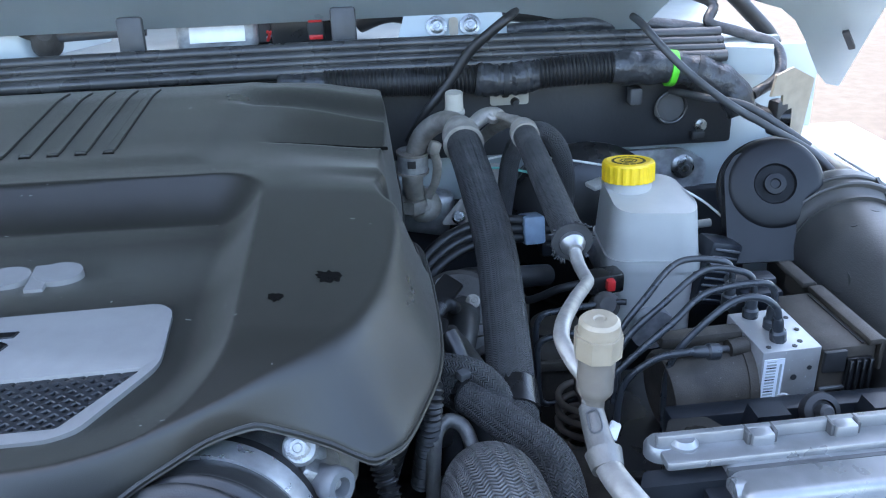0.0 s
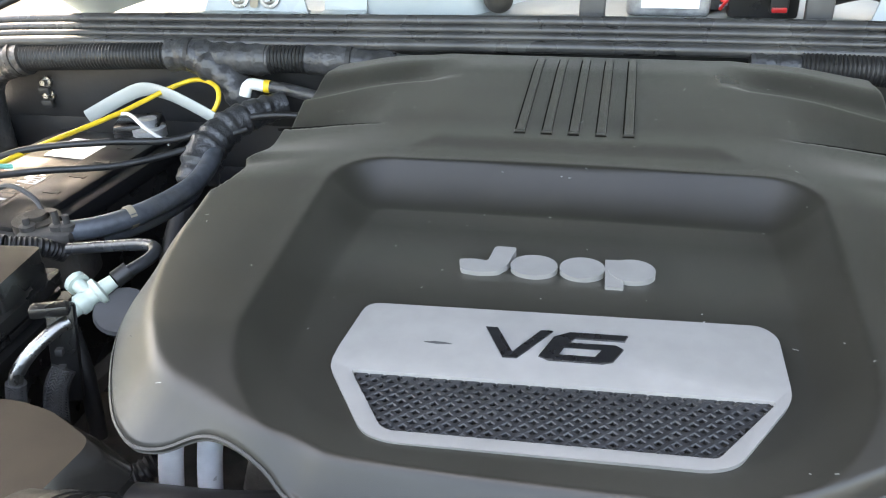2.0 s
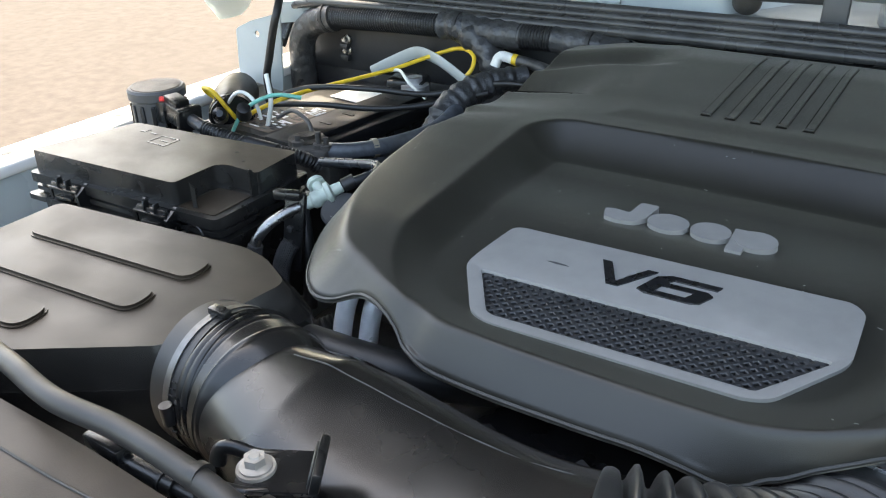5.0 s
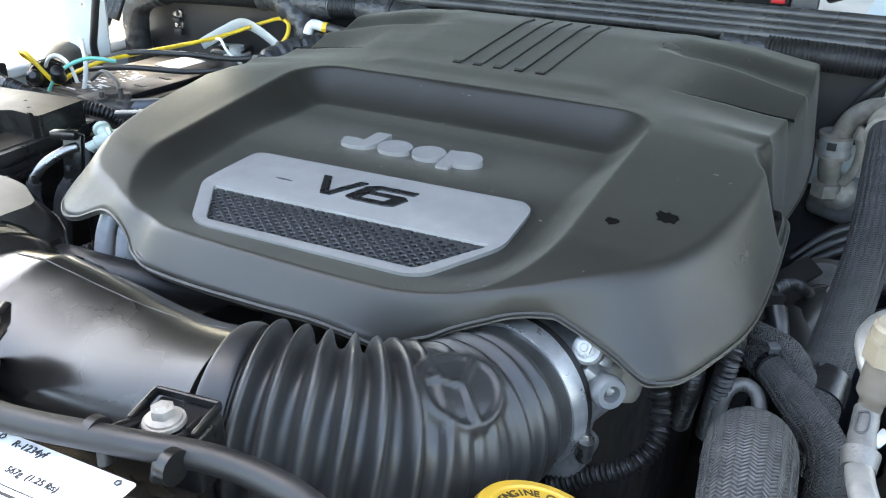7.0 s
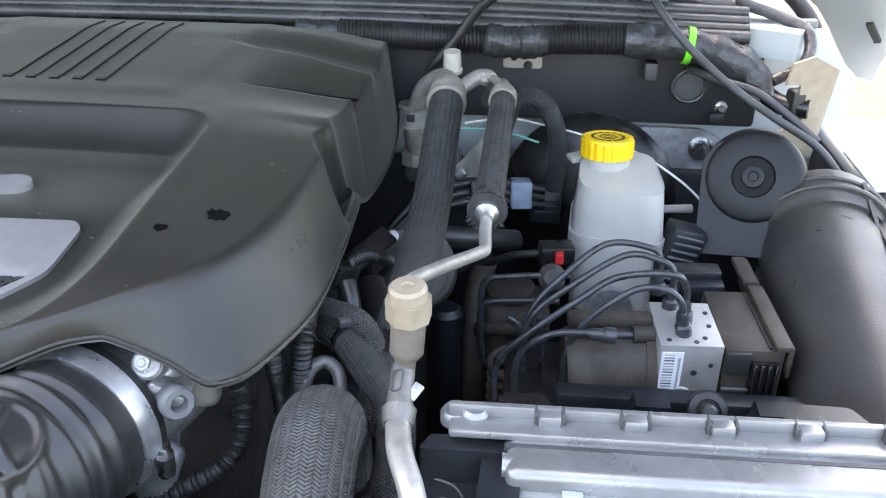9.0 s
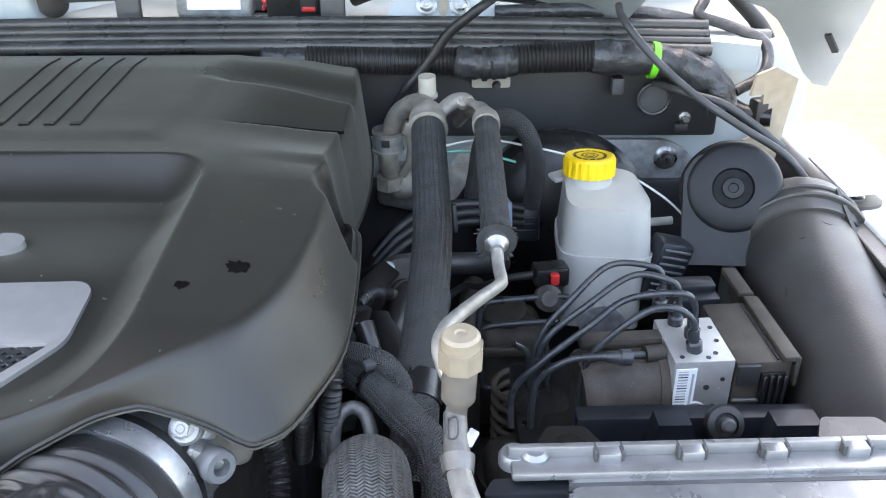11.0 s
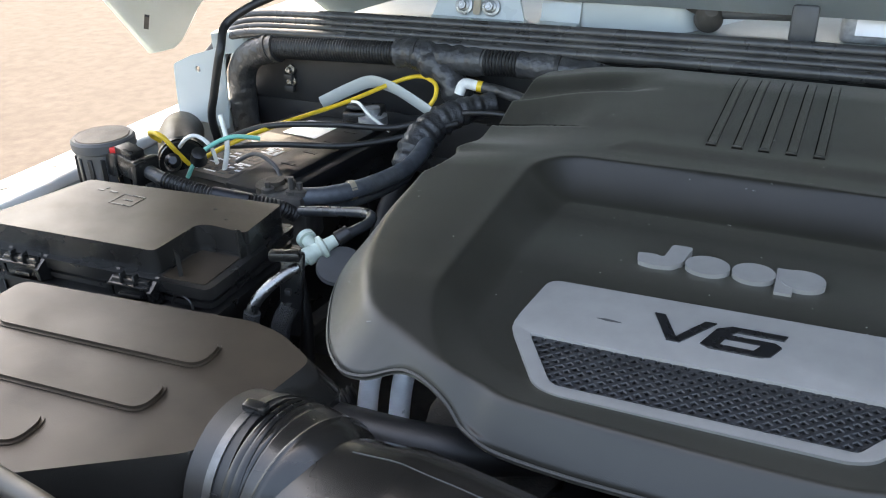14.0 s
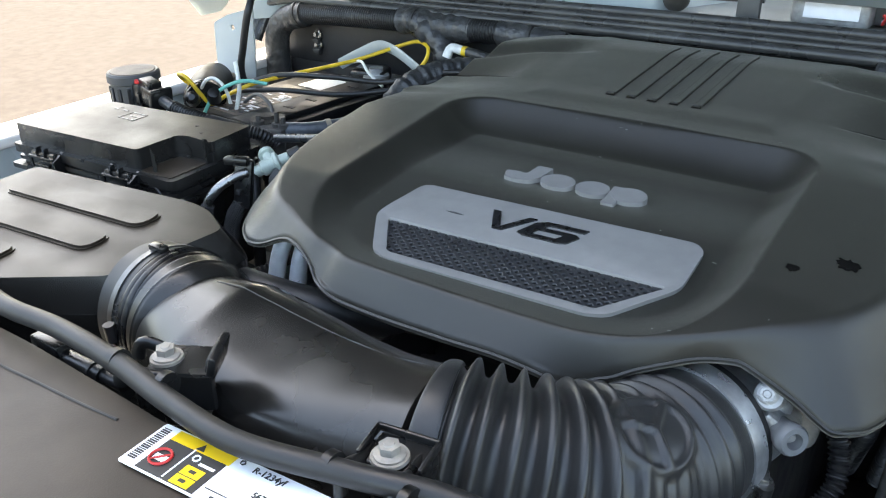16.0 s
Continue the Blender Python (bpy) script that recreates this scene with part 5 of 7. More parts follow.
part("rim", box((0.024, 0.006, 0.024), pose(0.1215, 0.586, 0.962, -25, 10, -25), 0.002), GREYRUBBER, cn)
part("lead", tube([(0.132, 0.612, 0.972), (0.142, 0.635, 0.970), (0.152, 0.66, 0.955), (0.155, 0.70, 0.93)], 0.0055, 14, 0.0012, (0.0038, 0.0007)), RUBBER, cn)
part("boot", tube([(0.140, 0.575, 0.975), (0.148, 0.560, 0.962), (0.150, 0.556, 0.945)], lambda q: 0.009 - 0.003 * q, 20, 0.003), BLACK, cn)
for k, (p, r) in enumerate((([(0.14, 0.66, 0.92), (0.165, 0.60, 0.90), (0.172, 0.56, 0.86)], 0.02), ([(0.17, 0.75, 0.90), (0.16, 0.68, 0.92), (0.145, 0.62, 0.90), (0.14, 0.56, 0.85)], 0.016),
                            ([(0.12, 0.80, 0.89), (0.17, 0.79, 0.915), (0.22, 0.80, 0.91), (0.27, 0.84, 0.89)], 0.012))):
    hose("engine_hose", p, r, RUBBER, "dull black rubber hose beside the engine", "hose")

tag = thing("sensor_lead", "black plastic lead tab with yellow print", "tab", (0.125, 0.66, 0.95))
part("tab", box((0.022, 0.07, 0.006), pose(0.135, 0.665, 0.955, 20, 25, -30), 0.003), BLACK, tag)
for k in range(3):
    part("print_bar", box((0.004, 0.003, 0.0005), pose(0.135, 0.665, 0.955, 20, 25, -30) @ Matrix.Translation((0.002, -0.022 + 0.006 * k, 0.0032)), 0), YELLOW, tag)

# ---- air conditioning lines ----
ac = thing("suction_line", "thick braided air conditioning hose with grey pipe end", "hose", (0.185, 0.7, 0.94))
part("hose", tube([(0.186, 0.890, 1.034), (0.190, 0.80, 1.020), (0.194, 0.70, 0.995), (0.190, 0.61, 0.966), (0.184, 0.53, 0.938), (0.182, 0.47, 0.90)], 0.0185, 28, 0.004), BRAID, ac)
part("collar", tube([(0.1852, 0.922, 1.038), (0.1855, 0.905, 1.037), (0.1862, 0.880, 1.0325)], lambda q: 0.0165 + 0.0045 * float(smooth01(q / 0.5)), 32, 0.003), DULLALU, ac, "dull aluminium crimped collar")
part("collar_rim", tube([(0.1861, 0.884, 1.0332), (0.1863, 0.880, 1.0326)], 0.0222, 32, 0.002), DULLALU, ac)
part("pipe", tube([(0.185, 0.915, 1.038), (0.181, 0.940, 1.041), (0.168, 0.962, 1.036), (0.150, 0.978, 1.020), (0.140, 0.985, 1.000), (0.135, 0.987, 0.975)], 0.0118, 24, 0.003), DULLALU, ac)
part("band", tube([(0.1855, 0.545, 0.943), (0.184, 0.522, 0.935)], 0.0198, 24, 0.004), BLACK, ac)
part("valve_stem", tube([(0.184, 0.950, 1.03), (0.184, 0.957, 1.048)], 0.0068, 16, 0.004), DULLALU, ac)
part("valve_cap", prism([(0.0108 * math.cos(i * math.pi / 5), 0.0108 * math.sin(i * math.pi / 5)) for i in range(10)], 0, 0.024, 0.0012, 2, pose(0.184, 0.960, 1.047, 6), None, 0.94), OFFWHITE, ac, "off-white plastic valve cap")
part("valve_cap_rim", lathe([(0, 0), (0.0122, 0), (0.0122, 0.004), (0.0105, 0.0055), (0, 0.0055)], pose(0.184, 0.960, 1.0455, 6), 28), OFFWHITE, ac)
part("brace", tube([(0.194, 0.921, 1.034), (0.204, 0.932, 1.040), (0.216, 0.940, 1.046), (0.227, 0.938, 1.049), (0.233, 0.930, 1.049)], lambda q: 0.0062 + 0.0028 * math.sin(math.pi * q), 18, 0.003), DULLALU, ac, "dusty aluminium brace")
part("brace", tube([(0.230, 0.934, 1.049), (0.240, 0.912, 1.050), (0.248, 0.888, 1.048)], 0.0056, 16, 0.003, flat=(1, 0.7)), DULLALU, ac)
part("brace_boss", lathe([(0, 0), (0.008, 0), (0.008, 0.008), (0.006, 0.010), (0.003, 0.010), (0.003, 0.007), (0, 0.007)], aim((0.226, 0.938, 1.043), (0, -0.6, 0.8)), 20), DULLALU, ac)

liq = thing("liquid_line", "thin aluminium air conditioning line with braided section", "pipe", (0.24, 0.6, 0.98))
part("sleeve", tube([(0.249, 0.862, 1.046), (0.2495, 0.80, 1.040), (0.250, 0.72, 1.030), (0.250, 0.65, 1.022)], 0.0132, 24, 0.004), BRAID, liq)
part("collar", tube([(0.249, 0.888, 1.048), (0.249, 0.876, 1.0475), (0.249, 0.855, 1.0455)], lambda q: 0.0095 + 0.0055 * float(smooth01(q / 0.6)), 24, 0.003), DULLALU, liq)
part("rear_pipe", tube([(0.249, 0.880, 1.0475), (0.247, 0.91, 1.046), (0.240, 0.945, 1.036), (0.228, 0.985, 1.015), (0.22, 1.03, 0.99)], 0.0075, 16, 0.004), DULLALU, liq)
part("frayed_end", tube([(0.250, 0.655, 1.0225), (0.250, 0.636, 1.020)], lambda s: 0.0135 + 0.004 * s, 24, 0.004), BRAID, liq)
rnd = random.Random(7)
fr = bmesh.new()
for k in range(42):
    a, s = rnd.random() * 6.28, rnd.random()
    q = Vector((0.250 + 0.0165 * math.cos(a), 0.637, 1.0205 + 0.0165 * math.sin(a)))
    tube([q, q + Vector((0.003 * math.cos(a) + 0.005 * (rnd.random() - 0.5), -0.002 - 0.004 * s, 0.003 * math.sin(a)))], 0.0005, 4, 0.004, bm=fr)
part("frayed_threads", fr, GREYRUBBER, liq)
part("nut", lathe([(0, 0), (0.009, 0), (0.0105, 0.003), (0.0105, 0.008), (0.007, 0.012), (0.006, 0.016), (0, 0.016)], aim((0.250, 0.640, 1.0205), (0, -1, -0.2)), 24), ALU, liq)
part("pipe", tube([(0.250, 0.632, 1.0185), (0.2505, 0.612, 1.0105), (0.2520, 0.592, 1.0075), (0.2495, 0.581, 1.0090), (0.2300, 0.533, 1.0230), (0.2120, 0.484, 1.0370), (0.2055, 0.467, 1.0380), (0.2030, 0.455, 1.0350), (0.2065, 0.441, 1.0290), (0.2130, 0.428, 1.0220)], 0.0052, 18, 0.003), WORNALU, liq)
part("port", tube([(0.214, 0.418, 0.998), (0.2155, 0.421, 1.02), (0.217, 0.4235, 1.045)], lambda s: 0.0065 + 0.0045 * smooth01((s - 0.35) / 0.1), 20, 0.003), PORT, liq)
hexa = [(0.0145 * math.cos(i * math.pi / 4 + 0.3), 0.0145 * math.sin(i * math.pi / 4 + 0.3)) for i in range(8)]
part("port_cap", prism(hexa, 0, 0.015, 0.002, 2, pose(0.217, 0.4235, 1.044, 5)), CREAM, liq, "yellowed plastic service port cap")
part("port_cap_top", lathe([(0, 0.013), (0.0125, 0.013), (0.0120, 0.022), (0.010, 0.024), (0.004, 0.024), (0.003, 0.023), (0, 0.023)], pose(0.217, 0.4235, 1.044, 5), 24), CREAM, liq)
part("joint", tube([(0.2135, 0.421, 1.008), (0.2140, 0.405, 1.000), (0.2150, 0.392, 0.994)], lambda q: 0.0074 + 0.0012 * q, 22, 0.002), JOINTALU, liq, "dull grey line coupling")
part("joint_rim", tube([(0.2149, 0.394, 0.995), (0.2154, 0.384, 0.9905)], lambda q: 0.0110 - 0.0016 * q, 24, 0.002), JOINTALU, liq)
part("joint_ear", box((0.007, 0.012, 0.003), pose(0.2232, 0.404, 1.002, 25, 25, -20), 0.0012), CAST, liq)
part("clip_wire", tube([(0.2085, 0.411, 1.0110), (0.2145, 0.4105, 1.0130), (0.2150, 0.399, 1.0080), (0.2088, 0.3995, 1.0060), (0.2085, 0.411, 1.0110)], 0.0006, 6, 0.002), GREYRUBBER, liq)
part("joint_neck", tube([(0.214, 0.424, 1.018), (0.2137, 0.418, 1.006)], 0.0062, 18, 0.003), JOINTALU, liq)
part("front_pipe", tube([(0.2152, 0.389, 0.9925), (0.2170, 0.377, 0.991), (0.2215, 0.358, 0.991), (0.2320, 0.334, 0.984), (0.2400, 0.308, 0.969), (0.2450, 0.28, 0.945), (0.248, 0.24, 0.91)], 0.0078, 20, 0.003), WORNALU, liq)

comp = thing("expansion_valve", "cast aluminium expansion valve with hose clamp on the bulkhead", "valve", (0.14, 1.02, 0.9))
VD = Vector((-0.03, 0.05, -1)).normalized()
VP = Vector((0.1345, 0.987, 0.995))
part("clamp", tube([VP, VP + VD * 0.026], 0.0185, 32, 0.003), CAST, comp, "grey clamp ring")
for q in (0.0, 0.024):
    part("clamp_edge", tube([VP + VD * q, VP + VD * (q + 0.003)], 0.0200, 32, 0.002), DULLALU, comp)
part("clamp_slot", box((0.010, 0.002, 0.009), aim(VP + VD * 0.013 + Vector((-0.002, -0.0186, 0.001)), (0, 0, 1)), 0.0005), INK, comp)
part("body", tube([VP + VD * 0.02, VP + VD * 0.045, VP + VD * 0.07 + Vector((0.006, 0.01, 0)), (0.142, 1.03, 0.895)], lambda q: 0.0135 - 0.003 * q, 20, 0.004), DULLALU, comp)
part("nut", lathe([(0, 0), (0.0165, 0), (0.0165, 0.016), (0.013, 0.019), (0, 0.019)], aim(VP + VD * 0.062, VD), 6), DULLALU, comp)
part("lever", tube([(0.158, 0.972, 1.000), (0.163, 0.975, 0.980), (0.160, 0.982, 0.955), (0.150, 0.985, 0.935)], 0.0055, 12, 0.003, flat=(1, 0.6)), DULLALU, comp)
part("lever_head", box((0.014, 0.012, 0.016), pose(0.160, 0.973, 1.002, 0, 20, 15), 0.003), DULLALU, comp)
part("block", box((0.070, 0.035, 0.060), pose(0.150, 1.045, 0.895, 0, 12, 0), 0.012, 3), CAST, comp)
part("disc", lathe([(0, 0), (0.020, 0), (0.022, 0.004), (0.018, 0.012), (0.010, 0.016), (0, 0.016)], aim((0.147, 1.018, 0.912), (0.05, -0.9, 0.4)), 28), DULLALU, comp)
bolt(comp, (0.147, 1.004, 0.918), (0.05, -0.9, 0.4), 0.006, DULLALU)
part("shield", prism(rounded([(-0.050, -0.050), (0.000, -0.050), (0.048, 0.020), (0.020, 0.028)], 0.01), -0.002, 0.002, 0.001, 1, pose(0.215, 1.035, 0.930, 68, 0, 0)), DULLALU, comp, "pale grey metal shield")
bolt(comp, (0.190, 1.012, 0.895), (-0.1, -0.9, 0.3), 0.006)

hh = thing("heater_hose", "bundle of black ribbed heater hoses below the lines", "hose", (0.2, 0.90, 0.88))
for k in range(3):
    part("hose", tube([(0.120, 0.86 + 0.010 * k, 0.860 + 0.008 * k), (0.150, 0.88 + 0.010 * k, 0.886 + 0.009 * k), (0.185, 0.905 + 0.006 * k, 0.898 + 0.010 * k), (0.235, 0.925 + 0.004 * k, 0.900 + 0.010 * k), (0.30, 0.94, 0.890 + 0.010 * k)], 0.0062, 14, 0.004), RUBBER, hh)
part("tie", box((0.006, 0.016, 0.034), pose(0.215, 0.915, 0.909, -20, 0, 10), 0.002), INK, hh)

uh = thing("booster_hose", "black braided vacuum hose bent over with plug", "hose", (0.30, 0.93, 0.9))
part("hose", tube([(0.236, 0.955, 0.905), (0.243, 0.955, 0.950), (0.249, 0.953, 0.990), (0.262, 0.948, 1.018), (0.280, 0.943, 1.024), (0.297, 0.942, 1.012), (0.309, 0.944, 0.985), (0.314, 0.949, 0.945), (0.310, 0.953, 0.905)], 0.0112, 20, 0.003), BRAID, uh)
part("plug", box((0.038, 0.03, 0.042), pose(0.302, 0.953, 0.885, -10, 0, 0), 0.004), NAVY, uh)
for k in range(4):
    part("plug_rib", box((0.026, 0.003, 0.003), pose(0.302, 0.9375, 0.873 + 0.008 * k, -10), 0.001), NAVY, uh)
part("blue_connector", box((0.026, 0.03, 0.034), pose(0.271, 0.938, 0.905, -10, 0, 8), 0.003), BLUE, uh, "pale blue connector")

# ---- brakes ----
bo = thing("brake_booster", "large black brake booster drum behind the reservoir", "brake booster", (0.36, 1.0, 0.8))
part("drum", lathe([(0, 0), (0.045, 0), (0.07, -0.006), (0.10, -0.018), (0.108, -0.03), (0.112, -0.034), (0.112, -0.04), (0.105, -0.046), (0.105, -0.085), (0, -0.085)],
                   aim((0.355, 0.975, 0.875), (0, -1, 0.12)), 56), BLACK, bo)
part("cylinder", tube([(0.37, 0.97, 0.86), (0.375, 0.78, 0.845)], 0.024, 24, 0.01), CAST, bo)

rs = thing("brake_reservoir", "milky white brake fluid reservoir with yellow cap", "reservoir", (0.375, 0.84, 0.83))
RB = rounded([(0.327, 0.793), (0.427, 0.782), (0.417, 0.888), (0.334, 0.899)], 0.026, 8)
b = prism(RB, 0.922, 0.985, 0.011, 5, None, None, 0.90)
for v in b.verts:
    if v.co.z > 0.924:      # the top slopes down to the front
        v.co.z = 0.922 + (v.co.z - 0.922) * (0.80 + 0.20 * float(smooth01((v.co.y - 0.778) / 0.055)))
part("body", b, MILK, rs)
part("seam", prism(rounded([(0.3250, 0.7910), (0.4290, 0.7800), (0.4190, 0.8900), (0.3320, 0.9010)], 0.027, 8), 0.910, 0.9235, 0.004, 3), MILK, rs)
part("lower_body", prism(rounded([(0.331, 0.793), (0.420, 0.783), (0.412, 0.875), (0.340, 0.885)], 0.018, 5), 0.835, 0.913, 0.008, 3), MILK, rs)
part("shoulder_tab", box((0.022, 0.020, 0.006), pose(0.334, 0.878, 0.9790, 0, -8, 20), 0.002), MILK, rs)
CAPM = Matrix.Translation((0.363, 0.862, 0.9885)) @ Matrix.Rotation(radians(-5), 4, "X") @ Matrix.Scale(0.95, 4)
part("neck", lathe([(0, -0.020), (0.0285, -0.020), (0.027, -0.008), (0.027, 0.004), (0, 0.004)], CAPM), MILK, rs)
rb = bmesh.new()
n = 120
ringpts = [((0.0300 if (i // 3) % 2 else 0.0287) * math.cos(2 * math.pi * i / n), (0.0300 if (i // 3) % 2 else 0.0287) * math.sin(2 * math.pi * i / n)) for i in range(n)]
prism(ringpts, 0.0, 0.019, 0, 1, CAPM, rb)
lathe([(0, 0.018), (0.029, 0.019), (0.0285, 0.0215), (0.024, 0.0225), (0.0225, 0.0215), (0, 0.0215)], CAPM, 48, rb)
rcap = part("cap", rb, YELLOW, rs, "ribbed yellow screw cap")
for i in range(14):
    a = 2 * math.pi * i / 14
    part("print_bar", box((0.0062, 0.0032, 0.0004), CAPM @ Matrix.Rotation(a, 4, "Z") @ Matrix.Translation((0, 0.0175, 0.0218)), 0), BROWNINK, rcap)
for r in (0.0105, 0.0058):
    hx = [(r * math.cos(i * math.pi / 3), r * math.sin(i * math.pi / 3)) for i in range(6)]
    hi = [(x * 0.86, y * 0.86) for x, y in hx]
    bmr = ring_plate(hx, hi, 0.0212, 0.0220, 0)
    bmr.transform(CAPM)
    part("print_ring", bmr, BROWNINK, rcap)
plug = part("side_plug", box((0.038, 0.030, 0.072), pose(0.440, 0.800, 0.903, 0, 15, 10), 0.004), NAVY, rs)
for k in range(8):
    part("plug_rib", box((0.030, 0.003, 0.0028), pose(0.434 + 0.0022 * k, 0.784, 0.875 + 0.0080 * k, 0, 15, 10), 0.0008, 1), GREYLEAD, plug)
part("side_tab", tube([(0.415, 0.860, 0.928), (0.462, 0.868, 0.928)], 0.0048, 14), MILK, rs)

absu = thing("brake_control_unit", "aluminium brake control block with black module and pump", "brake unit", (0.42, 0.61, 0.86))
BK = Matrix.Translation((0.4225, 0.6165, 0.9015)) @ Matrix.Rotation(radians(4), 4, "Z") @ Matrix.Rotation(radians(1.5), 4, "X")
block = part("block", box((0.052, 0.066, 0.066), BK, 0.0012, 2), DUSTYALU, absu, "machined aluminium valve block with brown dust")
part("label", box((0.018, 0.0006, 0.046), BK @ Matrix.Translation((-0.0150, -0.0333, 0.003)), 0), PAPER, block)
for k in range(15):
    part("label_bar", box((0.0085, 0.0004, 0.0018 if k % 2 else 0.0009), BK @ Matrix.Translation((-0.0175, -0.0338, -0.017 + 0.0029 * k)), 0), GREYWIRE if k % 4 else INK, block)
part("label_print", box((0.0020, 0.0004, 0.036), BK @ Matrix.Translation((-0.0092, -0.0338, 0.003)), 0), GREYWIRE, block)
for px, pz, r in ((0.004, 0.006, 0.0026), (0.017, 0.014, 0.0020), (0.012, -0.014, 0.0018)):
    part("port", lathe([(0, 0), (r, 0), (r, 0.0008), (0, 0.0008)], BK @ Matrix.Translation((px, -0.0332, pz)) @ Matrix.Rotation(radians(90), 4, "X"), 16), INK, block)
part("boss", lathe([(0, 0), (0.011, 0), (0.010, 0.0012), (0, 0.0012)], BK @ Matrix.Translation((-0.004, -0.0330, -0.020)) @ Matrix.Rotation(radians(90), 4, "X"), 24), DUSTYALU, block)
for px, py in ((0.012, -0.022), (0.019, -0.004), (0.004, -0.028), (0.020, 0.016), (-0.018, -0.026)):
    part("port", lathe([(0, 0), (0.0022, 0), (0.0022, 0.0006), (0, 0.0006)], BK @ Matrix.Translation((px, py, 0.0332)), 14), INK, block)
module = part("module", box((0.050, 0.094, 0.062), BK @ Matrix.Translation((0.052, 0.014, -0.001)), 0.004, 2), GRIMEBROWN, absu, "black control module under brown road dust")
part("front_ribs", box((0.022, 0.004, 0.052), BK @ Matrix.Translation((0.060, -0.035, -0.006)), 0.001), BLACK, module)
for k in range(4):
    part("front_rib", box((0.003, 0.006, 0.050), BK @ Matrix.Translation((0.052 + 0.006 * k, -0.037, -0.006)), 0.0008, 1), BLACK, module)
part("front_panel", box((0.020, 0.004, 0.020), BK @ Matrix.Translation((0.038, -0.0345, 0.018)), 0.001), INK, module)
part("front_bar", box((0.030, 0.003, 0.003), BK @ Matrix.Translation((0.043, -0.0355, -0.008)), 0.0006, 1), GREYLEAD, module)
# folded steel flange over the module's outer edge
for y0, y1, dz in ((-0.036, 0.062, 0.0), (0.070, 0.118, -0.002)):
    part("flange", box((0.013, y1 - y0, 0.006), BK @ Matrix.Translation((0.073, (y0 + y1) / 2, 0.033 + dz)), 0.0018, 2), GRIMEBROWN, module)
    part("flange_lip", box((0.004, y1 - y0, 0.030), BK @ Matrix.Translation((0.0795, (y0 + y1) / 2, 0.020 + dz)), 0.001, 1), GRIMEBROWN, module)
part("groove", box((0.0022, 0.085, 0.002), BK @ Matrix.Translation((0.064, 0.012, 0.0302)), 0), INK, module)
part("module_plug", box((0.042, 0.032, 0.034), BK @ Matrix.Translation((0.034, 0.094, 0.006)), 0.004, 2), NAVY, absu)
part("plug_cap", box((0.046, 0.020, 0.010), BK @ Matrix.Translation((0.030, 0.100, 0.026)), 0.003, 2), NAVY, absu)
motor = part("pump_motor", tube([BK @ Vector((-0.026, 0.0, -0.010)), BK @ Vector((-0.100, -0.004, -0.014))], lambda q: 0.0355 if q < 0.96 else 0.033, 40, 0.004), GRIMEBROWN, absu, "grimy dusty pump motor")
part("motor_band", tube([BK @ Vector((-0.026, 0.0, -0.010)), BK @ Vector((-0.034, 0.0, -0.010))], 0.0370, 40, 0.004), GRIMEBROWN, motor)
part("pump_bracket", box((0.074, 0.016, 0.012), BK @ Matrix.Translation((-0.062, 0.010, 0.028)), 0.004), GRIMEBROWN, absu)
part("pump_rod", tube([BK @ Vector((-0.090, -0.010, 0.026)), BK @ Vector((-0.038, -0.010, 0.026))], 0.0030, 12), GREYRUBBER, absu)
part("rod_cap", tube([BK @ Vector((-0.045, -0.010, 0.026)), BK @ Vector((-0.028, -0.008, 0.026))], 0.0075, 18, 0.004), GRIMEBROWN, absu)
# black carrier with two raised mounts and a rubber bush
part("carrier", box((0.24, 0.020, 0.060), pose(0.435, 0.566, 0.866, 0, 0, 1), 0.004), NAVY, absu)
for x, w in ((0.392, 0.045), (0.492, 0.055)):
    hump = prism([(-w / 2, 0.0), (w / 2, 0.0), (w / 2 - 0.009, 0.036), (-w / 2 + 0.009, 0.036)], -0.010, 0.010, 0.004, 2, pose(x, 0.546, 0.868, 90, 0, 1))
    part("mount", hump, NAVY, absu)
part("mount_bush", lathe([(0, 0), (0.0155, 0), (0.0165, 0.005), (0.0150, 0.010), (0.0100, 0.012), (0.0095, 0.009), (0, 0.009)], aim((0.436, 0.553, 0.893), (0, -0.85, 0.5)), 32), RUBBER, absu)
part("bush_pin", lathe([(0, 0), (0.0065, 0), (0.006, 0.009), (0.004, 0.011), (0, 0.011)], aim((0.436, 0.5455, 0.8975), (0, -0.85, 0.5)), 20), GREYRUBBER, absu)
part("foot", box((0.30, 0.16, 0.02), pose(0.42, 0.62, 0.842), 0.004), BLACK, absu)
for x, w in ((0.292, 0.048), (0.487, 0.060)):
    part("cover_lug", prism(rounded([(x - w / 2, 0.440), (x + w / 2, 0.440), (x + w / 2 - 0.012, 0.462), (x - w / 2 + 0.010, 0.462)], 0.004), 0.90, 0.964 if x < 0.4 else 0.972, 0.003, 2), BLACK, absu)

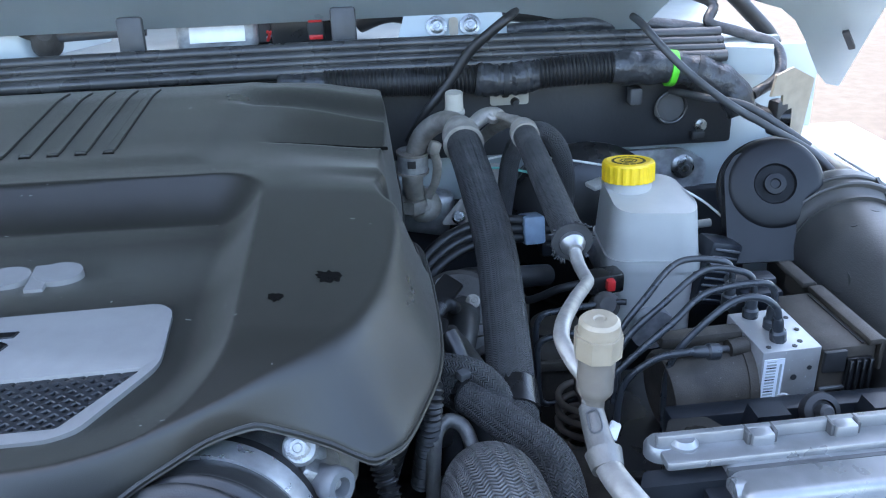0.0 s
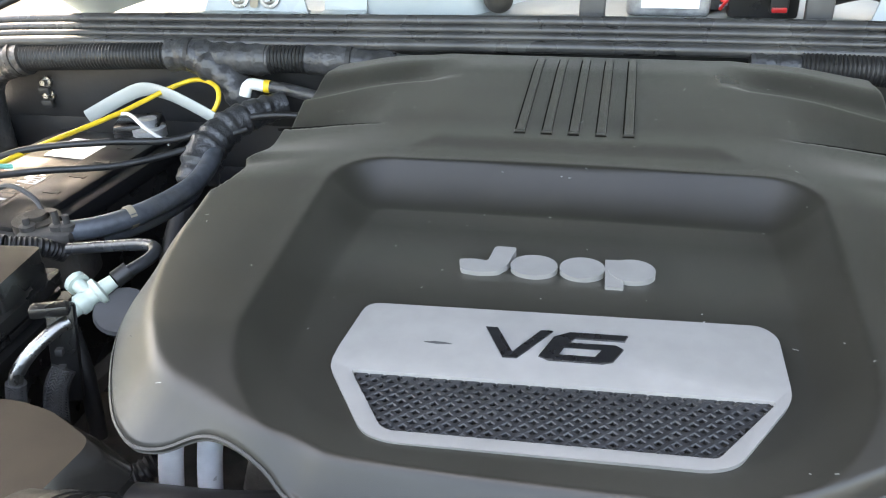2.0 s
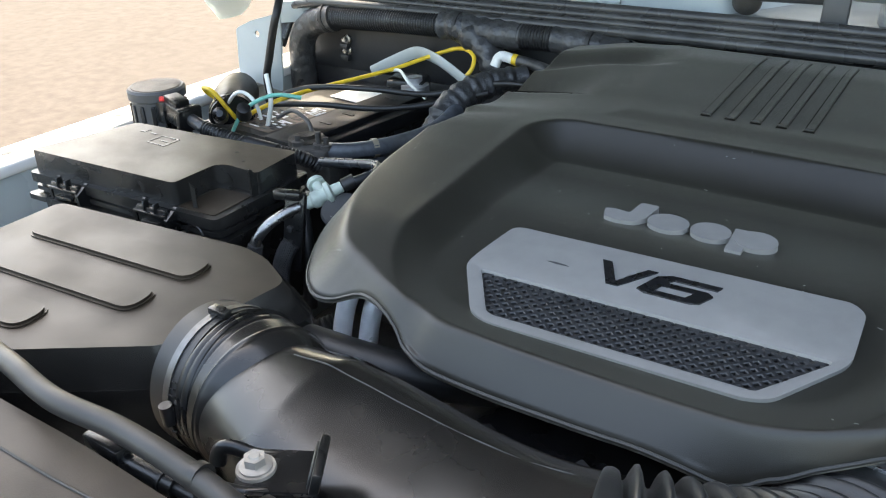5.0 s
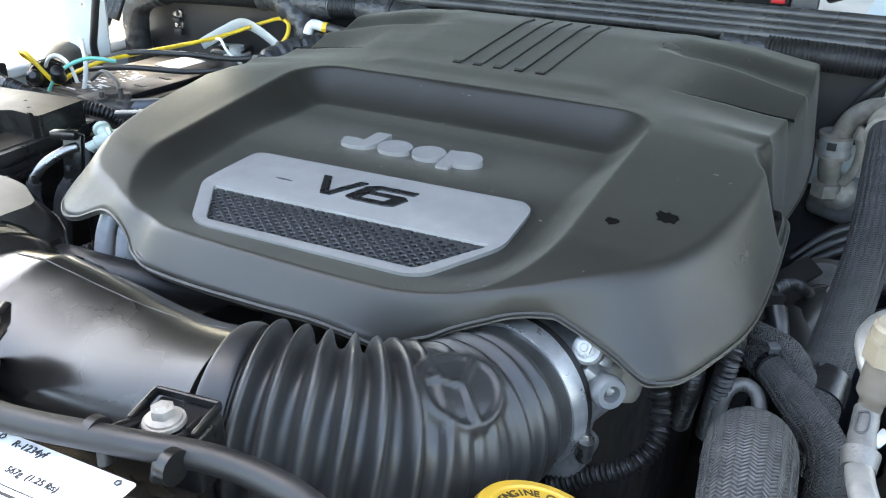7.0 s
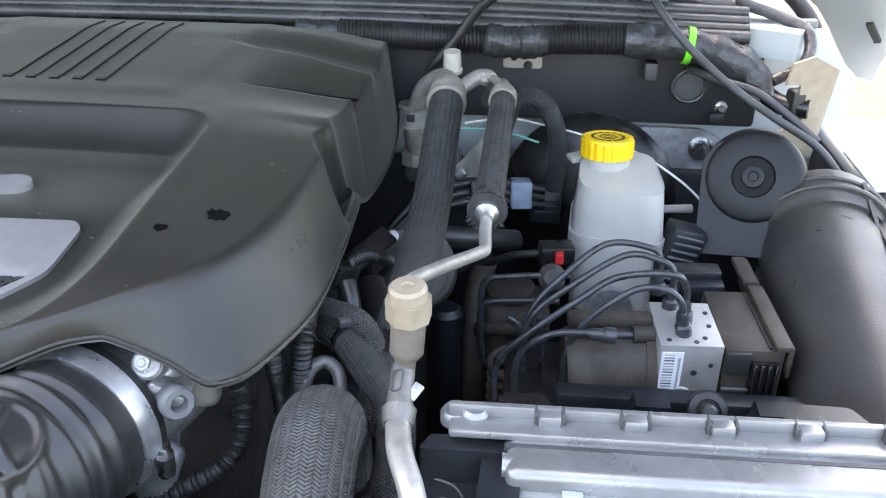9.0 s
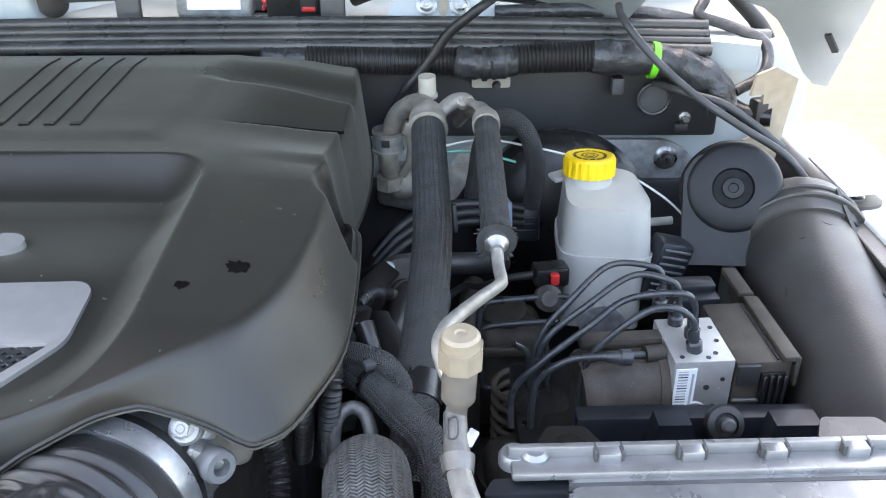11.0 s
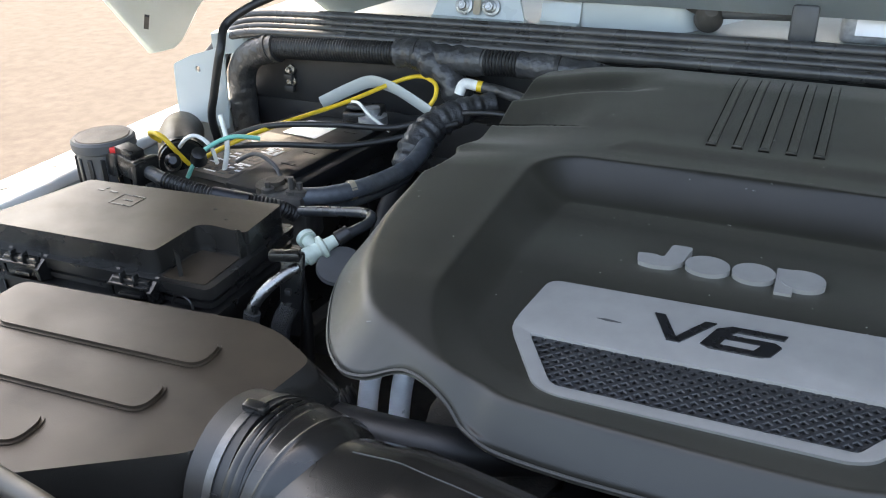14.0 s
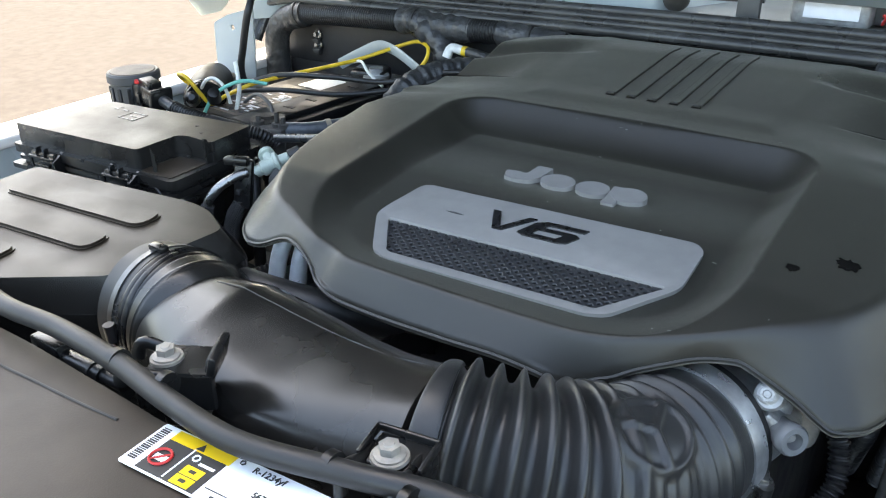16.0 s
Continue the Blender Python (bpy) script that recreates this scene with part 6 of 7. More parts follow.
LINES = [
    [(0.404, 0.668, 0.945), (0.404, 0.668, 0.966), (0.394, 0.671, 0.976), (0.356, 0.674, 0.976), (0.319, 0.649, 0.955), (0.291, 0.638, 0.920), (0.286, 0.631, 0.87)],
    [(0.412, 0.640, 0.945), (0.412, 0.640, 0.968), (0.402, 0.643, 0.978), (0.372, 0.651, 0.978), (0.331, 0.631, 0.960), (0.292, 0.621, 0.925), (0.287, 0.619, 0.87)],
    [(0.421, 0.618, 0.946), (0.419, 0.615, 0.970), (0.405, 0.613, 0.982), (0.362, 0.620, 0.972), (0.327, 0.602, 0.955), (0.290, 0.596, 0.925), (0.266, 0.596, 0.895), (0.264, 0.588, 0.86)],
    [(0.417, 0.598, 0.946), (0.413, 0.596, 0.966), (0.399, 0.598, 0.976), (0.377, 0.599, 0.974), (0.349, 0.594, 0.955), (0.328, 0.595, 0.925), (0.323, 0.594, 0.890), (0.325, 0.592, 0.85)],
    [(0.350, 0.583, 0.938), (0.334, 0.581, 0.940), (0.307, 0.581, 0.935), (0.284, 0.584, 0.910), (0.281, 0.588, 0.86)]]
for pts in LINES:
    ln = thing("brake_line", "dark coated steel brake line bent over the control block", "brake line", pts[0], group="brake lines")
    part("pipe", tube(pts, 0.0030, 12, 0.003), COATED, ln)
    out = (Vector(pts[1]) - Vector(pts[0])).normalized()
    part("fitting", lathe([(0, 0), (0.0070, 0), (0.0070, 0.009), (0.0052, 0.011), (0.0050, 0.020), (0.0036, 0.023), (0, 0.023)], aim(Vector(pts[0]) - out * 0.012, out), 12), COATED, ln)
LOW_PIPES = [
    [(0.330, 0.735, 0.906), (0.311, 0.74, 0.904), (0.256, 0.74, 0.898), (0.246, 0.74, 0.894), (0.2405, 0.74, 0.882), (0.241, 0.74, 0.85), (0.243, 0.74, 0.80)],
    [(0.320, 0.727, 0.882), (0.293, 0.73, 0.879), (0.250, 0.73, 0.874), (0.2405, 0.73, 0.864), (0.241, 0.73, 0.84), (0.242, 0.73, 0.812), (0.248, 0.73, 0.797), (0.270, 0.73, 0.799), (0.31, 0.73, 0.802)],
    [(0.270, 0.66, 0.90), (0.284, 0.662, 0.885), (0.286, 0.66, 0.84), (0.287, 0.655, 0.78)],
    [(0.300, 0.665, 0.90), (0.303, 0.665, 0.87), (0.304, 0.66, 0.78)]]
for pts in LOW_PIPES:
    hose("steel_pipe", pts, 0.0032, COATED, "thin dark steel pipe low in the bay", "pipe", group="low pipes")
fr = thing("frame_rail", "dusty brown frame rail and steering parts below", "frame rail", (0.33, 0.62, 0.449))
part("rail", box((0.20, 0.50, 0.12), Matrix.Translation((0.40, 0.60, 0.68)), 0.015, 3), GRIMEBROWN, fr)
part("gear_housing", box((0.075, 0.07, 0.13), pose(0.272, 0.79, 0.785, 0, 3, 6), 0.016, 4), GRIMEBROWN, fr, "brown dusty steering gear")
part("gear_rib", box((0.080, 0.008, 0.012), pose(0.272, 0.752, 0.828, 0, 3, 6), 0.003, 2), GRIMEBROWN, fr)
part("gear_lid", lathe([(0, 0), (0.026, 0), (0.026, 0.010), (0.020, 0.014), (0, 0.014)], pose(0.270, 0.79, 0.848, 4, -6, 0), 36), GRIMEBROWN, fr)
part("gear_cover", box((0.11, 0.11, 0.06), pose(0.300, 0.575, 0.802, 4, -6, 8), 0.02, 4), GRIMEBROWN, fr)
part("pump_arm", box((0.10, 0.05, 0.04), pose(0.37, 0.68, 0.77, 0, 10, 15), 0.01, 3), GRIMEBROWN, fr)
part("post", box((0.16, 0.30, 0.16), Matrix.Translation((0.40, 0.62, 0.53)), 0.01, 2), GRIME, fr)
part("side_arm", tube([(0.238, 0.84, 0.86), (0.232, 0.80, 0.85), (0.230, 0.76, 0.80), (0.230, 0.75, 0.70)], 0.013, 16), GRIMEBROWN, fr)
da = thing("damper", "dark blue-grey damper tube low in the bay", "damper", (0.203, 0.74, 0.449))
part("tube", tube([(0.203, 0.745, 0.845), (0.203, 0.742, 0.70), (0.203, 0.74, 0.45)], 0.0165, 24, 0.01), NAVY, da)
part("cap", lathe([(0, 0), (0.019, 0), (0.019, 0.012), (0.013, 0.018), (0, 0.018)], Matrix.Translation((0.203, 0.745, 0.838)), 28), NAVY, da)
rd = thing("fluid_sensor", "small black sensor with red lock", "sensor", (0.30, 0.76, 0.88))
part("body", box((0.036, 0.024, 0.022), pose(0.314, 0.764, 0.917, 0, 0, 10), 0.004), BLACK, rd)
part("lock", box((0.009, 0.010, 0.012), pose(0.317, 0.750, 0.919), 0.002), RED, rd)
part("knob", lathe([(0, 0), (0.014, 0), (0.014, 0.02), (0.008, 0.026), (0, 0.026)], aim((0.311, 0.757, 0.893), (0, -0.8, 0.4)), 20), GRIME, rd)
part("lead", tube([(0.298, 0.764, 0.916), (0.270, 0.77, 0.908), (0.245, 0.785, 0.890), (0.228, 0.80, 0.882), (0.21, 0.80, 0.87)], 0.0042, 12), RUBBER, rd)
part("lead_end", tube([(0.299, 0.764, 0.918), (0.284, 0.767, 0.913)], 0.0028, 10), TEAL, rd)

# ---- horn and fender duct ----
hn = thing("horn", "round black plastic horn on a bracket", "horn", (0.51, 0.84, 0.90))
HM = aim((0.509, 0.820, 0.9885), (-0.22, -0.80, 0.42)) @ Matrix.Scale(0.90, 4)
part("body", lathe([(0, -0.060), (0.052, -0.062), (0.060, -0.054), (0.061, -0.047), (0.0575, -0.044), (0.0575, -0.041), (0.060, -0.038), (0.060, -0.031), (0.0555, -0.028), (0.0575, -0.024), (0.0575, -0.012), (0.054, -0.004), (0.047, 0.0), (0.024, 0.001), (0.022, -0.003), (0.0, -0.003)], HM, 56), HORN, hn)
part("hub", lathe([(0, 0), (0.013, -0.002), (0.012, 0.003), (0.006, 0.004), (0.005, 0.001), (0, 0.001)], HM, 36), HORN, hn)
SNAIL = rounded([(-0.0575, 0.012), (-0.049, -0.094), (0.030, -0.086), (0.052, -0.016), (0.0, 0.046), (-0.046, 0.034)], 0.007)
part("trumpet", prism(SNAIL, -0.046, -0.003, 0.005, 3, HM), HORN, hn)
part("mouth_lip", prism(rounded([(-0.0525, -0.083), (-0.0515, -0.0965), (0.0330, -0.0880), (0.0350, -0.078)], 0.002), -0.048, -0.0015, 0.0015, 2, HM), HORN, hn)
part("bracket", box((0.02, 0.06, 0.10), pose(0.535, 0.88, 0.94, 0, 0, 15), 0.003), HORN, hn)

fd = thing("fender_duct", "large dusty black moulded plastic duct beside the wing", "duct", (0.56, 0.6, 0.85))
part("body", tube([(0.584, 0.812, 0.922), (0.581, 0.76, 0.914), (0.578, 0.70, 0.904), (0.577, 0.60, 0.884), (0.579, 0.50, 0.858), (0.585, 0.38, 0.82), (0.60, 0.25, 0.78)], lambda q: 0.0605 + 0.010 * q, 56, 0.01), FENDER, fd)
collar = part("collar", tube([(0.5865, 0.850, 0.930), (0.5855, 0.836, 0.929), (0.585, 0.815, 0.926), (0.584, 0.795, 0.922)], lambda q: 0.056 + 0.012 * float(smooth01(q / 0.25)) - 0.006 * float(smooth01((q - 0.7) / 0.3)), 64, 0.002), FENDER, fd)
for y, r in ((0.838, 0.0672), (0.824, 0.0690), (0.808, 0.0668)):
    part("ring", tube([(0.5855, y + 0.0025, 0.929), (0.5853, y, 0.9285), (0.585, y - 0.0025, 0.928)], lambda q: r + 0.0014 * math.sin(math.pi * q), 64, 0.001), FENDER, collar)
part("flange", prism(rounded([(0.612, 0.40), (0.66, 0.40), (0.668, 0.838), (0.625, 0.842)], 0.016), 0.952, 0.9605, 0.003, 2), FENDER, fd)
part("flange_lip", box((0.005, 0.42, 0.010), pose(0.616, 0.60, 0.958, 0, 0, -2), 0.002), FENDER, fd)
part("ear", prism(rounded([(0.590, 0.820), (0.650, 0.806), (0.672, 0.818), (0.672, 0.846), (0.640, 0.852), (0.595, 0.846)], 0.012, 6), 0.962, 0.9715, 0.003, 3), FENDER, fd)
bolt(fd, (0.645, 0.834, 0.9715), r=0.0075)
part("fin", prism([(0.0, 0.0), (0.045, 0.0), (0.0, 0.034)], -0.002, 0.002, 0.0008, 1, pose(0.612, 0.806, 0.9600, 90, 0, -78)), FENDER, fd)
for px, pz, py, r in ((-0.88, 0.48, 0.694, 0.0120), (0.15, 0.99, 0.765, 0.0058), (0.42, 0.91, 0.655, 0.0062), (-0.35, 0.94, 0.745, 0.0035)):
    q = (0.812 - py) / 0.562
    mid = Vector((0.5795, py, 0.914 + 0.17 * (py - 0.76) - 0.001))
    way = Vector((px, 0.0, pz)).normalized()
    part("hole", lathe([(0, 0), (r, 0), (r, 0.0016), (0, 0.0016)], aim(mid + way * (0.0605 + 0.010 * q - 0.0004), way), 24), INK, fd)


# ---- radiator top and crossmember ----
rad = thing("radiator", "grey radiator tank with crimped metal tabs", "radiator", (0.48, 0.38, 0.90))
RM = Matrix.Translation((0.525, 0.0, 0.0)) @ Matrix.Rotation(radians(2.0), 4, "Z")
part("tank", box((0.48, 0.040, 0.11), RM @ Matrix.Translation((0.010, 0.378, 0.937)), 0.006, 3), RAIL, rad)
part("shelf", box((0.525, 0.016, 0.006), RM @ Matrix.Translation((-0.002, 0.3945, 0.9935)), 0.002, 2), RAIL, rad)
part("lip", box((0.535, 0.005, 0.013), RM @ Matrix.Translation((0.002, 0.4040, 0.9975)), 0.0015, 2), RAIL, rad)
part("bead", tube([RM @ Vector((-0.232, 0.3725, 0.9845)), RM @ Vector((0.26, 0.3725, 0.9845))], 0.0075, 24, 0.02), RAIL, rad)
part("groove", box((0.49, 0.003, 0.004), RM @ Matrix.Translation((0.014, 0.3815, 0.9905)), 0), GREYRUBBER, rad)
part("face", box((0.48, 0.010, 0.035), RM @ Matrix.Translation((0.014, 0.3585, 0.9615)), 0.003, 2), COWLGREY, rad)
for k in range(9):
    x = 0.3205 + 0.0506 * k
    for dx in (-0.0080, 0.0080):
        part("crimp_slit", box((0.0024, 0.0100, 0.0085), RM @ Matrix.Translation((x + dx - 0.525, 0.4010, 0.9998)), 0.0006, 1), GREYRUBBER, rad)
    part("crimp_tab", box((0.0140, 0.0120, 0.0090), RM @ Matrix.Translation((x - 0.525, 0.4000, 0.9990)), 0.0018, 2), RAIL, rad)
part("corner", lathe([(0, 0), (0.010, 0), (0.010, 0.006), (0.008, 0.009), (0, 0.009)], Matrix.Translation((0.250, 0.3975, 0.988)), 32), RAIL, rad)
part("nipple", lathe([(0, 0), (0.0085, 0), (0.0085, 0.006), (0.006, 0.009), (0, 0.009)], Matrix.Translation((0.262, 0.3935, 0.9925)), 24), RAIL, rad)
part("core", box((0.80, 0.05, 0.40), pose(0.25, 0.375, 0.68), 0.004), BLACK, rad)
rbk = thing("radiator_bracket", "blue-black plastic radiator bracket with a pale bolt", "bracket", (0.25, 0.34, 0.90))
part("pocket", prism(rounded([(0.224, 0.27), (0.276, 0.27), (0.280, 0.385), (0.232, 0.388), (0.226, 0.37)], 0.008), 0.90, 0.962, 0.004, 2), NAVY, rbk)
part("rear_wall", prism(rounded([(0.230, 0.370), (0.291, 0.372), (0.291, 0.386), (0.236, 0.384)], 0.003), 0.90, 0.987, 0.003, 2), NAVY, rbk)
part("side_wall", prism(rounded([(0.266, 0.27), (0.290, 0.27), (0.292, 0.385), (0.268, 0.383)], 0.003), 0.90, 0.982, 0.003, 2), NAVY, rbk)
part("moulding", tube([(0.236, 0.372, 0.9635), (0.252, 0.366, 0.9635), (0.260, 0.352, 0.9635), (0.262, 0.335, 0.9635), (0.256, 0.325, 0.9635)], 0.0008, 6, 0.003), GREYLEAD, rbk)
bolt(rbk, (0.247, 0.345, 0.962), (0, -0.15, 1), r=0.0060, mat=RAIL)
cm = thing("crossmember", "pale painted front crossmember with water drops", "crossmember", (0.5, 0.26, 0.88))
part("beam", prism(rounded([(0.326, 0.20), (0.66, 0.20), (0.66, 0.362), (0.326, 0.350)], 0.010), 0.86, 0.978, 0.006, 3), PALE, cm)
part("block", box((0.012, 0.012, 0.020), pose(0.321, 0.345, 0.972), 0.001), PALE, cm)
part("disc", lathe([(0, 0), (0.016, 0), (0.016, 0.003), (0.010, 0.004), (0.010, 0.002), (0, 0.002)], Matrix.Translation((0.306, 0.318, 0.955)), 30), DULLALU, cm)
part("ledge", box((0.040, 0.16, 0.02), pose(0.308, 0.28, 0.945), 0.003), COWLGREY, cm)
rnd = random.Random(11)
dr = bmesh.new()
for k in range(70):
    r = 0.0007 + 0.0014 * rnd.random() ** 2
    lathe([(0, 0), (r, 0), (r * 0.7, r * 0.5), (0, r * 0.7)], Matrix.Translation((0.335 + 0.24 * rnd.random(), 0.22 + 0.115 * rnd.random(), 0.978)), 8, dr)
part("droplets", dr, MILK, cm)
part("cable", tube([(0.285, 0.352, 0.974), (0.300, 0.346, 0.968), (0.318, 0.340, 0.966), (0.335, 0.338, 0.960)], 0.0042, 12), RUBBER, cm)

# ---- wiring looms along the bulkhead ----
def loom(label, sections):
    """sections: kind, points, radius; conduit is corrugated, tape is wrapped and lumpy."""
    t = thing("wiring_loom", label, "wiring loom", sections[0][1][0])
    for i, (kind, pts, r) in enumerate(sections):
        if kind == "conduit":
            part("conduit", tube(pts, r, 22, 0.0012, (0.0048, 0.0011)), RUBBER, t)
        elif kind == "strap":
            part("strap", tube(pts, r, 20, 0.004), INK, t)
        elif kind == "green":
            part("marker_tape", tube(pts, r, 20, 0.004), GREEN, t, "bright green marker tape")
        elif kind == "plain":
            part("taped_section", tube(pts, lambda s: r * (1 + 0.012 * math.sin(70 * s)), 24, 0.003), TAPE, t, "smoothly wrapped in dark tape")
        else:
            rn = random.Random(i)
            a, p = rn.random() * 6, 25 + 20 * rn.random()
            part("taped_section", tube(pts, lambda s: r * (1 + 0.06 * math.sin(p * s + a) + 0.05 * math.sin(11 * s)), 22, 0.004), TAPE, t, "wrapped in shiny dark tape")
    return t


Y, Z = 1.030, 1.062
loom("thick black wiring loom along the bulkhead with green tape", [
    ("tape", [(-0.02, Y, Z + 0.010), (0.02, Y, Z + 0.010), (0.04, Y, Z + 0.009)], 0.0135),
    ("conduit", [(0.035, Y, Z + 0.009), (0.095, Y, Z + 0.008), (0.16, Y, Z + 0.006), (0.222, Y, Z + 0.006)], 0.0165),
    ("tape", [(0.218, Y, Z + 0.006), (0.25, Y - 0.002, Z + 0.003), (0.292, Y, Z + 0.007)], 0.0195),
    ("strap", [(0.250, Y - 0.002, Z + 0.003), (0.256, Y - 0.002, Z + 0.003)], 0.021),
    ("conduit", [(0.288, Y, Z + 0.008), (0.34, Y, Z + 0.010), (0.39, Y, Z + 0.011)], 0.0175),
    ("tape", [(0.385, Y, Z + 0.011), (0.43, Y, Z + 0.009), (0.466, Y, Z + 0.006), (0.50, Y - 0.004, Z - 0.002), (0.535, Y - 0.012, Z - 0.022), (0.548, Y - 0.022, Z - 0.05)], 0.0205),
    ("green", [(0.456, Y, Z + 0.007), (0.464, Y, Z + 0.006)], 0.0225),
    ("strap", [(0.488, Y - 0.003, Z + 0.002), (0.494, Y - 0.004, Z)], 0.0215)])
loom("thick black wiring loom over the battery", [
    ("plain", [(-1.036, 1.028, 0.90), (-1.036, 1.028, 0.955), (-1.030, 1.028, 1.010), (-1.005, 1.03, 1.040), (-0.955, Y, 1.054)], 0.0225),
    ("strap", [(-0.972, Y, 1.051), (-0.966, Y, 1.053)], 0.0240),
    ("conduit", [(-0.96, Y, 1.055), (-0.85, Y, 1.060), (-0.735, Y, 1.064)], 0.0175),
    ("tape", [(-0.74, Y, 1.064), (-0.70, Y, 1.066), (-0.65, Y, 1.062), (-0.60, Y, 1.062)], 0.0205),
    ("tape", [(-0.705, Y, 1.064), (-0.665, 1.022, 1.045), (-0.640, 1.015, 1.020), (-0.632, 1.01, 0.99)], 0.0215),
    ("strap", [(-0.712, Y, 1.065), (-0.706, Y, 1.065)], 0.0225),
    ("conduit", [(-0.605, Y, 1.063), (-0.575, Y, 1.064), (-0.545, Y, 1.064)], 0.0175),
    ("tape", [(-0.55, Y, 1.064), (-0.50, Y, 1.062), (-0.45, Y, 1.058), (-0.40, Y, 1.05)], 0.0185),
    ("strap", [(-0.497, Y, 1.062), (-0.491, Y, 1.062)], 0.0200)])
for x, z in ((-0.955, 1.012), (-0.955, 0.993), (-0.66, 1.05), (0.515, 0.985)):
    s = thing("stud", "small metal stud with a black clip", "stud", (x, 1.06, z), group="bulkhead studs")
    part("nut", lathe([(0, 0), (0.008, 0), (0.008, 0.006), (0.004, 0.007), (0.004, 0.014), (0, 0.014)], aim((x, 1.060, z), (0, -1, 0.1)), 16), STEEL, s)
    part("clip", box((0.018, 0.010, 0.012), pose(x - 0.004, 1.054, z - 0.012), 0.003), INK, s)
# off-white plate added for the brightness showing through a bulkhead slot
cl = thing("bulkhead_slot", "off-white plate standing for a bright slot in the bulkhead", "plate", (0.265, 1.058, 1.02))
part("plate", prism(rounded([(-0.0245, -0.0085), (0.0245, -0.0085), (0.0245, 0.0085), (-0.0245, 0.0085)], 0.004), -0.0015, 0.0015, 0.0006, 1, pose(0.263, 1.0575, 1.0350, 90)), OFFWHITE, cl)
part("plug", lathe([(0, 0), (0.006, 0), (0.004, 0.008), (0, 0.008)], aim((0.270, 1.056, 1.030), (0, -1, 0)), 14), INK, cl)
cl = thing("loom_clip", "grey plastic loom clip on the bulkhead", "clip", (0.425, 1.05, 1.03))
part("clip", box((0.016, 0.02, 0.022), pose(0.422, 1.048, 1.032), 0.003), GREYRUBBER, cl)
grm = thing("grommet", "clear round grommet disc on the bulkhead", "grommet", (0.47, 1.058, 1.015))
part("ring", tube([(0.472 + 0.020 * math.cos(a / 12 * math.pi), 1.052, 1.012 + 0.020 * math.sin(a / 12 * math.pi)) for a in range(25)], 0.0024, 8, 0.003), SEAL, grm)
part("disc", lathe([(0, 0), (0.019, 0), (0.019, 0.002), (0, 0.003)], aim((0.472, 1.058, 1.012), (0, -1, 0.1)), 36), GREYRUBBER, grm)

hose("washer_tube", [(0.418, 1.06, 1.128), (0.410, 0.995, 1.130), (0.425, 0.97, 1.110), (0.455, 0.955, 1.080), (0.50, 0.945, 1.045), (0.545, 0.93, 1.018), (0.60, 0.92, 0.985), (0.625, 0.88, 0.955)], 0.0046, GREYRUBBER,
     "weathered grey washer tube looping over the cowl seal", "tube", n=14)
hose("washer_tube", [(0.47, 1.05, 1.035), (0.49, 0.99, 1.040), (0.53, 0.965, 1.035), (0.565, 0.95, 1.015), (0.60, 0.93, 0.99)], 0.0045, GREYRUBBER, "weathered grey tube beside the cowl end", "tube", n=14)
hose("cowl_cable", [(0.46, 1.12, 1.16), (0.53, 1.10, 1.135), (0.525, 1.085, 1.112), (0.56, 1.075, 1.10), (0.60, 1.05, 1.085), (0.595, 1.02, 1.055), (0.56, 1.01, 1.035)], 0.007, TAPE, "taped cable at the end of the cowl", "cable", n=14)
hose("hood_cable", [(0.272, 1.06, 1.142), (0.254, 1.00, 1.145), (0.23, 0.995, 1.128), (0.207, 1.0, 1.107), (0.182, 1.0, 1.072), (0.155, 1.0, 1.040), (0.13, 1.01, 1.0)],
     lambda s: 0.0042 + 0.002 * math.sin(math.pi * s), RUBBER, "black cable crossing the seal behind the engine", "cable", n=12)
hose("cowl_harness", [(0.27, 1.12, 1.108), (0.33, 1.11, 1.112), (0.40, 1.11, 1.112), (0.47, 1.105, 1.108), (0.53, 1.09, 1.10)], 0.009, TAPE, "dark wiring harness lying on the cowl", "wiring loom", n=14)
hose("cowl_harness", [(0.08, 1.18, 1.115), (0.12, 1.16, 1.13), (0.17, 1.18, 1.118), (0.26, 1.19, 1.12), (0.36, 1.17, 1.115), (0.46, 1.15, 1.12)], 0.011, RUBBER, "black hose lying in the cowl", "hose", n=14)
hose("white_wire", [(0.20, 0.955, 0.985), (0.25, 0.965, 0.99), (0.30, 0.955, 0.986), (0.35, 0.93, 0.983), (0.40, 0.90, 0.978), (0.45, 0.875, 0.955), (0.48, 0.86, 0.93)], 0.0014, WWIRE, "thin white wire crossing behind the reservoir", "wire", n=8)
hose("teal_wire", [(0.195, 0.955, 0.978), (0.24, 0.962, 0.975), (0.29, 0.955, 0.965)], 0.0016, TEAL, "thin teal wire behind the hoses", "wire", n=8)
bkt = thing("bulkhead_bracket", "grey triangular bracket with a large nut", "bracket", (0.47, 1.07, 0.93))
part("plate", prism(rounded([(0.38, 0.0), (0.53, 0.0), (0.535, 0.035), (0.50, 0.055), (0.36, 0.055)], 0.012), -0.004, 0.004, 0.002, 2, Matrix.Translation((0, 1.075, 0.895)) @ Matrix.Rotation(radians(90), 4, "X")), CAST, bkt)
bolt(bkt, (0.50, 1.070, 0.925), (0, -1, 0.1), 0.011, name="nut")
hose("right_bracket_pipe", [(0.55, 1.02, 1.02), (0.57, 1.0, 1.01), (0.60, 0.985, 1.01)], 0.012, BLACK, "black rubber sleeve at the cowl end", "sleeve")

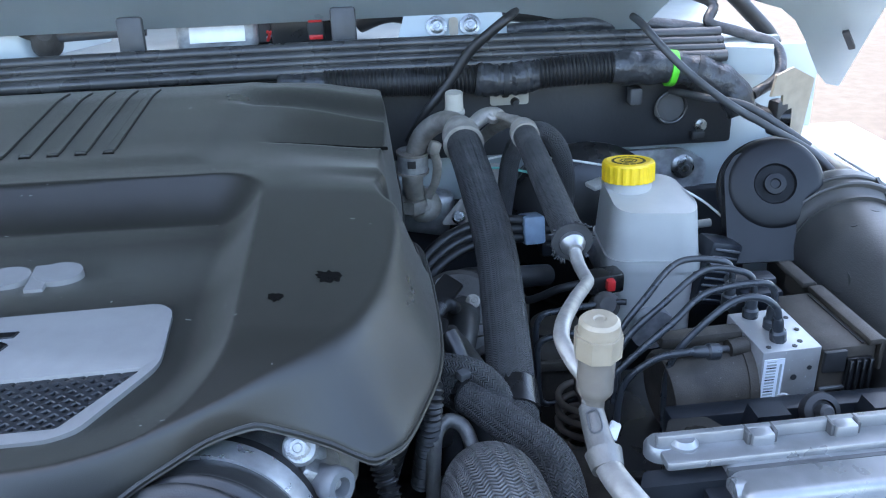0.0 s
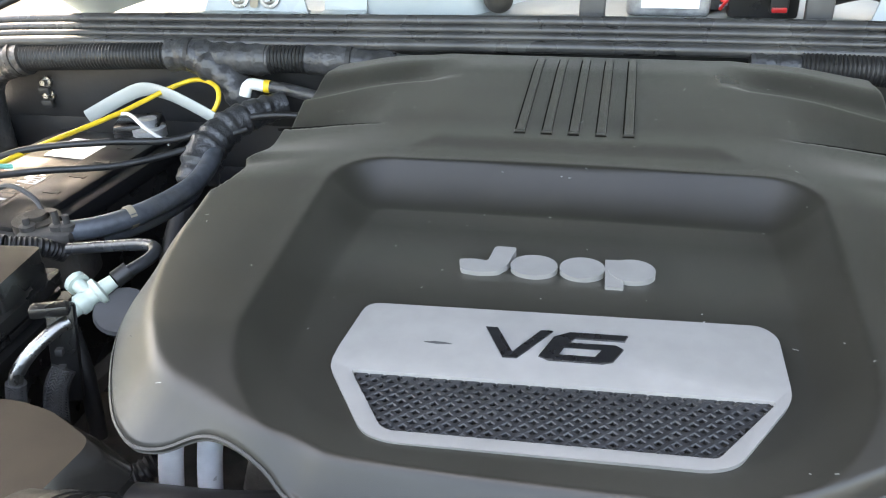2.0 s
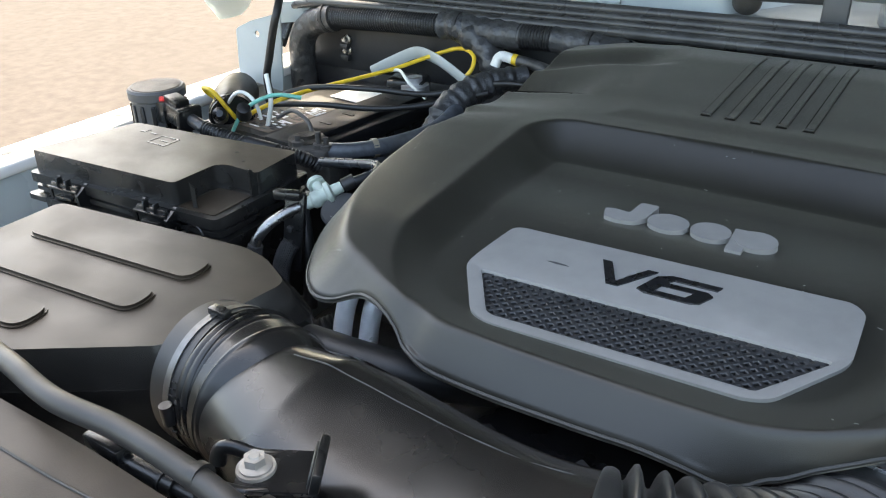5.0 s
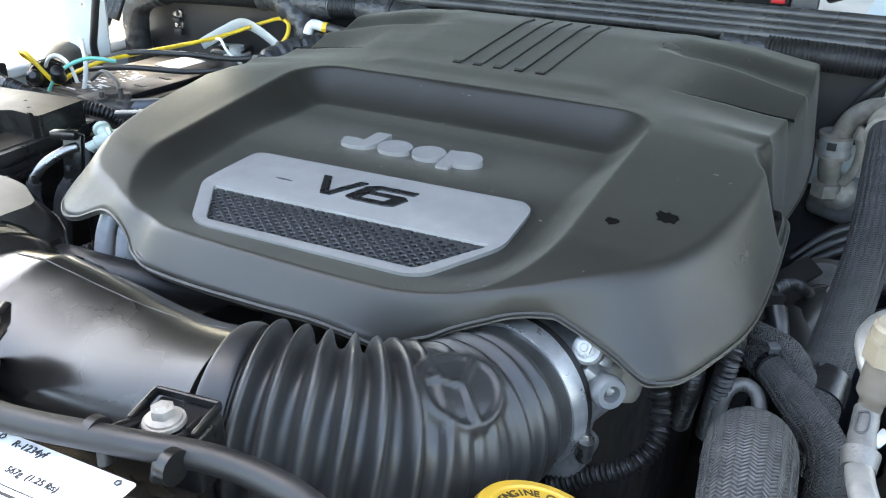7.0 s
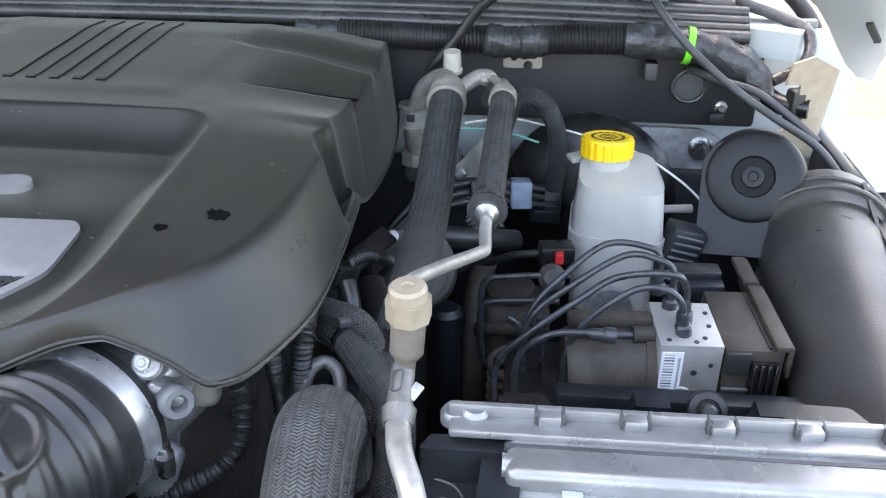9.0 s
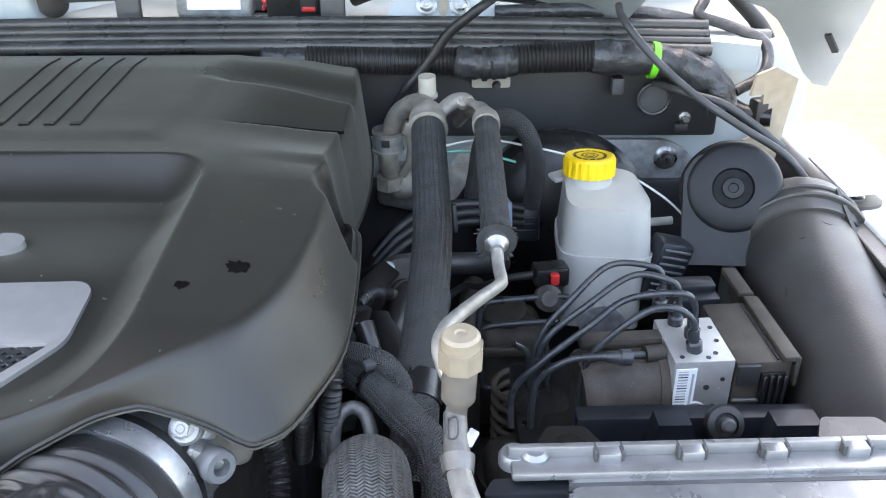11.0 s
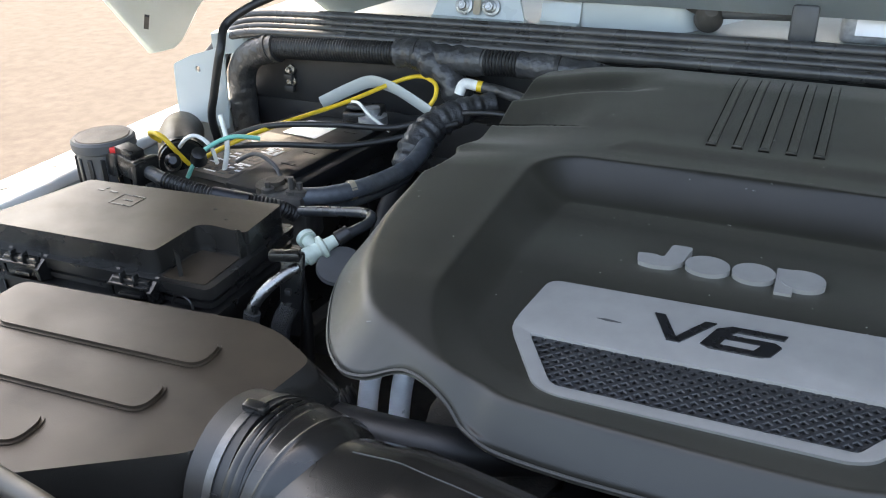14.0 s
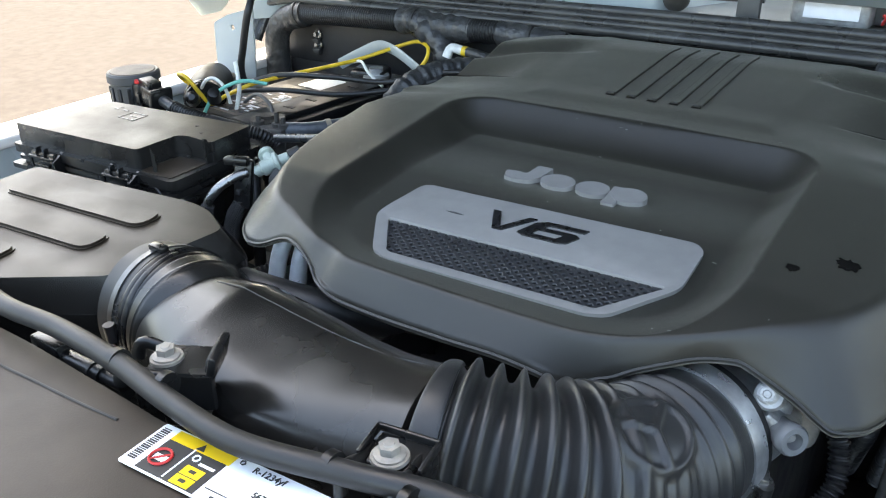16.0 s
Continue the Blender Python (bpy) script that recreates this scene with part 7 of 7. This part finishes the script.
# ---- fuse box ----
fb = thing("fuse_box", "black plastic fuse box with a notched lid and latches", "fuse box", (-0.76, 0.5, 0.88))
LID = [(-0.903, 0.434), (-0.684, 0.450), (-0.684, 0.508), (-0.672, 0.514), (-0.628, 0.512), (-0.634, 0.580), (-0.872, 0.556)]
darker_sides(part("lid", prism(rounded(LID, 0.006, 3), 1.003, 1.030, 0.0026, 3), DUSTY, fb), BLACK)
part("lid_lip", prism(rounded([(-0.908, 0.427), (-0.621, 0.444), (-0.625, 0.587), (-0.877, 0.563)], 0.008, 3), 0.994, 1.005, 0.002, 2), BLACK, fb)
part("base", prism(rounded([(-0.904, 0.433), (-0.626, 0.450), (-0.630, 0.582), (-0.873, 0.558)], 0.010, 3), 0.86, 0.996, 0.004, 2), BLACK, fb)
part("flange", prism(rounded([(-0.912, 0.421), (-0.616, 0.438), (-0.620, 0.590), (-0.880, 0.567)], 0.008, 3), 0.974, 0.980, 0.002, 2), BLACK, fb)
part("notch_rib", prism([(0.0, 0.0), (0.004, 0.0), (0.004, 0.022), (0.0, 0.03)], 0, 0.003, 0.0005, 1, pose(-0.664, 0.455, 1.004, 90, 0, 40)), BLACK, fb)
part("notch_rib", prism([(0.0, 0.0), (0.012, 0.0), (0.004, 0.03), (0.0, 0.032)], 0, 0.003, 0.0005, 1, pose(-0.634, 0.505, 1.004, 90, 0, 85)), BLACK, fb)


def latch(x, y):
    lt = part("latch", box((0.042, 0.007, 0.020), pose(x, y, 0.995, 0, 0, 4), 0.002, 2), BLACK, fb)
    wing_outline = [(0.008, -0.018), (-0.007, -0.012), (-0.008, 0.000), (0.008, 0.009)]
    for s in (-1, 1):
        part("cheek", prism(wing_outline, -0.0022, 0.0022, 0.001, 1, pose(x + s * 0.024, y + 0.002, 0.997, 0, 0, 4) @ Matrix(((0, 0, 1, 0), (1, 0, 0, 0), (0, 1, 0, 0), (0, 0, 0, 1)))), BLACK, lt)
    part("catch", box((0.046, 0.006, 0.004), pose(x, y - 0.004, 0.999, 0, 0, 4), 0.0015, 2), BLACK, lt)
    for s in (-1, 1):
        part("rib", box((0.002, 0.008, 0.014), pose(x + s * 0.008, y - 0.002, 1.004, 0, 0, 4), 0.0006, 1), BLACK, lt)
    part("catch_bar", box((0.026, 0.005, 0.005), pose(x, y - 0.005, 0.989, 0, 0, 4), 0.0018, 2), BLACK, lt)


latch(-0.839, 0.427), latch(-0.704, 0.435)
part("base_band", prism(rounded([(-0.907, 0.4295), (-0.623, 0.4465), (-0.627, 0.5845), (-0.876, 0.5605)], 0.009, 3), 0.9835, 0.9885, 0.0015, 2), BLACK, fb)
for k in range(7):
    x = -0.885 + 0.042 * k
    part("base_rib", box((0.003, 0.005, 0.090), pose(x, 0.4325 + 0.061 * (x + 0.904), 0.928, 0, 0, 3.5), 0.0008, 1), BLACK, fb)
part("corner_post", tube([(-0.629, 0.450, 0.975), (-0.629, 0.450, 0.88)], 0.0065, 14, 0.02), BLACK, fb)
part("notch_floor", prism(rounded([(-0.679, 0.4475), (-0.630, 0.4505), (-0.633, 0.506), (-0.679, 0.504)], 0.003, 2), 1.0052, 1.0060, 0.0003, 1), DUSTY, fb)
part("ring_mark", tube([(-0.655 + 0.012 * math.cos(a / 10 * math.pi), 0.4435, 0.981 + 0.012 * math.sin(a / 10 * math.pi)) for a in range(21)], 0.0014, 6, 0.003), BLACK, fb)
sym = bmesh.new()
for lo, hi in (((-0.806, 0.516), (-0.776, 0.518)), ((-0.806, 0.538), (-0.776, 0.540)), ((-0.806, 0.516), (-0.8045, 0.540)), ((-0.7775, 0.516), (-0.776, 0.540)), ((-0.798, 0.527), (-0.784, 0.529)),
               ((-0.826, 0.538), (-0.816, 0.541)), ((-0.842, 0.537), (-0.834, 0.540))):
    box((hi[0] - lo[0], hi[1] - lo[1], 0.0008), Matrix.Translation(((lo[0] + hi[0]) / 2, (lo[1] + hi[1]) / 2, 1.0302)), 0.0002, 1, sym)
part("embossed_symbol", sym, BLACK, fb)
for x, y in ((-0.69, 0.545), (-0.665, 0.53), (-0.835, 0.545)):
    part("dimple", lathe([(0, 0), (0.0022, 0), (0.0022, 0.0005), (0, 0.0005)], Matrix.Translation((x, y, 1.0300)), 12), INK, fb)

# ---- canister with plug, next to the fuse box ----
CAN_LEAD = [(-0.858, 0.623, 1.018), (-0.828, 0.620, 1.011), (-0.800, 0.622, 1.005), (-0.765, 0.628, 0.999), (-0.725, 0.640, 0.992), (-0.700, 0.655, 0.984), (-0.690, 0.672, 0.968)]
can = thing("sensor_canister", "dark grey round canister with dusty lid", "canister", (-0.935, 0.64, 0.95))
part("body", lathe([(0, -0.085), (0.033, -0.085), (0.034, -0.012), (0.0375, -0.010), (0.0375, 0.0), (0.035, 0.003), (0.033, 0.0025), (0, 0.0025)], Matrix.Translation((-0.935, 0.640, 1.042)), 48), GREYRUBBER, can)
part("lid", lathe([(0, 0), (0.032, 0), (0.031, 0.0015), (0, 0.002)], Matrix.Translation((-0.935, 0.640, 1.0442)), 40), LIDDUST, can, "thin brown dust on the lid")
for k in range(14):
    a = 2 * math.pi * k / 14
    part("rib", box((0.004, 0.006, 0.060), Matrix.Translation((-0.935, 0.640, 0.996)) @ Matrix.Rotation(a, 4, "Z") @ Matrix.Translation((0.0345, 0, 0)), 0.001, 1), BLACK, can)
part("plug", box((0.058, 0.026, 0.026), pose(-0.880, 0.627, 1.020, 0, 8, -10), 0.004), BLACK, can)
part("plug_clip", box((0.030, 0.020, 0.010), pose(-0.882, 0.627, 1.036, 0, 8, -10), 0.002), BLACK, can)
part("plug_collar", box((0.010, 0.034, 0.032), pose(-0.858, 0.623, 1.017, 0, 8, -10), 0.003), BLACK, can)
part("plug_head", box((0.022, 0.030, 0.030), pose(-0.902, 0.630, 1.020, 0, 0, -10), 0.003), BLACK, can)
part("red_lock", box((0.010, 0.008, 0.007), pose(-0.900, 0.622, 1.037, 0, 0, 30), 0.001), RED, can)
part("cable", tube(CAN_LEAD[:3], 0.0080, 16), TAPE, can)
part("conduit", tube(CAN_LEAD[1:4], 0.0088, 18, 0.0011, (0.0042, 0.0010)), RUBBER, can)
part("cable_sleeve", tube(CAN_LEAD[3:5], 0.0098, 18), NAVY, can)
part("conduit", tube(CAN_LEAD[4:], 0.0084, 18, 0.0011, (0.0042, 0.0010)), RUBBER, can)
part("foot", box((0.05, 0.05, 0.12), pose(-0.935, 0.64, 0.90), 0.004), BLACK, can)
boot = thing("rubber_boot", "black rubber boot by the wing", "boot", (-0.955, 0.76, 0.95))
part("boot", tube([(-1.010, 0.850, 0.968), (-0.980, 0.812, 0.974), (-0.945, 0.775, 0.975), (-0.922, 0.750, 0.972)], lambda q: 0.031 - 0.001 * q, 36, 0.003), DUSTY, boot)
part("collar", tube([(-0.930, 0.758, 0.973), (-0.925, 0.753, 0.972)], 0.0325, 36, 0.003), BLACK, boot)
part("end_disc", lathe([(0, 0), (0.031, 0), (0.030, 0.003), (0.016, 0.004), (0.014, 0.010), (0, 0.010)], aim((-0.921, 0.749, 0.972), (0.68, -0.73, -0.08)), 36), BLACK, boot)
part("knob", lathe([(0, 0), (0.011, 0), (0.010, 0.016), (0.005, 0.020), (0, 0.020)], aim((-0.905, 0.715, 0.985), (0.6, -0.6, 0.5)), 20), BLACK, boot)
part("knob", lathe([(0, 0), (0.011, 0), (0.009, 0.018), (0, 0.021)], aim((-0.880, 0.735, 0.985), (0.5, -0.4, 0.8)), 20), BLACK, boot)
part("foot", box((0.06, 0.06, 0.12), pose(-0.97, 0.78, 0.89), 0.004), BLACK, boot)

# ---- battery and its leads ----
bat = thing("battery", "black car battery with worn white label", "battery", (-0.83, 0.85, 0.75))
BM = Matrix.Translation((-0.830, 0.850, 0.86)) @ Matrix.Rotation(radians(-6), 4, "Z")
part("case", box((0.19, 0.29, 0.18), BM, 0.006, 2), BLACK, bat)
part("lid", box((0.196, 0.296, 0.022), BM @ Matrix.Translation((0, 0, 0.093)), 0.004, 2), HORN, bat)
part("lid_step", box((0.06, 0.27, 0.010), BM @ Matrix.Translation((0.05, 0, 0.107)), 0.003, 2), HORN, bat)
part("label", box((0.085, 0.175, 0.0008), BM @ Matrix.Translation((-0.030, -0.040, 0.1046)), 0), INK, bat, "worn printed battery label")
part("label_strip", box((0.074, 0.130, 0.0006), BM @ Matrix.Translation((-0.034, -0.048, 0.1052)), 0), LIDDUST, bat, "faded beige printed field")
rnd = random.Random(4)
for i in range(22):
    for j in range(5):
        if rnd.random() < 0.75:
            part("print_bar", box((0.006 + 0.007 * rnd.random(), 0.0024 + 0.0018 * rnd.random(), 0.0004), BM @ Matrix.Translation((-0.062 + 0.014 * j + 0.004 * rnd.random(), -0.104 + 0.0052 * i, 0.1057)), 0), (PAPER, INK, GREYRUBBER, PAPER, INK)[rnd.randrange(5)], bat)
part("seam", box((0.002, 0.200, 0.0012), BM @ Matrix.Translation((0.016, 0.0, 0.1045)), 0), INK, bat)
part("well", box((0.060, 0.050, 0.004), BM @ Matrix.Translation((0.062, -0.118, 0.1045)), 0.001), INK, bat)
for k in range(4):
    part("slot", box((0.020, 0.006, 0.0012), BM @ Matrix.Translation((0.052, -0.05 + 0.045 * k, 0.1122)), 0), INK, bat)
part("blue_print", box((0.022, 0.020, 0.0005), BM @ Matrix.Translation((-0.006, -0.015, 0.1056)), 0), BLUE, bat)
part("white_label", box((0.075, 0.060, 0.0008), BM @ Matrix.Translation((-0.012, 0.085, 0.1054)), 0), PAPER, bat)
part("terminal", lathe([(0, 0), (0.022, 0), (0.022, 0.012), (0.012, 0.014), (0.012, 0.024), (0, 0.024)], Matrix.Translation((-0.765, 0.985, 0.968)), 28), CAST, bat)
part("terminal_clamp", box((0.06, 0.05, 0.024), pose(-0.785, 0.995, 0.975, 0, 0, 20), 0.006), BLACK, bat)
part("tray", box((0.23, 0.33, 0.02), BM @ Matrix.Translation((0, 0, -0.098)), 0.004), GRIME, bat)
post = thing("battery_terminal", "grimy metal battery clamp with studs", "terminal", (-0.715, 0.69, 0.95))
part("clamp", box((0.055, 0.03, 0.014), pose(-0.715, 0.690, 0.978, 0, 0, 10), 0.004), GRIME, post)
part("base", box((0.07, 0.05, 0.05), pose(-0.72, 0.70, 0.945, 0, 0, 10), 0.006), GRIME, post)
part("pole", lathe([(0, 0), (0.020, 0), (0.020, 0.010), (0.012, 0.012), (0.011, 0.020), (0, 0.020)], Matrix.Translation((-0.738, 0.706, 0.972)), 28), GRIMEBROWN, post)
part("clamp_ring", lathe([(0.024, 0.002), (0.024, 0.012), (0.014, 0.013), (0.014, 0.002)], Matrix.Translation((-0.738, 0.706, 0.975)), 28), GRIMEBROWN, post)
for dx, hgt in ((-0.018, 0.014), (0.012, 0.022), (0.022, 0.016)):
    part("stud", lathe([(0, 0), (0.008, 0), (0.008, 0.006), (0.0035, 0.007), (0.0035, hgt), (0, hgt)], Matrix.Translation((-0.715 + dx, 0.688 + 0.2 * dx, 0.984)), 12), GRIME, post)
hold = thing("battery_hold_down", "white painted bent battery hold-down bar", "bar", (-0.77, 1.0, 0.97))
part("bar", tube([(-0.885, 1.032, 0.972), (-0.83, 1.035, 1.000), (-0.79, 1.030, 1.016), (-0.745, 1.010, 1.018), (-0.70, 0.99, 1.010), (-0.655, 0.968, 1.000)], 0.0088, 14, 0.005, flat=(0.35, 1.1)), PALE, hold)
hose("yellow_wire", [(-0.94, 0.77, 0.975), (-0.965, 0.75, 1.0), (-0.955, 0.735, 1.014), (-0.93, 0.73, 1.012), (-0.915, 0.74, 0.985), (-0.905, 0.75, 0.97), (-0.88, 0.76, 0.985), (-0.85, 0.79, 1.0), (-0.83, 0.86, 1.002),
                     (-0.79, 0.96, 1.006), (-0.745, 1.02, 1.022), (-0.705, 1.024, 1.034), (-0.668, 1.0, 1.034), (-0.660, 0.985, 1.020), (-0.668, 0.975, 1.005)], 0.0032, YWIRE, "yellow insulated wire looping over the battery", "wire", n=12)
hose("white_wire", [(-0.93, 0.75, 0.985), (-0.90, 0.74, 1.010), (-0.885, 0.745, 1.014), (-0.87, 0.75, 1.0), (-0.868, 0.755, 0.975)], 0.0027, WWIRE, "white wire loop beside the canister", "wire", n=10)
hose("white_wire", [(-0.862, 0.76, 0.965), (-0.855, 0.765, 1.0), (-0.868, 0.775, 1.035)], 0.0034, WWIRE, "short upright white wire end", "wire", n=10)
hose("teal_wire", [(-0.89, 0.72, 0.965), (-0.875, 0.735, 0.995), (-0.85, 0.765, 1.010), (-0.82, 0.79, 1.004)], 0.0029, TEAL, "teal green wire beside the battery", "wire", n=10)
hose("black_cable", [(-0.90, 0.80, 0.985), (-0.84, 0.83, 1.005), (-0.76, 0.87, 1.004), (-0.68, 0.90, 1.0), (-0.62, 0.94, 1.012), (-0.56, 0.95, 1.018), (-0.50, 0.96, 1.01)], 0.0042, RUBBER, "black battery cable across the battery", "cable", n=12)
hose("black_cable", [(-0.88, 0.79, 0.985), (-0.80, 0.80, 0.995), (-0.72, 0.84, 0.990), (-0.66, 0.89, 0.993), (-0.60, 0.93, 1.006)], 0.0042, RUBBER, "black battery cable across the battery", "cable", n=12)
hose("thin_lead", [(-0.83, 0.75, 0.985), (-0.79, 0.74, 1.005), (-0.755, 0.73, 0.998), (-0.735, 0.715, 0.985)], 0.0028, GREYRUBBER, "thin dark lead on the battery", "wire", n=8)
hose("white_wire", [(-0.80, 0.97, 1.0), (-0.77, 0.955, 1.008), (-0.735, 0.93, 1.0), (-0.70, 0.92, 0.985)], 0.0024, WWIRE, "thin white wire by the battery terminal", "wire", n=8)
tl = thing("battery_lead", "thick taped battery lead beside the cover", "cable", (-0.64, 0.87, 0.95))
part("taped_section", tube([(-0.575, 0.995, 1.016), (-0.605, 0.965, 1.012), (-0.628, 0.930, 1.004), (-0.642, 0.895, 0.985), (-0.645, 0.87, 0.955)], lambda s: (0.016 + 0.009 * s) * (1 + 0.05 * math.sin(55 * s) + 0.04 * math.sin(91 * s + 1)), 26, 0.0025), TAPE, tl)
part("lead", tube([(-0.632, 0.905, 0.990), (-0.622, 0.86, 0.984), (-0.622, 0.81, 0.980), (-0.640, 0.75, 0.980), (-0.668, 0.712, 0.980), (-0.700, 0.694, 0.980)], 0.0110, 18, 0.004), GREYLEAD, tl, "grey blue cable with a band")
part("lead", tube([(-0.640, 0.885, 0.975), (-0.632, 0.85, 0.970), (-0.630, 0.81, 0.966), (-0.65, 0.75, 0.965), (-0.675, 0.715, 0.966)], 0.010, 18, 0.004), GREYLEAD, tl)
part("band", tube([(-0.648, 0.738, 0.980), (-0.652, 0.732, 0.980)], 0.0122, 16), CREAM, tl)
part("branch", tube([(-0.642, 0.88, 0.965), (-0.655, 0.85, 0.93), (-0.652, 0.80, 0.89), (-0.64, 0.77, 0.85)], 0.016, 18, 0.004), RUBBER, tl)
hw = whole("wire_end", tube([(-0.605, 1.005, 1.035), (-0.622, 1.0, 1.038), (-0.628, 0.995, 1.024)], 0.0075, 14), WWIRE, "white wire end with a yellow band", "wire")
part("yellow_band", tube([(-0.604, 1.005, 1.035), (-0.597, 1.006, 1.034)], 0.0082, 14), YWIRE, hw)
hose("engine_sleeve", [(-0.600, 1.007, 1.034), (-0.57, 1.0, 1.033), (-0.53, 0.985, 1.03), (-0.50, 0.975, 1.02)], 0.0078, TAPE, "dark taped wire at the cover's corner", "wire", n=12)

# ---- valve, brackets and pipes between fuse box and cover ----
vv = thing("vacuum_valve", "pale mint plastic check valve in a rubber line", "valve", (-0.58, 0.56, 0.98))
V0, V1 = Vector((-0.602, 0.540, 0.985)), Vector((-0.566, 0.582, 1.006))
d = (V1 - V0).normalized()
part("body", lathe([(0, 0.006), (0.007, 0.006), (0.007, 0.016), (0.0095, 0.018), (0.0095, 0.025), (0.008, 0.027), (0.008, 0.033), (0.0125, 0.035), (0.0125, 0.039), (0.007, 0.041), (0.006, 0.052), (0, 0.052)], aim(V0, d), 28), MINT, vv)
part("branch", tube([V0 + d * 0.03, V0 + d * 0.03 + Vector((-0.020, 0.011, 0.006))], 0.0065, 14), MINT, vv)
part("branch_collar", tube([V0 + d * 0.03 + Vector((-0.016, 0.009, 0.005)), V0 + d * 0.03 + Vector((-0.021, 0.0115, 0.0063))], 0.010, 18), MINT, vv)
part("line", tube([V1 - d * 0.004, (-0.552, 0.612, 1.010), (-0.565, 0.630, 1.010), (-0.61, 0.640, 1.000), (-0.66, 0.645, 0.990)], 0.0056, 14), COATED, vv)
part("ferrule", tube([V1 - d * 0.006, V1 + d * 0.008], 0.0078, 14), RUBBER, vv)
part("line_lower", tube([V0 + d * 0.004, (-0.590, 0.535, 0.968), (-0.580, 0.525, 0.935), (-0.58, 0.52, 0.88)], 0.0075, 14), RUBBER, vv)
part("shield", lathe([(0, 0), (0.024, 0), (0.022, 0.003), (0, 0.003)], aim((-0.557, 0.560, 0.985), (0.2, -0.4, 0.9)), 24), GREYRUBBER, vv)
bk = thing("hose_bracket", "black plastic hose bracket on the fuse box", "bracket", (-0.59, 0.5, 0.94))
part("plate", box((0.022, 0.010, 0.085), pose(-0.578, 0.507, 0.978, -8, 6, 20), 0.003), BLACK, bk)
part("hook", box((0.03, 0.012, 0.010), pose(-0.578, 0.504, 1.020, 0, 0, 20), 0.003), BLACK, bk)
for k in range(3):
    part("slot", box((0.006, 0.0120, 0.006), pose(-0.578, 0.5045 - 0.002 * k, 0.998 - 0.015 * k, -8, 6, 20), 0.001), INK, bk)
part("metal_pipe", tube([(-0.570, 0.510, 1.006), (-0.577, 0.498, 1.003), (-0.586, 0.482, 0.995), (-0.595, 0.471, 0.981), (-0.597, 0.468, 0.968)], 0.0055, 16), STEEL, bk)
part("pipe_sleeve", tube([(-0.5965, 0.469, 0.974), (-0.599, 0.467, 0.955), (-0.600, 0.467, 0.90)], 0.0078, 16), BRAID, bk)
part("braided_hose", tube([(-0.577, 0.500, 0.968), (-0.583, 0.488, 0.945), (-0.588, 0.477, 0.87)], 0.0095, 18), BRAID, bk)
for dx, dz in ((0.0, 0.0), (0.0308, 0.007)):
    hose("silver_pipe", [(-0.4535 + dx, 0.418, 0.90 + dz), (-0.4522 + dx, 0.424, 0.930 + dz), (-0.4505 + dx, 0.433, 0.965 + dz), (-0.4480 + dx, 0.448, 0.990 + dz)], 0.0088, BRIGHT, "bare aluminium coolant pipe under the cover", "pipe", n=20, group="coolant pipes")
hose("breather_hose", [(-0.495, 0.380, 0.955), (-0.44, 0.382, 0.956), (-0.39, 0.385, 0.956), (-0.345, 0.400, 0.950), (-0.30, 0.44, 0.932)], 0.0175, RUBBER, "black rubber breather hose behind the duct", "hose", n=20)
hose("green_conduit", [(-0.53, 0.43, 0.90), (-0.49, 0.425, 0.93), (-0.47, 0.44, 0.94)], 0.009, RUBBER, "black corrugated conduit by the pipes", "conduit", (0.0045, 0.001), 14, 0.0012)
al = thing("alternator_bracket", "black slotted metal bracket below the cover's edge", "bracket", (-0.2, 0.36, 0.93))
part("plate", prism(rounded([(-0.29, 0.33), (-0.13, 0.335), (-0.10, 0.40), (-0.27, 0.40)], 0.015), 0.925, 0.955, 0.004, 2), BLACK, al)
for x in (-0.232, -0.205, -0.165):
    part("slot", box((0.018, 0.006, 0.001), pose(x, 0.352, 0.9552, 0, 0, 20), 0), INK, al)
part("stay", box((0.05, 0.012, 0.006), pose(-0.165, 0.349, 0.958, 0, 15, -20), 0.002), GREYRUBBER, al)
mir = thing("wing_mirror_edge", "dark round rubber-edged bump stop on the wing", "bump stop", (-1.09, 0.40, 0.99))
part("rubber", lathe([(0, 0), (0.045, 0), (0.047, 0.012), (0.040, 0.022), (0.030, 0.020), (0, 0.016)], Matrix.Translation((-1.083, 0.405, 0.968)), 36), RUBBER, mir)

hose("wing_seal", [(0.545, 1.10, 1.155), (0.575, 1.10, 1.128), (0.613, 1.10, 1.090), (0.633, 1.10, 1.052), (0.636, 1.09, 1.02)], 0.010, RUBBER, "black rubber seal curving round the cowl end", "seal", n=14)
for x in (-0.885, -0.82, -0.79, -0.70, -0.665, -0.64):
    part("rib", box((0.004, 0.006, 0.05), pose(x, 0.434 + 0.06 * (x + 0.904), 0.925, 0, 0, 4), 0.001), BLACK, fb)
hose("washer_hose", [(-0.900, 0.975, 1.150), (-0.935, 0.945, 1.134), (-0.960, 0.920, 1.113), (-0.950, 0.892, 1.090), (-0.956, 0.886, 1.064), (-0.971, 0.886, 1.020), (-0.984, 0.888, 0.983), (-0.985, 0.895, 0.940)], 0.0062, RUBBER, "thin black rubber washer hose in front of the painted bracket", "hose", n=14)
